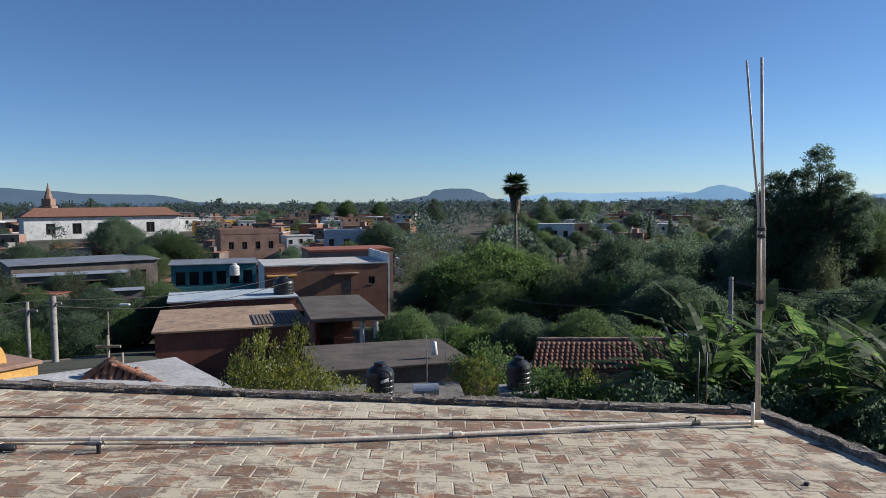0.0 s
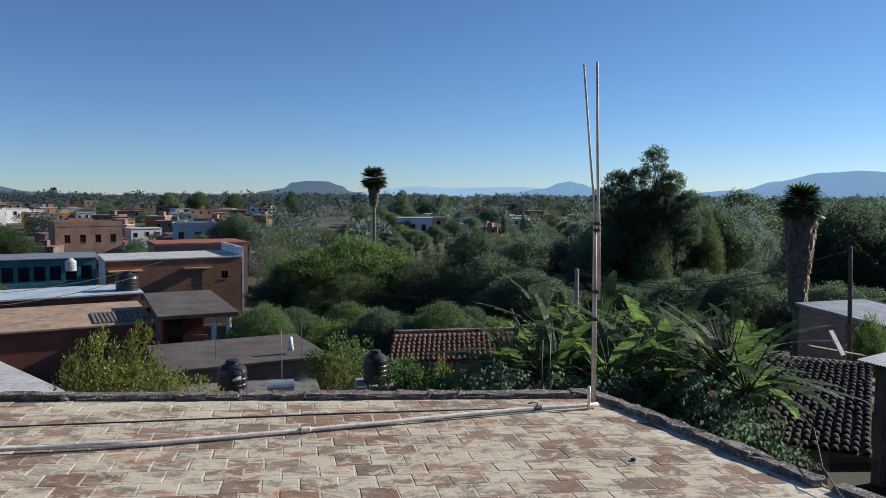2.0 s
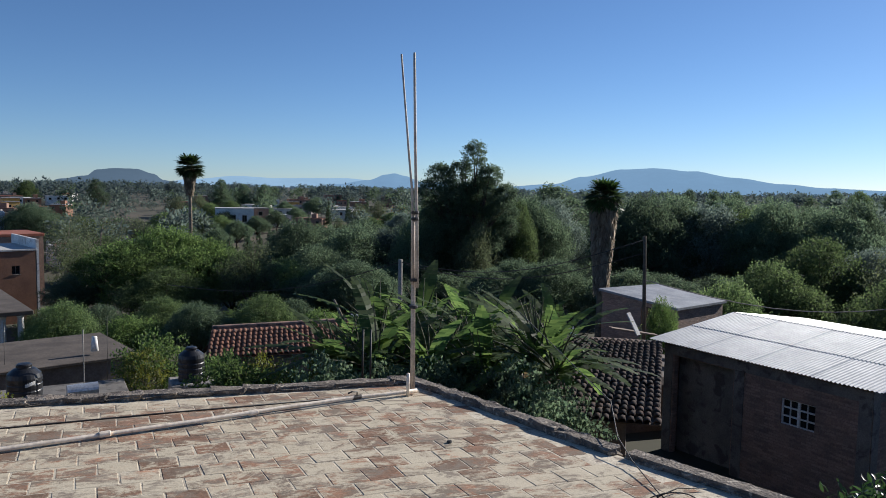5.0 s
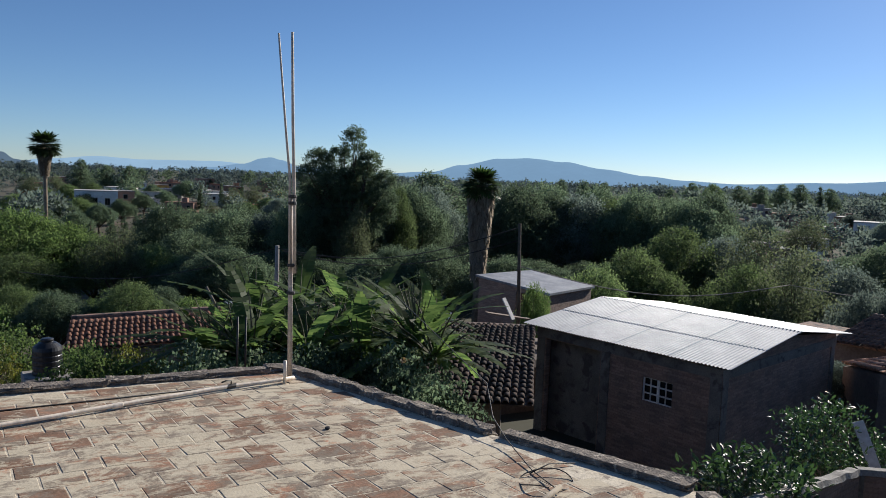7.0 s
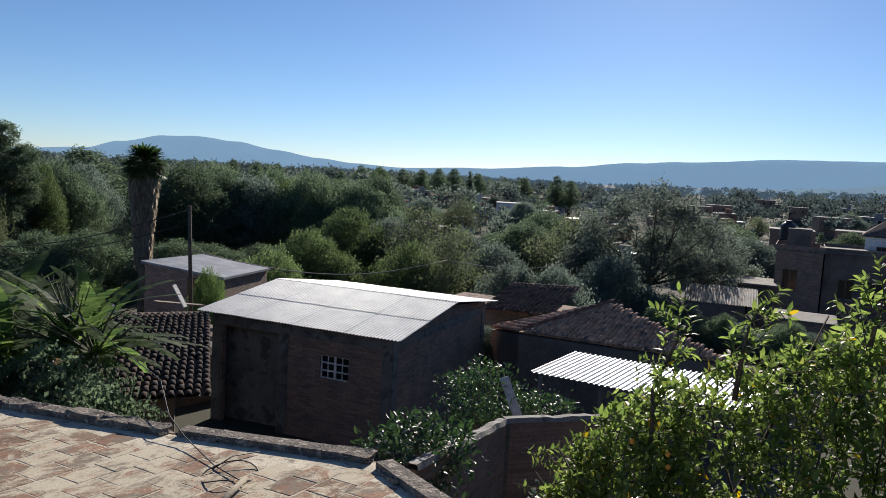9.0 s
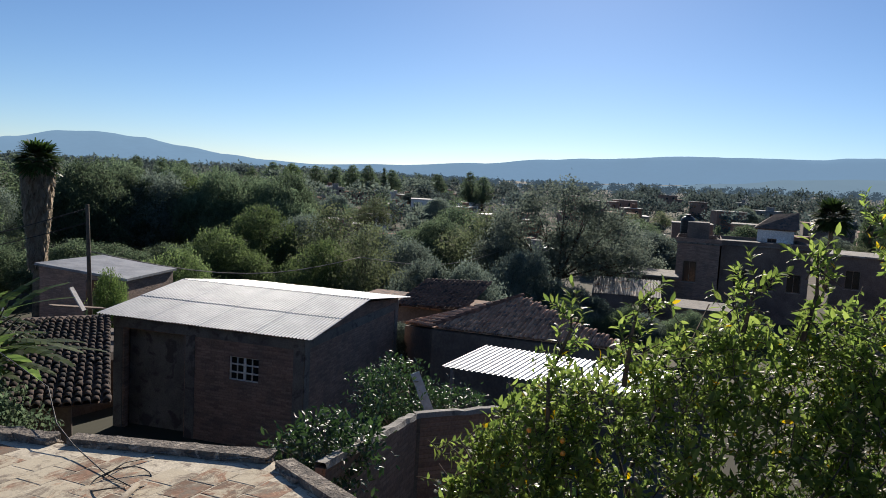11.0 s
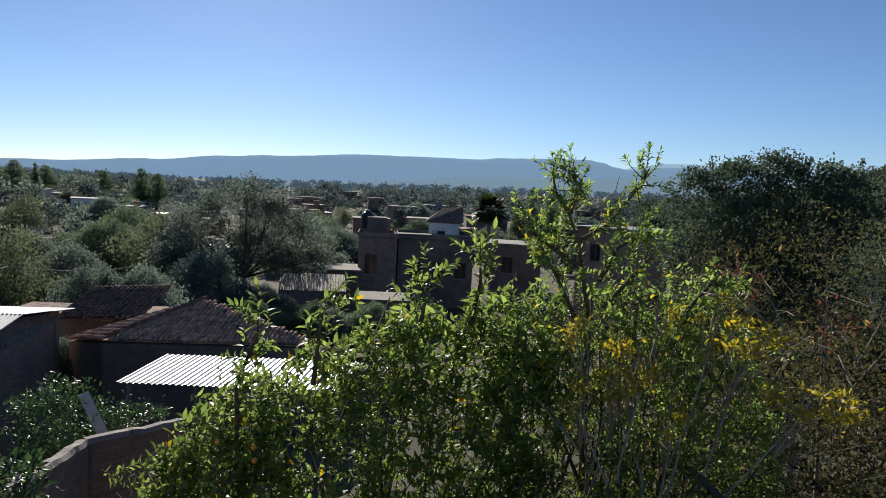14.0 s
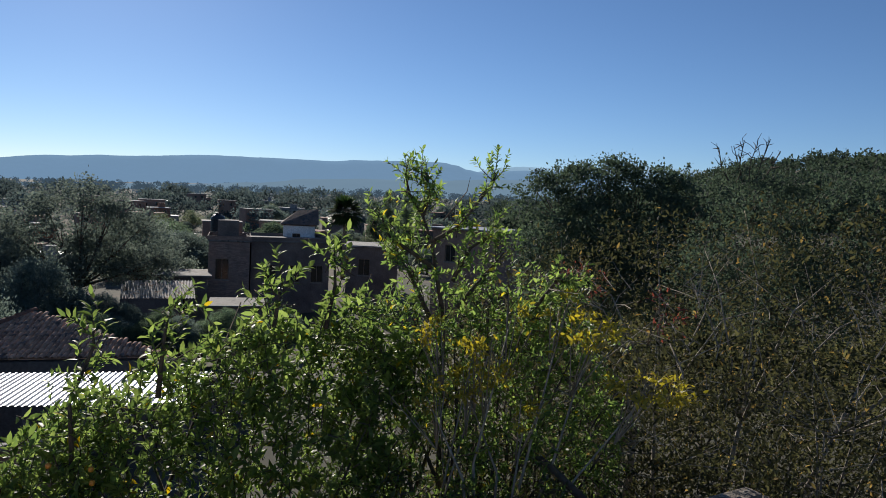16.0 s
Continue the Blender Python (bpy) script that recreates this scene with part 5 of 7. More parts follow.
# ---- the town in the valley ----
def ring(x0, x1, z0, z1, t, y0, y1):
    """A rectangular frame in one piece."""
    bm = bmesh.new()
    loops = [[bm.verts.new(p) for p in ((a, y, c), (b, y, c), (b, y, d), (a, y, d))] for y in (y0, y1) for a, b, c, d in ((x0, x1, z0, z1), (x0 + t, x1 - t, z0 + t, z1 - t))]
    for p, q in ((0, 1), (2, 3), (0, 2), (1, 3)):
        for k in range(4):
            bm.faces.new((loops[p][k], loops[p][(k + 1) % 4], loops[q][(k + 1) % 4], loops[q][k]))
    return bm


def town_house(seed, w, d, h, wall_m, roof_m, label):
    rng = random.Random(seed)
    root = new("town_house")
    part("wall", box(0, w, 0, d, -6, h), wall_m, root)
    part("roof", box(-0.15, w + 0.15, -0.15, d + 0.15, h, h + 0.2), roof_m, root)
    n = max(1, int(w / 3))
    for k in range(n):
        x = w * (k + 0.5) / n + rng.uniform(-0.3, 0.3)
        a = h - rng.uniform(1.9, 2.2)
        win = part("window", box(x - 0.5, x + 0.5, -0.03, 0.05, a, a + 1.1), M_GLASS, root)
        part("frame", ring(x - 0.58, x + 0.58, a - 0.08, a + 1.18, 0.08, -0.06, -0.002), M_CONC, win)
    if rng.random() < 0.5:
        part("roof_room", box(w * 0.55, w * 0.55 + 2, d * 0.3, d * 0.3 + 2, h + 0.2, h + 1.8), wall_m, root)
    return tagged(root, label, "house", "houses of the town")


KINDS = [(7, 6, 3.2, M_ORANGE, M_PLUM, "orange brick town house with a red roof"), (9, 7, 3.0, M_WHITE, M_WHITEROOF, "white town house with a pale flat roof"), (8, 6, 5.2, M_ORANGE, M_CONC, "two-storey brick town house"), (10, 7, 3.0, M_DARKWALL, M_CLAY, "old town house with a red tile roof"), (7, 6, 3.4, M_BROWNWALL, M_WHITEROOF, "brown town house with a white roof"), (6, 6, 3.2, M_YELLOW, M_CONC, "ochre painted town house"), (9, 6, 3.0, M_CONC, M_OLDMETAL, "grey town house with a sheet roof"), (11, 8, 3.2, M_ORANGE, M_CLAY, "long town house with a clay tile roof")]
protos = [town_house(k, *q) for k, q in enumerate(KINDS)]
rng = random.Random(11)
spots = []
tries = 0
while len(spots) < 190 and tries < 9000:
    tries += 1
    if rng.random() < 0.74:
        az, r = rng.uniform(-38, -3), rng.uniform(112, 330)
    elif rng.random() < 0.6:
        az, r = rng.uniform(4, 21), rng.uniform(165, 320)
        if rng.random() < 0.55:
            continue
    else:
        az, r = rng.uniform(54, 80), rng.uniform(130, 260)
    if -30.5 < az < -19 and 170 < r < 240:
        continue
    p = on_ground(az, r)
    p.z += 1.4 if az < 0 else 0.6
    if all((p - q).length > 9.5 for q, _, _ in spots):
        spots.append((p, az, r))
for k, (p, az, r) in enumerate(spots):
    m = Matrix.Translation(p) @ Matrix.Rotation(-radians(az) + rng.choice((-0.35, 0.25, 0.3, 0.1)), 4, "Z") @ Matrix.Diagonal((rng.uniform(0.6, 0.95), rng.uniform(0.7, 1.0), rng.uniform(0.7, 0.9), 1))
    pr = protos[rng.choice((0, 1, 2, 3, 3, 4, 5, 6, 7, 3, 1, 6))]
    if k < len(protos):
        protos[k].matrix_basis = m
    else:
        copy_thing(pr, m)
rng = random.Random(12)
for k in range(42):
    az, r = rng.uniform(56, 104), 95 * 2.9 ** rng.random()
    p = on_ground(az, r, 2.0)
    m = Matrix.Translation(p) @ Matrix.Rotation(-radians(az) + rng.uniform(-0.5, 0.5), 4, "Z") @ Matrix.Diagonal((rng.uniform(0.6, 0.9), rng.uniform(0.7, 1.0), 0.8, 1))
    copy_thing(protos[rng.choice((2, 6, 4, 6, 3, 7))], m)
for k in range(46):
    az, r = rng.uniform(-36, -3), rng.uniform(122, 200)
    if -30.5 < az < -19 and r > 165:
        continue
    m = Matrix.Translation(on_ground(az, r, 1.6)) @ Matrix.Rotation(-radians(az) + rng.uniform(-0.5, 0.5), 4, "Z") @ Matrix.Diagonal((rng.uniform(0.55, 0.85), rng.uniform(0.7, 1.0), 0.75, 1))
    copy_thing(protos[rng.choice((3, 7, 3, 6, 0, 1))], m)
block("orange_house", at(-17.0, -2.6, 150), at(-12.7, -2.6, 152), 8, -14, -4.4, M_ORANGE, M_ORANGE, "pink-orange unfinished brick house", [(1.5 + 2.6 * k, 2.5 + 2.6 * k, -7.4, -5.9, "window") for k in range(4)], 0.05, 0.1, 0.9)
block("pale_blue_house", at(-9.3, -2.2, 150), at(-6.3, -2.6, 150), 7, -14, -4.6, M_BLUEROOF, M_WHITEROOF, "pale blue house with stepped flat roofs", [(1, 2, -7, -5.6, "window"), (4, 5.2, -7, -5.6, "window")], 0.1, 0.2, 0.6)
block("white_house", at(7.4, -1.9, 170), at(10.2, -1.9, 170), 6, -14, -3.6, M_WHITE, M_WHITEROOF, "white two-storey house among trees", [(1 + 2.4 * k, 2 + 2.4 * k, -6.5, -5, "window") for k in range(3)], 0.1, 0.2)
block("white_villa", at(63.6, -2.2, 190), at(66.4, -2.2, 190), 8, -12, -4.6, M_WHITE, M_WHITEROOF, "white flat-roofed house in the trees", [(1 + 2.4 * k, 2 + 2.4 * k, -7.5, -6, "window") for k in range(3)], 0.1, 0.2)


# ---- trees and plants ----
ROUND = [(0, 0, 4.2, 2.4, 1.7), (1.9, 0.6, 3.6, 1.7, 1.3), (-1.8, 0.9, 3.7, 1.8, 1.3), (0.5, -1.9, 3.5, 1.7, 1.2), (-0.8, 1.9, 3.9, 1.6, 1.2), (0.4, 0.3, 5.3, 1.4, 1.0), (-1.6, -1.3, 3.0, 1.4, 1.0)]
WIDE = [(0, 0, 4.4, 2.6, 1.2), (2.8, 0.4, 4.0, 2.1, 1.1), (-2.8, 0.6, 4.1, 2.2, 1.1), (0.6, 2.6, 4.2, 2.0, 1.0), (-0.6, -2.7, 3.9, 2.1, 1.1), (1.8, -1.8, 3.3, 1.8, 1.0), (-2.2, -1.7, 3.2, 1.9, 1.0), (0.2, 0.2, 5.2, 1.7, 0.8), (3.4, -1.2, 2.7, 1.5, 0.9), (-3.6, -0.6, 2.8, 1.5, 0.9)]
TALL = [(0, 0, 7.5, 1.6, 1.7), (1.3, 0.4, 6.0, 1.5, 1.4), (-1.4, 0.3, 5.6, 1.6, 1.5), (0.4, -1.3, 4.6, 1.6, 1.4), (-0.5, 1.2, 4.2, 1.6, 1.3), (0.9, 0.2, 3.2, 1.6, 1.2), (-1.2, -0.6, 3.0, 1.5, 1.1), (0.1, 0.1, 9.0, 0.9, 1.0)]
T_ROUND = tree_meshes(1, 4.5, 0.22, ROUND, 38000, 0.115, 0.19, M_LEAF)
T_ROUND2 = tree_meshes(2, 4.5, 0.22, [(x * -1, y, z * 0.95, a, b) for x, y, z, a, b in ROUND], 22000, 0.14, 0.18, M_LEAF_LIGHT)
T_WIDE = tree_meshes(3, 4.2, 0.28, WIDE, 44000, 0.12, 0.17, M_LEAF_LIGHT)
T_DARK = tree_meshes(4, 4.5, 0.25, ROUND, 42000, 0.115, 0.20, M_LEAF_DARK)
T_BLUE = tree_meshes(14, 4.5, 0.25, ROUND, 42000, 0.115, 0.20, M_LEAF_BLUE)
T_TALL = tree_meshes(5, 7.0, 0.26, TALL, 24000, 0.15, 0.20, M_LEAF_DARK)
T_AIRY = tree_meshes(6, 5.0, 0.16, [(x * 0.9, y * 0.9, z * 1.2, a, b) for x, y, z, a, b in ROUND], 9000, 0.15, 0.30, M_LEAF_GREY, hollow=0.2)
T_CYPRESS = tree_meshes(7, 6, 0.14, [(0, 0, 1.2 + k * 0.95, 0.75 - 0.085 * k, 0.8) for k in range(7)], 5000, 0.16, 0.1, M_LEAF_DARK)
T_BARE = tree_meshes(8, 4.0, 0.2, ROUND, 3000, 0.15, 0.3, M_LEAF_GREY, M_PALEBARK)


def tree_at(kind, az, top_el, r, width, height, label, name="tree", category="tree", turn=None):
    """A tree whose top shows at that elevation, standing on the ground at distance r."""
    native_w, native_h = {id(T_WIDE): (10.5, 6.2), id(T_TALL): (5.6, 10.2), id(T_CYPRESS): (1.7, 7.6)}.get(id(kind), (7.0, 6.4))
    s = width / native_w
    top = at(az, top_el, r)
    zs = height / (native_h * s)
    p = Vector((top.x, top.y, top.z - height))
    g = ground_z(p.x, p.y)
    if p.z > g:
        zs *= (height + p.z - g) / height
        p.z = g
    return plant(name, kind, p, s, (az * 7.3 + r) % 6.28 if turn is None else turn, label, category, zs=zs)


# the spreading bright tree and its neighbours
tree_at(T_WIDE, 4.0, -3.0, 72, 15.5, 10.5, "broad spreading tree with bright green leaves")
tree_at(T_WIDE, 1.6, -4.2, 70, 10.5, 7.5, "green spreading tree below the bright one", turn=2.0)
tree_at(T_WIDE, 6.7, -3.9, 71, 10.5, 8.5, "green spreading tree beside the bright one", turn=4.1)
tree_at(T_ROUND, 4.0, -6.2, 64, 8.0, 6.0, "dark green tree below the spreading one", turn=1.0)
tree_at(T_ROUND, 8.7, -5.0, 68, 7.0, 7.0, "dense grey-green leafy tree")
tree_at(T_AIRY, 10.2, -5.2, 64, 6.0, 6.5, "fine-leaved grey-green airy tree")
tree_at(T_ROUND, 12.6, -5.6, 66, 7.0, 6.5, "dense green leafy tree")
tree_at(T_DARK, 15.0, -4.6, 74, 9.0, 8.0, "dark dense leafy tree")
tree_at(T_DARK, 18.5, -2.9, 88, 12.0, 10.0, "dark broad leafy tree")
tree_at(T_DARK, 14.2, -3.4, 96, 9.0, 8.0, "dark broad leafy tree")
tree_at(T_BARE, -0.8, -2.6, 100, 12.0, 8.0, "greyish half-bare broad tree")
tree_at(T_BARE, -2.6, -2.2, 118, 10.0, 8.0, "brownish half-bare broad tree")
tree_at(T_AIRY, -1.6, -4.6, 84, 7.0, 7.0, "olive-green thin tree beside the brown house")
for k in range(9):
    tree_at((T_ROUND, T_DARK, T_ROUND2)[k % 3], -3.0 + 2.3 * k, -8.3 - (k % 3) * 0.5, 46 + 3 * (k % 2), 4.6, 3.8, "green leafy garden shrub", "shrub", "shrub")
# the tall dark tree behind the mast
big = [(0.3, 0, 13.9, 1.0, 1.2), (-1.1, 0.5, 12.4, 0.9, 0.8), (1.8, -0.3, 12.0, 1.1, 0.8), (-3.2, 0.3, 12.0, 1.1, 0.9), (-4.3, -0.2, 10.5, 0.9, 0.9), (3.5, 0.2, 10.3, 0.95, 0.7), (0.8, 0.8, 10.4, 1.7, 1.2), (-1.7, -0.7, 10.1, 1.6, 1.2), (2.9, -0.6, 8.5, 1.4, 1.1), (-3.7, 0.6, 8.2, 1.3, 1.2), (-0.3, 0.2, 7.8, 2.0, 1.4), (3.6, 0.4, 6.9, 0.9, 0.8), (-2.5, -0.6, 5.8, 1.7, 1.3), (1.2, -0.5, 5.5, 1.7, 1.3), (0.1, 0.4, 3.5, 1.3, 1.3), (-1.4, 0.2, 1.9, 1.0, 1.0)]
big = [(x, y, z, a * 1.16, b * 1.14) for x, y, z, a, b in big]
T_BIG = tree_meshes(21, 9, 0.4, big, 90000, 0.15, 0.16, M_LEAF_DARK, hollow=0.35)
p = at(26.95, 3.35, 74)
plant("tall_tree", T_BIG, Vector((p.x, p.y, p.z - 14.9)), 1.0, -0.47, "tall dark tree with ragged billowing crown", "tree")
tree_at(T_AIRY, 27.4, -3.6, 70, 4.5, 6.0, "pale vine-hung growth at the foot of a tall tree", "tree")
tree_at(T_ROUND, 30.6, -0.9, 78, 5.0, 6.0, "olive-green tree beside the tall one")
# belt
rng = random.Random(21)
for k in range(26):
    az = 14 + 1.62 * k + rng.uniform(-0.6, 0.6)
    r = rng.uniform(74, 92)
    if 35.4 < az < 38.9:
        continue
    el = (-2.6 if az < 22 else -0.3 if az < 36 else -0.6) + rng.uniform(-0.7, 0.35)
    tree_at(rng.choice((T_DARK, T_DARK, T_BLUE, T_DARK)), az, el, r, rng.uniform(8, 11), rng.uniform(9, 11.5), "dense dark green tree in the belt of trees")
for k in range(18):
    az = 15 + 2.0 * k + rng.uniform(-0.6, 0.6)
    if 35.4 < az < 38.9:
        continue
    tree_at(T_DARK, az, -5.9 + rng.uniform(-0.8, 0.6), rng.uniform(58, 68), rng.uniform(6, 9), 5.5, "dense dark green undergrowth tree")
for az, el, r, kd in ((44.5, -0.9, 82, T_BLUE), (47.5, -1.1, 84, T_ROUND), (42, -0.2, 95, T_DARK), (33.3, 0.55, 105, T_TALL), (50.0, -1.6, 88, T_BLUE), (52.3, -3.0, 58, T_ROUND), (49.2, -4.8, 52, T_ROUND), (55.3, -3.6, 60, T_BLUE), (58.0, -3.9, 55, T_AIRY), (57.0, -5.4, 46, T_ROUND), (61.2, -4.2, 58, T_BLUE), (60.0, -5.6, 44, T_AIRY), (63.6, -5.2, 50, T_BLUE), (66.2, -3.4, 66, T_DARK), (67.6, -2.4, 72, T_DARK), (70.0, -3.6, 60, T_AIRY), (64.8, -6.6, 40, T_BLUE), (46.0, -6.4, 46, T_ROUND), (68.8, -6.6, 40, T_BLUE), (82.5, -3.3, 84, T_BLUE), (80, -2.6, 105, T_DARK), (72.6, -5.4, 46, T_BLUE)):
    tree_at(kd, az, el, r, 8.5 * r / 62, 8.0, "green leafy tree on the slope")
feather = [(-3.2, 0, 4.6, 1.2, 1.5), (-1.7, 0.4, 6.0, 1.0, 1.5), (0.1, 0, 7.1, 0.95, 1.4), (1.6, -0.3, 6.3, 1.1, 1.2), (3.2, 0.2, 5.2, 1.2, 1.2), (-2.4, -0.5, 2.9, 1.4, 1.0), (0.4, 0.5, 4.4, 1.4, 1.1), (2.4, 0.3, 3.2, 1.5, 1.0), (-0.8, -0.6, 2.8, 1.2, 1.0), (4.5, 0, 3.4, 1.0, 0.8), (-4.5, 0.2, 3.2, 1.0, 0.9)]
T_FEATHER = tree_meshes(41, 7.0, 0.17, feather, 24000, 0.165, 0.30, M_LEAF_HAZE, hollow=0.15)
for az, el, r, s, turn in ((75.6, 0.5, 53, 1.14, -1.3), (71.2, -1.9, 58, 0.9, 0.6), (79.4, -2.0, 62, 0.85, 2.2)):
    p = at(az, el, r)
    plant("tree", T_FEATHER, Vector((p.x, p.y, p.z - 8.5 * s)), s, turn, "airy tree with thin upright limbs and feathery leaves")
for k in range(10):
    tree_at((T_DARK, T_BLUE, T_DARK)[k % 3], 76.5 + 1.5 * k, -9.0 - 0.5 * (k % 3), 40 + k % 2, 2.8, 2.6, "green shrub in front of the low sheds", "shrub", "shrub")
for az, el in ((75.6, -7.5), (77.0, -7.9), (78.4, -8.5), (76.3, -8.8)):
    tree_at(T_BLUE, az, el, 46, 3.4, 3.2, "haze-tinted shrub beside the low sheds", "shrub", "shrub")
tree_at(T_ROUND2, 41.9, -7.6, 33, 1.9, 2.2, "small round green tree beside the post")
for az, el in ((62.2, -11.2), (63.6, -11.6)):
    tree_at(T_BLUE, az, el, 27.5, 1.7, 2.2, "dark shrub beside the old tiled house", "shrub", "shrub")
tree_at(T_CYPRESS, 86.9, -2.0, 78, 1.6, 4.5, "small dark pointed cypress")
for k in range(40):
    az, r = 4.5 + 16.5 * ((k * 0.618) % 1), 110 + 2.6 * k
    plant("tree", (T_DARK, T_ROUND, T_CYPRESS, T_DARK, T_AIRY)[k % 5], on_ground(az, r), 0.7 + 0.3 * ((k * 0.37) % 1), k * 1.1, "dark leafy tree among the far houses")
for k, az in enumerate((9.7, 10.6, 11.6, 12.3, 13.7)):
    tree_at(T_CYPRESS, az, -2.6 - 0.25 * k, 125, 1.7, 6.0, "slim dark pointed cypress")
# trees through the valley and the town
rng = random.Random(33)
for k in range(70):
    az = rng.uniform(-40, 70)
    r = 100 * 1.8 ** rng.random()
    town = az < -3 or 5 < az < 21
    if town and rng.random() < 0.55 or -31 < az < -19 and 165 < r < 245:
        continue
    g = on_ground(az, r)
    kind = rng.choice((T_DARK, T_BLUE, T_ROUND, T_AIRY, T_BLUE, T_TALL if not town else T_DARK))
    sc = rng.uniform(0.6, 1.0) if town else rng.uniform(0.8, 1.3)
    plant("tree", kind, g, sc, rng.uniform(0, 6.28), "leafy tree standing in the valley", zs=rng.uniform(0.8, 1.1))
for k in range(11):
    tree_at((T_DARK, T_ROUND)[k % 2], -33 + 1.25 * k, -5.9 - 0.5 * (k % 3), 68 + 3 * (k % 2), 5.5, 5.0, "dark green shrub below the metal sheds", "shrub", "shrub")
for k in range(9):
    tree_at((T_DARK, T_AIRY, T_ROUND)[k % 3], -32.5 + 1.4 * k, -4.9 - 0.35 * (k % 3), 79 + 2 * (k % 2), 5.0, 5.0, "dark green tree in front of the metal sheds")
# left side
for az, el, r, w, kd in ((-24.2, -0.9, 150, 10, T_DARK), (-20.9, -1.9, 135, 10, T_DARK), (-19.9, -2.2, 130, 9, T_ROUND), (-30, -2.6, 130, 9, T_DARK), (-27.5, -3.1, 122, 9, T_AIRY), (-32, -1.2, 180, 12, T_DARK), (-22.4, -3.0, 118, 8, T_ROUND), (-12.0, -3.4, 112, 7, T_DARK), (-7.4, -3.0, 118, 7, T_ROUND), (-4.6, -1.5, 150, 12, T_DARK), (-14.0, -0.6, 260, 15, T_DARK), (-33, -3.5, 120, 9, T_DARK), (-29.5, -3.9, 125, 7, T_AIRY), (-27, -7.6, 64, 7, T_DARK), (-24.5, -7.4, 66, 6, T_ROUND), (-22.5, -7.0, 68, 6, T_DARK), (-19.2, -6.6, 76, 6, T_DARK), (-30.3, -8.3, 62, 6, T_ROUND2), (-33, -7, 66, 8, T_DARK), (-15.2, -1.0, 230, 13, T_DARK), (-11, -1.3, 240, 12, T_ROUND), (-1.9, -6.4, 72, 6, T_DARK), (-3.6, -8.6, 62, 5, T_ROUND)):
    tree_at(kd, az, el, r, w, w * 0.8, "dark green tree between the houses")
# bushes right behind the kerb
T_BUSH = tree_meshes(31, 2.2, 0.06, [(x * 0.42, y * 0.42, z * 0.45, a * 0.42, b * 0.5) for x, y, z, a, b in ROUND], 5200, 0.075, 0.10, M_LEAF_YELLOW, M_PALEBARK, hollow=0.2)
T_BUSHG = tree_meshes(32, 2.2, 0.06, [(x * 0.45, y * 0.45, z * 0.45, a * 0.45, b * 0.5) for x, y, z, a, b in ROUND], 6000, 0.09, 0.10, M_LEAF_LIGHT, M_PALEBARK, hollow=0.3)


def bush_at(kind, az, top_el, r, w, h, label, turn=0.0, name="bush"):
    top = at(az, top_el, r)
    s = w / 3.0
    return plant(name, kind, Vector((top.x, top.y, top.z - h)), s, turn, label, "bush", zs=h / (2.9 * s))


bush_at(T_BUSH, -14.6, -9.6, 15.5, 1.5, 3.0, "twiggy yellow-green bush with bare tips", 1.0)
bush_at(T_BUSH, -11.6, -9.2, 16.0, 1.3, 3.2, "twiggy yellow-green bush with bare tips", 2.1)
bush_at(T_BUSH, -12.6, -12.0, 15.0, 2.6, 2.6, "dense yellow-green bush behind the kerb", 3.2)
bush_at(T_BUSH, -9.3, -12.9, 15.0, 2.2, 2.4, "dense yellow-green bush behind the kerb", 4.2)
bush_at(T_BUSHG, 3.4, -10.6, 27.0, 3.0, 3.6, "bright green bush behind a water tank", 1.4)
bush_at(T_BUSH, 2.4, -12.0, 26.0, 2.0, 2.4, "yellowing bush beside a water tank", 0.4)
bush_at(T_BUSHG, 8.0, -12.4, 25.5, 2.2, 2.4, "green bush beside a water tank", 2.4)
for k in range(6):
    bush_at((T_BUSHG, T_BUSH)[k % 2], 9.0 + 2.0 * k, -12.6 - 0.3 * (k % 3), 15 + k % 3, 2.0, 2.6, "green shrub below the kerb", k * 1.3)


T_BUSHD = tree_meshes(33, 2.2, 0.06, [(x * 0.45, y * 0.45, z * 0.45, a * 0.45, b * 0.5) for x, y, z, a, b in ROUND], 6000, 0.10, 0.10, M_LEAF_DARK, hollow=0.3)
for k in range(14):
    bush_at(T_BUSHD, 15.5 + 1.35 * k, -13.6 - 0.7 * (k % 3), 12.2 + 0.9 * (k % 2), 2.0, 2.6, "dark leafy undergrowth below the banana plants", k * 1.7)


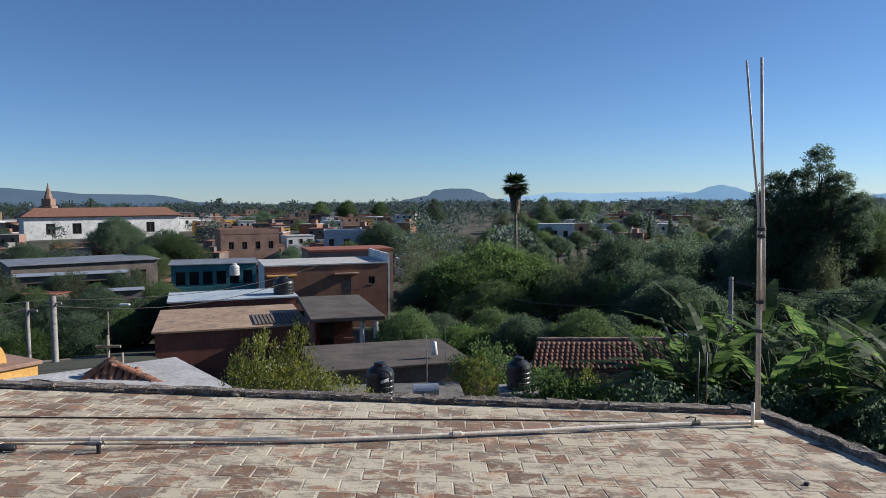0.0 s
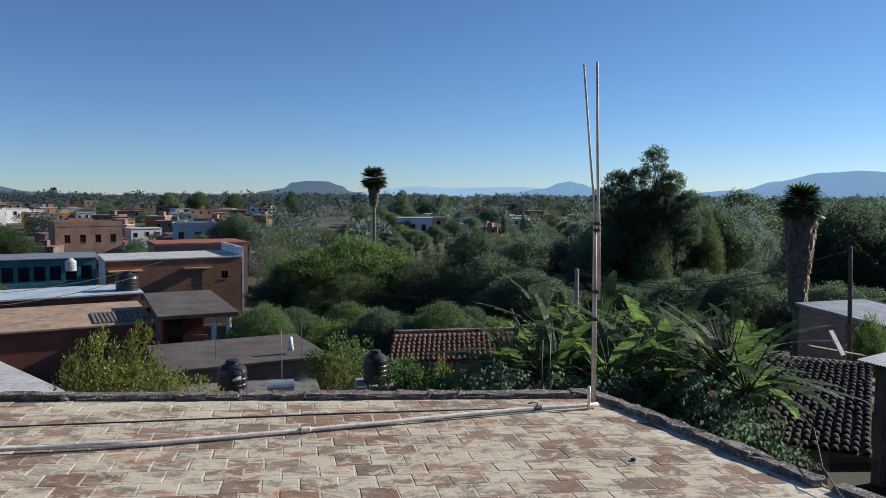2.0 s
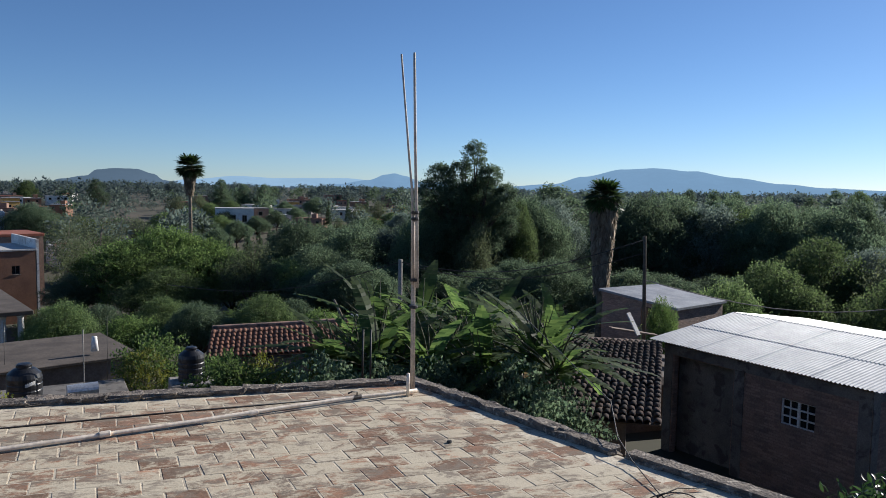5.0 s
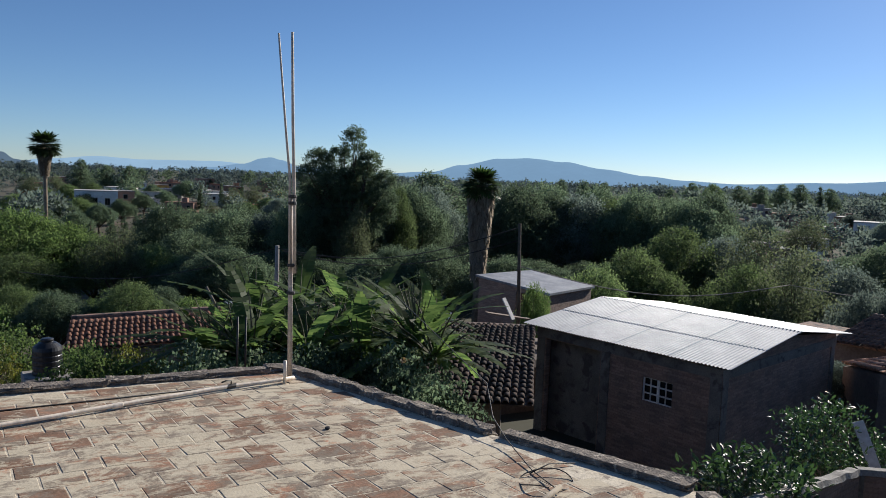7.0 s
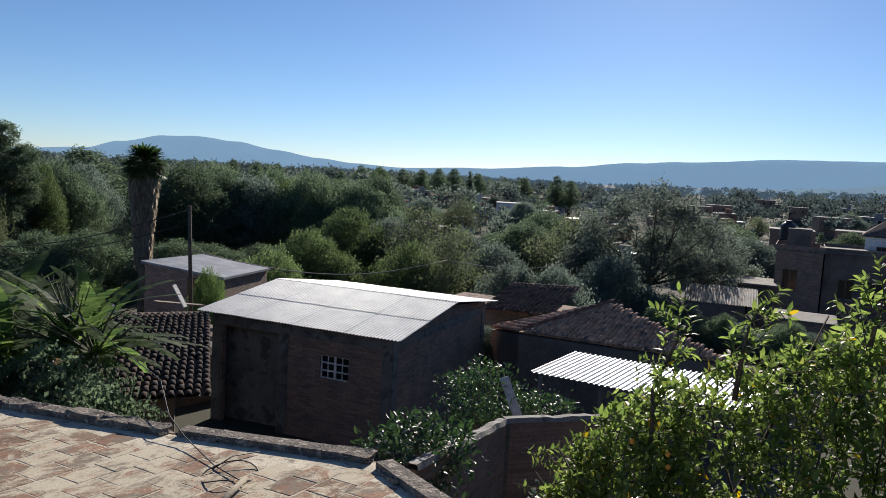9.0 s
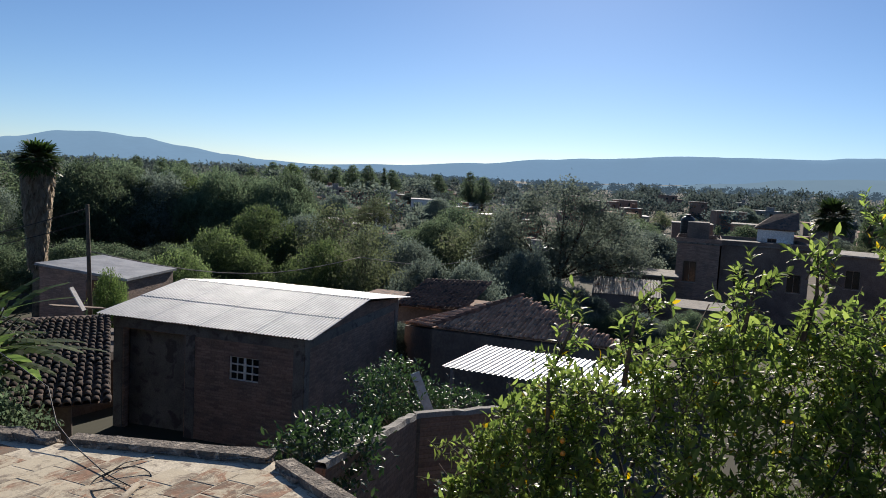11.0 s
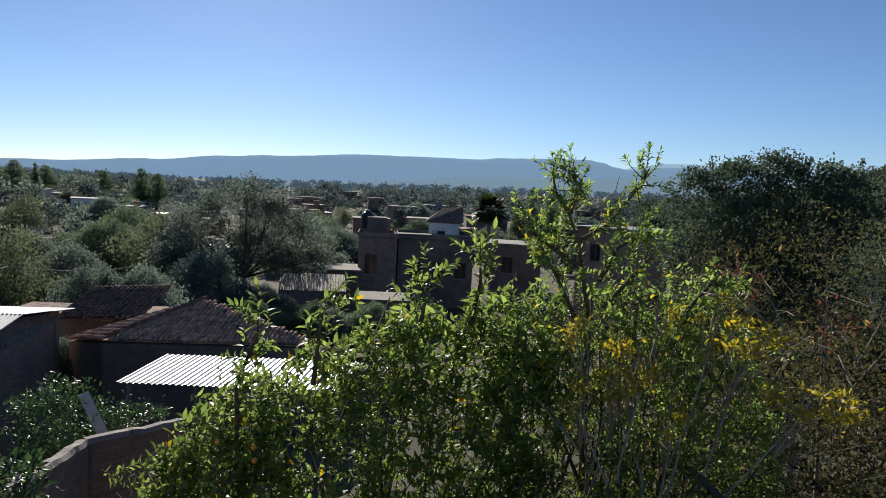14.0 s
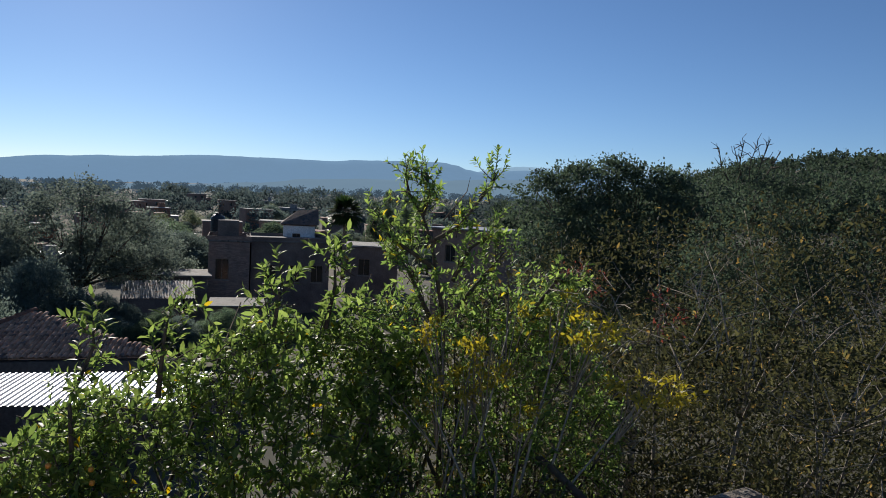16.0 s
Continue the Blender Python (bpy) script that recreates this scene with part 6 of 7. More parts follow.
# palms
def fan_palm(p, height, crown_r, thatch, label, seed, wide=0.9):
    rng = np.random.default_rng(seed)
    t = tagged(new("fan_palm"), label, "palm tree")
    t.location = p
    rod("trunk", [(0, 0, -1), (0.05, 0, height * 0.5), (0, 0.04, height)], [0.36, 0.27, 0.22], M_SKIRT, "", "", 10, t)
    if thatch:
        prof = [(0.3, height - thatch)]
        for k in range(10):
            prof += [(0.34 + (wide - 0.34) * (k / 9) ** 1.2 + 0.06 * (k % 2), height - thatch + thatch * (k + 0.5) / 10.5)]
        part("dead_skirt", lathe(prof + [(0.4, height)], 16), M_SKIRT, t, "grey-brown skirt of dead fronds")
        n = 2600
        z = rng.random(n) * thatch
        a = rng.random(n) * 6.283
        rr = 0.36 + (wide - 0.32) * (z / thatch) ** 1.2
        P = np.stack([np.cos(a) * rr, np.sin(a) * rr, height - thatch + z], 1)
        f = np.stack([np.cos(a) * 0.22, np.sin(a) * 0.22, -np.ones(n)], 1)
        child("hanging_fronds", cloud("fronds", P, f, rnd_dirs(rng, n), 0.4 + 0.5 * rng.random(n), SPRAY_V * np.array([0.45, 1, 1]), SPRAY_F, M_THATCH), t)
    n = 60
    blade_v = [(0, 0, 0), (-0.09, 0.5, 0.03), (0.09, 0.5, 0.03), (-0.03, 1, -0.12), (0.03, 1, -0.12)]
    P, F, U = [], [], []
    for k in range(n):
        az = rng.random() * 6.283
        el = rng.uniform(-0.6, 1.35)
        d = np.array([math.cos(az) * math.cos(el), math.sin(az) * math.cos(el), math.sin(el)])
        hub = np.array([0, 0, height]) + d * crown_r * 0.42
        side = np.cross(d, [0, 0, 1.0])
        side /= np.linalg.norm(side)
        for j in range(13):
            b = (j - 6) * 0.2
            P.append(hub)
            F.append(d * math.cos(b) + side * math.sin(b) - np.array([0, 0, 0.12]))
            U.append(np.array([0, 0, 1.0]) + rng.normal(size=3) * 0.2)
    child("fronds", cloud("fronds", P, F, U, crown_r * (0.5 + 0.22 * rng.random(len(P))), blade_v, [(0, 2, 1), (1, 2, 4), (1, 4, 3)], M_PALM), t)
    stalks = [([Vector((0, 0, height)), Vector(P[k * 13])], [0.03, 0.015], 4) for k in range(n)]
    tagged(child("stalk_bundle", mesh_of("stalk_bundle", *tubes(stalks), M_SKIRT), t), kind="stuff")
    return t


tp = at(5.63, 1.2, 118)
g = -13.2
fan_palm(Vector((tp.x, tp.y, g)), tp.z - g, 2.3, 3.6, "tall fan palm with a skirt of dead fronds", 1)
tp = at(37.15, -0.5, 54)
g = -9.5
fan_palm(Vector((tp.x, tp.y, g)), tp.z - g, 1.55, 6.4, "fan palm with a long grey skirt of dead fronds", 2, 0.86)
for az, el, r in ((-17.0, 0.15, 420), (94.3, -1.5, 82)):
    tp = at(az, el, r)
    g = ground_z(tp.x, tp.y)
    fan_palm(Vector((tp.x, tp.y, g)), tp.z - g, 2.2, 0, "small distant fan palm", int(r))


M_STEM = mat("banana_stem", (0.045, 0.055, 0.022), (0.09, 0.085, 0.04), 6, 0.7, 0.2, 30)


# bananas
def banana_leaf(rng, l, w, droop, torn):
    """A long arched blade on a midrib, torn into strips across."""
    V, F, k = [], [], 22
    for i in range(k):
        u = i / (k - 1)
        y, z = l * (u - 0.12 * droop * u * u), -droop * l * 0.55 * u * u
        ww = w * (math.sin(math.pi * min(1, u * 0.93 + 0.07)) ** 0.6) * 0.5
        for s in (-1, 1):
            if i == k - 1:
                continue
            u2 = (i + (0.9 if rng.random() < torn * 0.6 else 1.0)) / (k - 1)
            y2, z2 = l * (u2 - 0.12 * droop * u2 * u2), -droop * l * 0.55 * u2 * u2
            sag = rng.uniform(0.15, 0.6 if torn > 0.3 else 0.3) * ww
            b = len(V)
            V += [(0, y, z), (0, y2, z2), (s * ww, y2 + 0.1 * ww, z2 - sag + 0.12 * ww), (s * ww, y + 0.12 * ww, z - sag + 0.12 * ww)]
            F.append((b, b + 1, b + 2, b + 3) if s > 0 else (b, b + 3, b + 2, b + 1))
    return V, F


def banana(p, h, seed, label, n=9):
    rng = random.Random(seed)
    t = tagged(new("banana_plant"), label, "banana plant")
    t.location = p
    rod("stem", [(0, 0, -2.5), (0.03, 0, h * 0.5), (0, 0, h)], [0.12, 0.10, 0.06], M_STEM, "", "", 10, t)
    for k in range(n):
        V, F = banana_leaf(rng, rng.uniform(1.4, 2.2), rng.uniform(0.26, 0.40), rng.uniform(0.6, 1.6), rng.choice((0.3, 0.7, 0.8)))
        dry = k == n - 1 and rng.random() < 0.4
        lf = child("leaf", mesh_of("leaf", V, F, M_BANANA_DRY if dry else M_BANANA), t)
        el = rng.uniform(15, 88) if not dry else -40
        lf.matrix_basis = pose(0, 0, h * 0.97, 0, 0, 360 * k / n * 1.62 + rng.uniform(-20, 20)) @ pose(0, 0, 0, el, 0, 0)
        V, F = tube([(0, 0, 0), (0, 0.7, 0.01), (0, 1.3, -0.06)], [0.025, 0.018, 0.006], 5)
        rb = child("midrib", mesh_of("midrib", V, F, M_STEM), lf)
    return t


spots = [(16.6 + 1.12 * k, -11.6 + 0.5 * math.sin(2.3 * k) - (0.9 if k < 3 else 0), 18.5 + 2.2 * math.sin(1.7 * k)) for k in range(2, 17)]
spots += [(17.0 + 1.42 * k, -14.2 + 0.5 * math.sin(1.3 * k), 14.6 + 0.8 * math.sin(2.1 * k)) for k in range(13)]
for k, (az, el, r) in enumerate(spots):
    p = at(az, el, r)
    banana(Vector((p.x, p.y, p.z - 2.2)), 2.2, 50 + k, "banana plant with long torn green leaves")

for k, (az, el, r) in enumerate(((34.0, -13.8, 13.4), (32.6, -13.2, 13.8))):
    p = at(az, el, r)
    banana(Vector((p.x, p.y, p.z - 2.2)), 2.2, 90 + k, "banana plant with long arching green leaves", 10)

# ---- the citrus tree beside the roof ----
def leafy(name, lobes, n, leaf, clump, m, trunk_at, label, seed, category="tree", twig_m=None, shoots=(), trunk_r=0.07, shape=(LEAF_V, LEAF_F)):
    rng = np.random.default_rng(seed)
    t = tagged(new(name), label, category)
    base = Vector(trunk_at)
    parts = []
    for x, y, z, a, b in lobes:
        c = Vector((x, y, z))
        parts.append(([base, base.lerp(c, 0.55) + Vector(rng.normal(size=3)) * 0.12, c], [trunk_r, trunk_r * 0.5, trunk_r * 0.2], 6))
        for _ in range(7):
            e = c + Vector(rnd_dirs(rng, 1, 0.3)[0] * np.array([a, a, b]) * 1.0)
            parts.append(([base.lerp(c, 0.8), c.lerp(e, 0.5) + Vector(rng.normal(size=3)) * 0.06, e], [trunk_r * 0.25, trunk_r * 0.15, trunk_r * 0.04], 5))
    P, out = crown_points(rng, lobes, n, clump, 0.6)
    f = out * 0.5 + rnd_dirs(rng, n) * 0.9 + np.array([0, 0, 0.15])
    U = rnd_dirs(rng, n, 1.1)
    S = leaf * (0.55 + 0.75 * rng.random(n))
    for pts in shoots:
        pts = [Vector(q) for q in pts]
        parts.append((pts, [0.012] * (len(pts) - 1) + [0.004], 5))
        k = 130
        u = rng.random(k) ** 0.8 * (len(pts) - 1)
        i = np.minimum(u.astype(int), len(pts) - 2)
        arr = np.array([tuple(q) for q in pts])
        P = np.concatenate([P, arr[i] + (arr[i + 1] - arr[i]) * (u - i)[:, None] + rng.normal(size=(k, 3)) * 0.045])
        f = np.concatenate([f, rnd_dirs(rng, k, 0.5)])
        U = np.concatenate([U, rnd_dirs(rng, k, 1.0)])
        S = np.concatenate([S, leaf * (0.5 + 0.5 * rng.random(k))])
    child("branch_frame", mesh_of("branch_frame", *tubes(parts), twig_m or M_PALEBARK, True), t)
    child("foliage", cloud("foliage", P, f, U, S, *shape, m), t)
    return t


def lobe(az, el, r, a, b):
    p = at(az, el, r)
    return (p.x, p.y, p.z, a, b)


def sprigs(rng, tips, dirs, length, leaves, leaf):
    """Leafy shoots: thin twigs ending at tips, leaves set spirally along their outer part."""
    m = len(tips)
    dirs = dirs / np.linalg.norm(dirs, axis=1, keepdims=True)
    L = length * (0.6 + 0.8 * rng.random(m))
    bend = rng.normal(size=(m, 3)) * 0.12
    twigs = [([Vector(t - d * l), Vector(t - d * l * 0.5 + b * l), Vector(t)], [0.0045, 0.003, 0.0012], 4) for t, d, l, b in zip(tips, dirs, L, bend)]
    u = (np.arange(leaves) + 0.5) / leaves
    u = np.tile(u ** 0.8 * 0.95, (m, 1)) + rng.normal(size=(m, leaves)) * 0.03
    P = tips[:, None] - dirs[:, None] * (L[:, None] * (1 - u))[..., None] + bend[:, None] * (L[:, None] * np.sin(np.pi * u))[..., None]
    side = np.cross(dirs, np.array([0.3, 0.2, 1.0]) + rng.normal(size=(m, 3)) * 0.3)
    side /= np.linalg.norm(side, axis=1, keepdims=True)
    other = np.cross(dirs, side)
    a = np.arange(leaves)[None] * 2.4 + rng.random((m, 1)) * 6.28 + rng.normal(size=(m, leaves)) * 0.3
    out = side[:, None] * np.cos(a)[..., None] + other[:, None] * np.sin(a)[..., None]
    f = dirs[:, None] * (0.35 + 0.9 * u[..., None] ** 3) + out * 0.8 + rng.normal(size=(m, leaves, 3)) * 0.2
    U = dirs[:, None] * 0.9 + np.array([0, 0, 0.5]) + rng.normal(size=(m, leaves, 3)) * 0.25
    S = leaf * (0.55 + 0.65 * rng.random((m, leaves)))
    return twigs, P.reshape(-1, 3), f.reshape(-1, 3), U.reshape(-1, 3), S.reshape(-1)


def along(contour, az):
    for (a0, e0), (a1, e1) in zip(contour, contour[1:]):
        if a0 <= az <= a1:
            return e0 + (e1 - e0) * (az - a0) / (a1 - a0)
    return contour[0][1] if az < contour[0][0] else contour[-1][1]


def sprig_tree(name, contour, base, n, length, leaves, leaf, m, label, seed, depth=(4.4, 5.7), floor=-34.0, limbs=(), per_limb=10, category="tree", over=1.0, twig_m=None):
    """A thin shell of leafy shoots shaped for the camera's view, under a skyline given by bearing and elevation, on
    limbs from one base.
    """
    rng = np.random.default_rng(seed)
    t = tagged(new(name), label, category)
    base = Vector(base)
    a0, a1 = contour[0][0], contour[-1][0]
    tips, dirs, wood = [], [], []
    for k in range(n):
        az = rng.uniform(a0, a1)
        top = along(contour, az) + over * rng.normal() * 0.7
        v = 0.86 * rng.random() ** 1.35
        el = top + (floor - top) * v
        r = depth[0] + (depth[1] - depth[0]) * max(0, (el - floor) / (top - floor)) + rng.normal() * 0.14
        tips.append(tuple(at(az, el, r)))
        d = rng.normal(size=3) * 0.55
        d[2] += 0.75
        d -= 0.35 * np.array([math.sin(radians(az)), math.cos(radians(az)), 0]) * rng.random()
        dirs.append(d)
    for pts in limbs:
        pts = [Vector(q) for q in pts]
        wood.append((pts, [0.02] + [0.012] * (len(pts) - 2) + [0.004], 6))
        for k in range(per_limb):
            u = (0.12 + 0.88 * (k + rng.random()) / per_limb) * (len(pts) - 1)
            i = min(int(u), len(pts) - 2)
            ax = (pts[i + 1] - pts[i]).normalized()
            d = np.array(ax) * 0.6 + rng.normal(size=3) * 0.55
            d[2] += 0.2
            q = pts[i].lerp(pts[i + 1], u - i)
            tips.append(tuple(np.array(q) + d / np.linalg.norm(d) * length * 0.8))
            dirs.append(d)
    tips, dirs = np.array(tips), np.array(dirs)
    twigs, P, f, U, S = sprigs(rng, tips, dirs, length, leaves, leaf)
    for k in range(0, n, 24):
        e = Vector(tips[k] - dirs[k] * length * 0.7)
        mid = base.lerp(e, 0.55) + Vector(rng.normal(size=3)) * 0.15
        wood.append(([base, mid, e], [0.03, 0.018, 0.005], 5))
    child("branch_frame", mesh_of("branch_frame", *tubes(wood + twigs), twig_m or M_PALEBARK, True), t)
    child("foliage", cloud("foliage", P, f, U, S, LEAF_V, LEAF_F, m), t)
    return t


CITRUS_TOP = ((68.5, -24), (69.5, -22.6), (72.3, -18.4), (74.7, -15.6), (78.1, -14.1), (81.5, -12.4), (84.9, -10.8), (87.9, -9.8), (90.9, -8.8), (94.7, -7.6), (97, -8.0), (101, -11.5))
shoots = [[at(76.5, -20, 5.4), at(76.2, -15, 5.4), at(77.7, -11.2, 5.4), at(77.6, -10.2, 5.4)], [at(82, -15, 5.4), at(82.3, -11, 5.4), at(82.7, -8.2, 5.4)], [at(94, -10, 5.4), at(94.6, -6.7, 5.4), at(94.4, -3.8, 5.4)], [at(90, -11, 5.4), at(90.4, -8, 5.4), at(90.6, -6.6, 5.4)]]
sprig_tree("citrus_tree", CITRUS_TOP, at(86, -38, 5.0), 1000, 0.34, 17, 0.088, M_LEAF_LEMON, "bright green citrus tree with some yellow leaves", 61, (4.4, 5.7), -33, shoots, 9, twig_m=M_BARK)
BUSH_TOP = ((94.5, -11), (96.9, -8.6), (99.3, -7.4), (103, -6.6), (106, -6.4), (109, -6.8), (112, -6.2), (114.5, -9.5), (117, -15))
limbs = [[at(103.0, -9, 5.7), at(101.8, -3.1, 5.7), at(101.0, -1.1, 5.7), at(99.9, 0.5, 5.7), at(99.5, 2.1, 5.7)], [at(101.8, -3.1, 5.7), at(103.9, -1.7, 5.7), at(106.0, 1.3, 5.7), at(106.6, 2.6, 5.7)], [at(102, -5, 5.7), at(98.7, -3.0, 5.7), at(97.6, -1.0, 5.7)], [at(103.5, -6, 5.7), at(104.8, -3.4, 5.7), at(106.8, -2.0, 5.7)], [at(104, -8, 5.7), at(106.4, -4.9, 5.7), at(107.4, -3.6, 5.7)], [at(102, -9, 5.7), at(100.1, -5.4, 5.7), at(99.2, -4.2, 5.7)], [at(109, -9, 5.7), at(111.6, -5.4, 5.7), at(112.6, -5.2, 5.7)], [at(101.0, -1.1, 5.7), at(101.6, 1.0, 5.7), at(100.7, 2.2, 5.7)]]
sprig_tree("small_leaved_bush", BUSH_TOP, at(105, -36, 5.2), 1150, 0.27, 20, 0.058, M_LEAF_FINE, "airy green bush of small leaves with yellow sprigs", 69, (4.5, 5.9), -34, limbs, 17, "bush", 1.3, M_BARK)
dead = [([at(100.5, 1.4, 5.7), at(100.2, 2.0, 5.7), at(101.0, 3.1, 5.7)], [0.006, 0.004, 0.002], 4), ([at(102.6, -1.4, 5.7), at(104.3, 0.9, 5.7), at(104.5, 2.0, 5.7)], [0.006, 0.004, 0.002], 4)]
tagged(new("dead_twig", mesh_of("dead_twig", *tubes(dead), M_BARK)), "bare dark twigs standing out of the bush", "twig")
# Added dark leaves keep sunlit ground from showing through the citrus.
shade = [lobe(74 + 4.6 * k, -27 - 3.5 * (k % 2), 6.6 + 0.4 * (k % 3), 0.75, 0.4) for k in range(8)]
leafy("undergrowth_bush", shade, 9000, 0.11, 0.14, M_LEAF_GLOSS, at(88, -40, 6.4), "added dark leaves backing the gaps in the citrus tree", 83, "bush", trunk_r=0.03, twig_m=M_BARK, shape=(SPRAY_V, SPRAY_F))
fruit = lathe([(0.004, -0.02), (0.014, -0.015), (0.02, 0), (0.014, 0.015), (0.004, 0.02)], 10)
M_FRUIT = mat("orange_fruit", (0.55, 0.2, 0.02), (0.65, 0.28, 0.03), 20, 0.4, 0.1, 80)
f0 = tagged(part("orange_fruit", fruit, M_FRUIT, None, smooth=True), "ripe orange fruit hanging in the citrus tree", "fruit", "fruit in the citrus tree")
f0.location = at(77.7, -19.5, 5.2)
for az, el, r in ((77.8, -20.4, 5.15), (75.0, -19.0, 5.2), (90.4, -21.0, 5.0)):
    copy_thing(f0, Matrix.Translation(at(az, el, r)))

# yellowing and dry thickets on the right
dry = [lobe(107, -14, 7.0, 1.1, 1.0), lobe(113, -10, 8.0, 1.2, 1.1), lobe(119, -9, 8.0, 1.4, 1.2), lobe(126, -9, 7.6, 1.4, 1.3), lobe(133, -9, 7.4, 1.5, 1.3), lobe(112, -18, 6.8, 1.2, 1.0), lobe(119, -19, 6.6, 1.3, 1.1), lobe(126, -19, 6.4, 1.3, 1.1), lobe(133, -19, 6.4, 1.4, 1.1), lobe(139, -11, 7.0, 1.5, 1.4), lobe(122, -26, 6.0, 1.2, 0.9), lobe(130, -26, 6.0, 1.2, 0.9), lobe(112, -29, 5.4, 1.0, 0.6), lobe(120, -32, 5.2, 1.0, 0.6), lobe(108, -25, 5.8, 0.8, 0.6), lobe(128, -33, 5.2, 1.0, 0.6), lobe(116, -36, 4.6, 0.9, 0.45), lobe(124, -38, 4.6, 0.9, 0.45), lobe(110, -35, 4.8, 0.7, 0.4)]
leafy("dry_thicket", dry, 44000, 0.052, 0.11, M_LEAF_DRY, at(122, -35, 6.6), "brownish thicket of fine dry leaves and twigs", 62, "bush", trunk_r=0.05)
golden = [lobe(106.5, -11.9, 5.2, 0.16, 0.17), lobe(114.5, -9.2, 5.3, 0.24, 0.11), lobe(109.8, -15.7, 5.0, 0.10, 0.11), lobe(118.9, -12.9, 5.2, 0.25, 0.05), lobe(102.5, -9.8, 5.3, 0.09, 0.11), lobe(105.5, -11.5, 5.2, 0.10, 0.09), lobe(104.9, -13.6, 5.2, 0.15, 0.09), lobe(102.1, -14.8, 5.0, 0.12, 0.11), lobe(112.3, -7.6, 5.5, 0.12, 0.09), lobe(108.3, -8.4, 5.3, 0.09, 0.08)]
leafy("yellowing_bush", golden, 1700, 0.05, 0.035, M_LEAF_GOLD, at(107, -32, 5.0), "yellow-leaved sprigs in the thicket", 63, "bush", trunk_r=0.02)
under = [lobe(108 + 3.2 * k, -21 - 5.5 * (k % 3), 6.0 - 0.45 * (k % 3), 0.75, 0.55) for k in range(11)] + [lobe(104 + 4.5 * k, -25 - 3 * (k % 2), 4.9, 0.6, 0.4) for k in range(8)]
leafy("dry_undergrowth", under, 22000, 0.055, 0.08, M_LEAF_DRY, at(122, -38, 5.6), "dense dry undergrowth of small olive leaves", 70, "bush", trunk_r=0.03, twig_m=M_BARK)
scrub = [lobe(103 + 3.4 * k, -15.5 - 2.5 * (k % 2), 10.0 + 0.8 * (k % 3), 1.5, 0.9) for k in range(12)]
leafy("scrub_thicket", scrub, 20000, 0.10, 0.14, M_LEAF_DRY, at(120, -22, 10.5), "low olive-brown scrub on the slope behind the thicket", 71, "bush", trunk_r=0.05, twig_m=M_BARK)
M_RED = leaf_mat("red_leaf", (0.09, 0.028, 0.022), (0.16, 0.052, 0.036), 0.35)
leafy("red_leaved_shrub", [lobe(112.8, -5.6, 9.5, 0.35, 0.2), lobe(119.5, -7.2, 7.2, 0.16, 0.16), lobe(110.5, -9.0, 7.0, 0.2, 0.1)], 420, 0.05, 0.07, M_RED, at(114, -20, 8.0), "sparse dull red leaves among dry twigs", 64, "bush", trunk_r=0.015)
rng = np.random.default_rng(77)
bare = []
for k in range(260):
    p = np.array(at(rng.uniform(106, 138), rng.uniform(-26, -5), rng.uniform(5.4, 6.6)))
    d = rng.normal(size=3) * np.array([0.6, 0.6, 0.5]) + np.array([0, 0, 0.45])
    l = rng.uniform(0.2, 0.55)
    bare.append(([Vector(p), Vector(p + d * l * 0.5 + rng.normal(size=3) * 0.04), Vector(p + d * l)], [0.004, 0.003, 0.0012], 4))
tagged(new("bare_twigs", mesh_of("bare_twigs", *tubes(bare), M_PALEBARK)), "tangle of pale bare twigs through the dry thicket", "twigs", kind="stuff")
rod("fallen_limb", [at(107.5, -16.5, 5.6), at(112.0, -19.2, 5.2), at(118, -23.5, 4.8)], [0.016, 0.025, 0.035], M_BARK, "dark fallen limb slanting through the thicket", "branch", 8)
limbs = [([at(117.5, -23, 7.0), at(117.8, -16, 7.2), at(116.8, -12.5, 7.3)], [0.05, 0.04, 0.015], 6), ([at(117.8, -17, 7.1), at(114.5, -15.5, 7.0), at(113.4, -14.4, 7.0)], [0.03, 0.02, 0.008], 6), ([at(122, -16, 6.6), at(121, -11.5, 6.7), at(120, -9.5, 6.8)], [0.02, 0.015, 0.006], 5)]
tagged(new("bare_sapling", mesh_of("bare_sapling", *tubes(limbs), M_PALEBARK, True)), "bare pale sapling in the thicket", "sapling")
# big bush and trees on the hillside
hedge = [lobe(112.4, 0.6, 27, 1.3, 0.9), lobe(114.6, 1.4, 27, 1.2, 0.9), lobe(110.0, -0.2, 27, 1.2, 0.8), lobe(117.0, 0.9, 27, 1.2, 0.9), lobe(119.2, 0.3, 26.5, 1.1, 0.8), lobe(121.2, -0.6, 26, 1.2, 0.9), lobe(113.6, -2.2, 26, 1.7, 1.1), lobe(117.6, -2.2, 26, 1.7, 1.1), lobe(110.6, -3.0, 25.5, 1.4, 0.9), lobe(121.0, -3.6, 25, 1.5, 0.9), lobe(112, -5.6, 25, 1.8, 1.0), lobe(116, -5.8, 25, 1.8, 1.0), lobe(120, -6.0, 24.5, 1.8, 1.0)]
hedge = [(x, y, z + (0.35 if k < 6 else 0), a, b) for k, (x, y, z, a, b) in enumerate(hedge)]
sprigs_up = [[at(a, 1.6, 27), at(a + 0.3, 2.7, 27), at(a + 0.7 * q, h, 27)] for a, q, h in ((109.2, -1, 2.4), (111.0, 1, 3.1), (112.1, -1, 3.0), (113.8, 1, 3.7), (114.9, -1, 4.0), (116.4, 1, 3.5), (118.8, 1, 2.9), (119.6, 1, 3.6))]
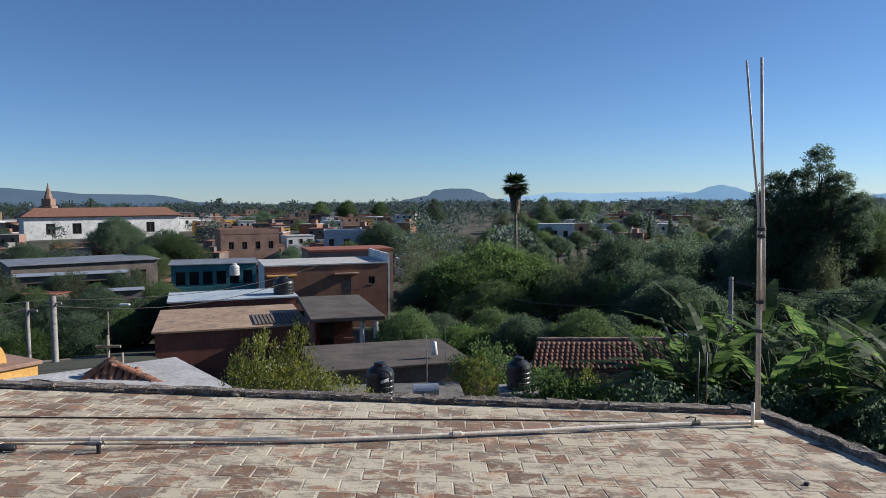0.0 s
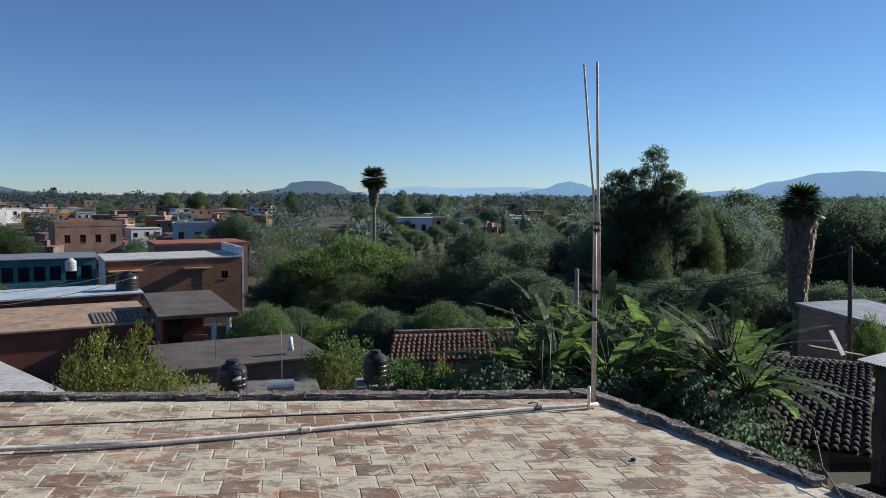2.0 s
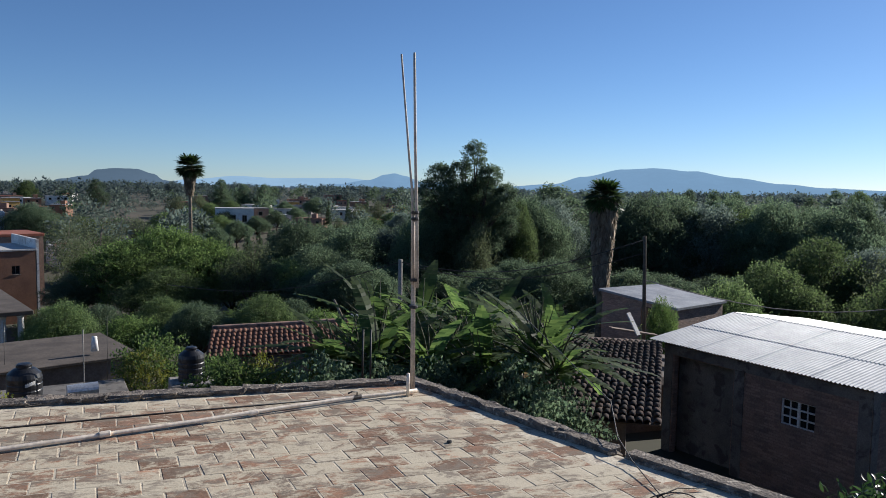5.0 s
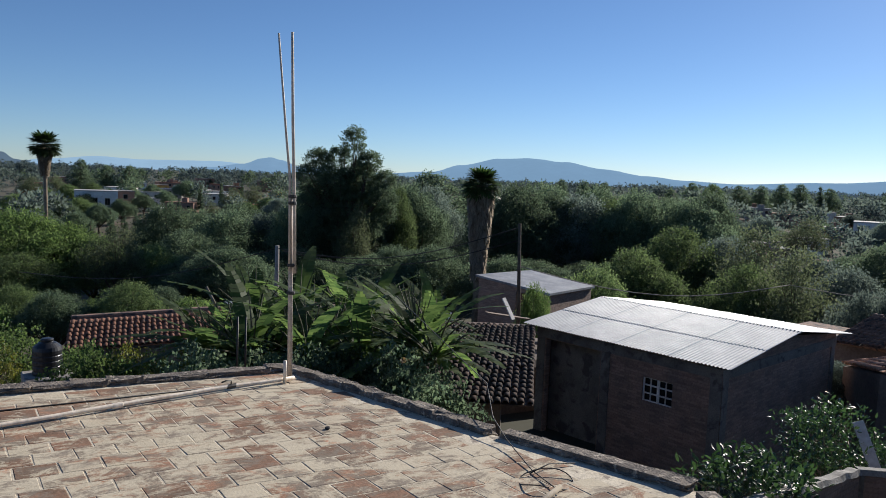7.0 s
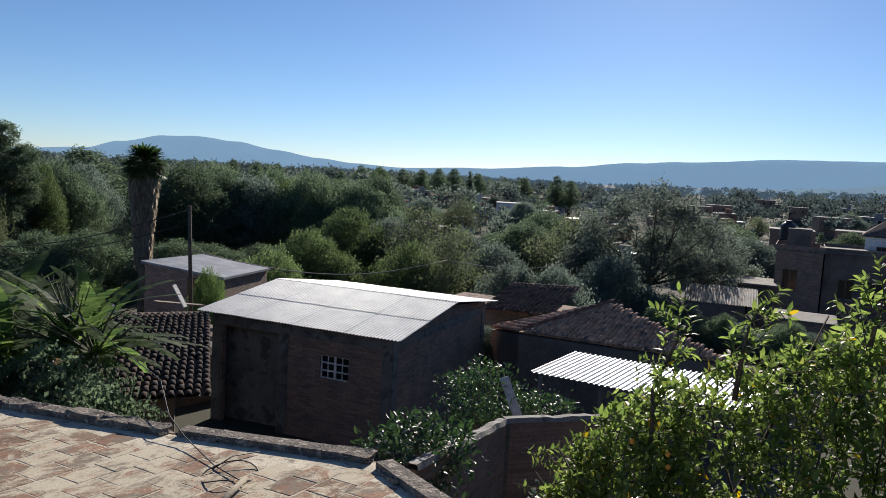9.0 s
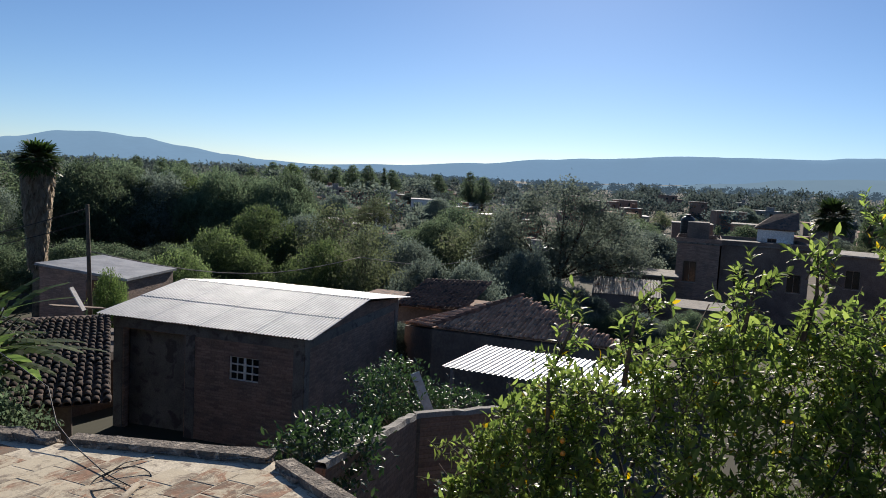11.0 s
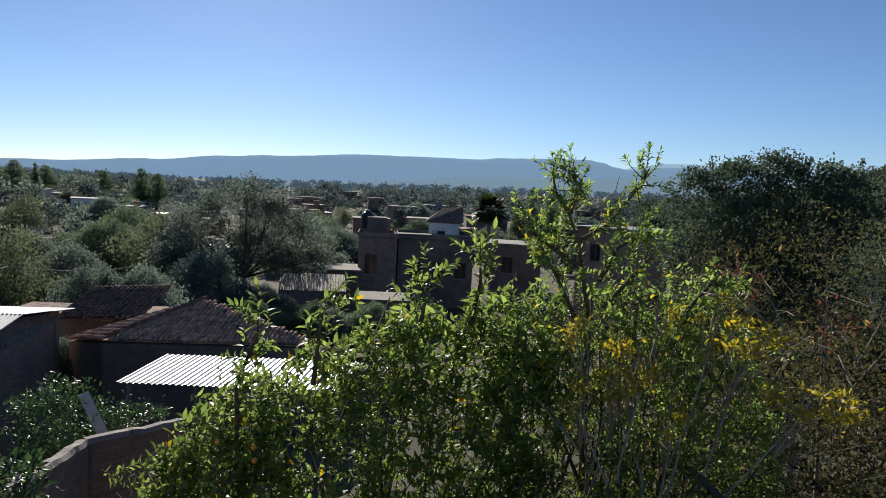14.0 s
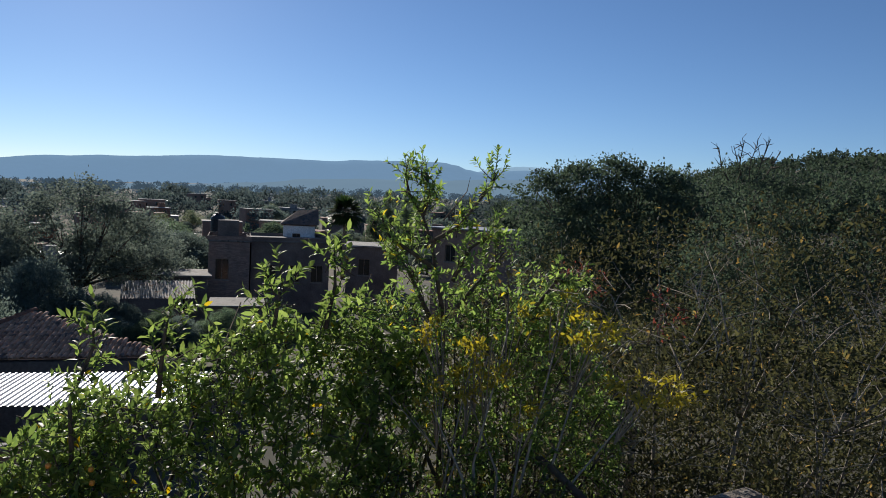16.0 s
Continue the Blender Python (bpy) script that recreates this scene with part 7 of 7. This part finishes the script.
leafy("hillside_tree", hedge, 46000, 0.12, 0.15, M_LEAF_HILL, at(115, -9, 27), "wide bushy tree with ragged twigs on the hillside", 65, twig_m=M_BARK, trunk_r=0.09, shoots=sprigs_up, shape=(SPRAY_V, SPRAY_F))
hedge2 = [lobe(124.2, 1.4, 22, 1.1, 0.9), lobe(126.6, 0.6, 21.5, 1.2, 0.9), lobe(129.5, 0.8, 21, 1.2, 0.9), lobe(133, 0.8, 21, 1.3, 1.0), lobe(125, -2.0, 20, 1.5, 1.1), lobe(130, -2.0, 19.5, 1.6, 1.1), lobe(136, -0.4, 20, 1.8, 1.3), lobe(124, -5.0, 19, 1.6, 1.0), lobe(128.5, -5.2, 19, 1.7, 1.0), lobe(133, -4.6, 19, 1.8, 1.1)]
leafy("hillside_tree", hedge2, 36000, 0.085, 0.14, M_LEAF_HILL, at(127, -8, 21), "grey-green hillside tree with bare top twigs", 66, twig_m=M_BARK, trunk_r=0.07, shape=(SPRAY_V, SPRAY_F))
wisps = []
rng = np.random.default_rng(81)
for a, h in ((122.2, 4.9), (123.2, 5.0), (123.9, 5.4), (124.8, 5.2), (125.6, 5.5), (126.3, 4.7)):
    foot, tip = at(0.5 * a + 62.0, 2.4, 22), at(a, h, 22)
    mid = foot.lerp(tip, 0.45) + Vector(rng.normal(size=3)) * 0.08
    wisps.append(([foot, mid, tip], [0.028, 0.02, 0.009], 4))
    for k in range(7):
        q = mid.lerp(tip, rng.random())
        e = q + Vector(rng.normal(size=3) * np.array([0.16, 0.16, 0.1])) + Vector((0, 0, 0.2))
        wisps.append(([q, q.lerp(e, 0.5) + Vector(rng.normal(size=3)) * 0.03, e], [0.014, 0.01, 0.006], 4))
tagged(new("bare_branches", mesh_of("bare_branches", *tubes(wisps), M_BARK)), "bare fanned twigs over the hillside tree", "branches", kind="stuff")
# glossy bush by the garden wall, dark shrubs behind
leafy("glossy_bush", [lobe(56.4, -21.2, 9.4, 0.4, 0.25), lobe(58.6, -20.6, 9.6, 0.42, 0.28), lobe(60.6, -21.2, 9.4, 0.38, 0.25), lobe(58.5, -23.2, 9.0, 0.45, 0.25)], 1900, 0.11, 0.12, M_LEAF_GLOSS, at(59, -34, 9.4), "low bush with glossy dark leaves by the wall", 67, "bush", trunk_r=0.04)
leafy("dark_shrub", [lobe(62.6, -17.6, 13.6, 0.6, 0.5), lobe(63.8, -16.6, 14.4, 0.55, 0.55), lobe(68.2, -17.6, 14.4, 0.6, 0.3), lobe(63.5, -19.0, 13.0, 0.6, 0.4)], 4200, 0.10, 0.12, M_LEAF_GLOSS, at(66, -26, 14.2), "dark green shrub behind the garden wall", 68, "bush", trunk_r=0.05)

# ---- woods in the distance ----
def far_woods(name, n_clumps, az0, az1, r0, r1, m, label, size, seed, keep=None, leaves=None):
    rng = np.random.default_rng(seed)
    P, f, U, S = [], [], [], []
    for _ in range(n_clumps):
        az = rng.uniform(az0, az1)
        r = r0 * (r1 / r0) ** rng.random()
        if keep and not keep(az, r):
            continue
        g = on_ground(az, r)
        s = size * ((0.5 + 0.95 * rng.random() ** 2) if r < 350 else (0.5 + 0.7 * rng.random())) * (1 + 0.4 * r / 1000)
        k = leaves or (300 if r < 240 else 220 if r < 450 else 130)
        d = rnd_dirs(rng, k, 0.4)
        lump = 0.75 + 0.3 * np.sin(d[:, :1] * 5 + s) * np.cos(d[:, 1:2] * 6 + r)
        P.append(np.array(g) + np.array([0, 0, s * 0.5]) + d * s * np.array([0.6, 0.6, 0.52]) * lump * (0.35 + 0.65 * rng.random((k, 1)) ** 0.6))
        f.append(d + rnd_dirs(rng, k) * 0.7)
        U.append(rnd_dirs(rng, k, 1.0))
        S.append(s * (0.065 + 0.06 * rng.random(k)) * (1.1 if k > 299 else 1.35 if k > 199 else 1.6))
    me = cloud(name, np.concatenate(P), np.concatenate(f), np.concatenate(U), np.concatenate(S), SPRAY_V, SPRAY_F, m)
    return tagged(new(name, me), label, "woods", kind="structure" if name.startswith("backdrop") else "stuff")


def clear(az, r):
    town = -38 < az < -4 and r < 340 or 6 < az < 20 and r < 300
    return not town or (int(az * 3.1 + 400) + int(r / 9)) % 5 == 0


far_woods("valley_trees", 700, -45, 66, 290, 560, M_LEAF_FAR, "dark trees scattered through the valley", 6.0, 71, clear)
far_woods("valley_trees", 450, -45, 68, 290, 640, M_LEAF_DARK, "green trees scattered through the valley", 5.0, 72, clear)
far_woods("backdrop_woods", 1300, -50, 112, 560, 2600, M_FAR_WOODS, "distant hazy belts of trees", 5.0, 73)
far_woods("valley_trees", 330, -42, 68, 130, 300, M_LEAF_BLUE, "haze-tinted trees through the valley", 5.5, 76, clear)
far_woods("valley_trees", 150, -42, 68, 140, 300, M_LEAF_DARK, "dark green trees through the valley", 5.0, 77, clear)
far_woods("plain_trees", 170, 60, 114, 150, 320, M_LEAF_FAR, "haze-tinted trees on the eastern plain", 4.6, 78)
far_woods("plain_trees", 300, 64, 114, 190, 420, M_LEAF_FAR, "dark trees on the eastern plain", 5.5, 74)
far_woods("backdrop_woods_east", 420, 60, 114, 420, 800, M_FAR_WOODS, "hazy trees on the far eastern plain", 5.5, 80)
rng = random.Random(34)
for k in range(54):
    az, r = rng.uniform(60, 114), 85 * 3.4 ** rng.random()
    g = on_ground(az, r)
    plant("tree", rng.choice((T_DARK, T_BLUE, T_BLUE, T_AIRY)), g, rng.uniform(0.55, 1.1), rng.uniform(0, 6.28), "dark leafy tree on the eastern plain", zs=rng.uniform(0.7, 1.0))
far_woods("hill_scrub", 420, 104, 150, 34, 130, M_LEAF_DRY, "dry scrub covering the hillside", 2.8, 75)
far_woods("hill_scrub", 1500, 106, 140, 130, 430, M_LEAF_HILL, "dark bushes covering the far hillside", 4.6, 79, leaves=140)
for az, el, r in ((59.0, 0.55, 260), (60.2, 0.6, 270), (57.6, 0.4, 280), (62, 0.35, 260), (56.2, 0.35, 270), (65.6, 0.2, 240), (68.2, 0.5, 200), (69.2, 0.2, 210), (45, 0.3, 190), (46.6, 0.25, 200), (43.3, 0.35, 190), (51.5, -0.1, 210), (53.0, 0.45, 280), (54.4, 0.4, 290), (7.8, 0.45, 230), (9.5, 0.1, 260), (11, 0.15, 260), (-0.6, 0.3, 270), (-7.5, 0.2, 300), (-9.5, 0.1, 310), (-5, 0.1, 300), (-12.7, -0.4, 280), (97.6, 0.6, 110), (99.0, 0.5, 112), (96.6, -0.3, 105)):
    tree_at(T_TALL if r < 285 else T_ROUND, az, el, r, 0.03 * r, 0.042 * r, "distant tall tree rising over the woods")
tree_at(T_CYPRESS, 61.4, 0.66, 255, 3.0, 11, "distant dark pointed cypress")
tree_at(T_CYPRESS, -25.7, 0.7, 300, 4.0, 14, "distant dark conifer near the hall")

# ---- paving bricks of the look-out roof ----
BW, BD = 0.242, 0.216
def brick_mesh(seed):
    rng = random.Random(seed)
    hx, hy = 0.5 * (BW - 0.007), 0.5 * (BD - 0.007)
    j = lambda: rng.uniform(-0.005, 0.005)
    b = [(-hx + j(), -hy + j()), (hx + j(), -hy + j()), (hx + j(), hy + j()), (-hx + j(), hy + j())]
    V = [(x, y, -0.006) for x, y in b] + [(x, y, -0.0012) for x, y in b] + [(x * 0.955, y * 0.95, 0.0014 + rng.uniform(-0.0006, 0.0010)) for x, y in b]
    F = [(8, 9, 10, 11)]
    for s in (0, 4):
        for k in range(4):
            F.append((s + k, s + (k + 1) % 4, s + 4 + (k + 1) % 4, s + 4 + k))
    return V, F


forms = [brick_mesh(k) for k in range(6)]
meshes = [mesh_of("brick", *q, M_TILE) for q in forms]
tilt = basis(Vector((0, 0, 0.0)), Vector((1, 0.012, -0.038)), Vector((0, 1, -0.0282)))
rng = random.Random(2)
near, rest = [], []
paved = [(x - 0.10, y - 0.10) if y > 4.2 else (x - 0.09, y) for x, y in ROOF]
for i in range(-38, 20):
    for jy in range(-22, 34):
        x, y = BW * (i + 0.5 * (jy % 2)) + 0.06, BD * jy + 0.03
        y += 0.012 * x
        if inside(x, y, paved) and inside(x + 0.1, y + 0.09, paved) and y > -1.5:
            (near if -2.2 < x < 3.9 and 2.9 < y < 5.4 else rest).append((x, y))
near.sort(key=lambda q: (q[0] - 1.4) ** 2 + (q[1] - 4.2) ** 2)
near, rest = near[:300], rest + near[300:]
def lay(x, y):
    return Matrix.Translation((x, y, roof_z(x, y) + 0.001)) @ tilt @ pose(0, 0, rng.uniform(-0.0012, 0.0015), 0, 0, rng.uniform(-1.2, 1.2))
for x, y in near:
    child("brick", rng.choice(meshes), roof_slab, lay(x, y))
V, F = [], []
for x, y in rest:
    q, (bv, bf) = lay(x, y), rng.choice(forms)
    F += [tuple(i + len(V) for i in f) for f in bf]
    V += [q @ Vector(v) for v in bv]
tagged(child("bricks", mesh_of("bricks", V, F, M_TILE), roof_slab), "worn whitewashed paving bricks", kind="stuff")
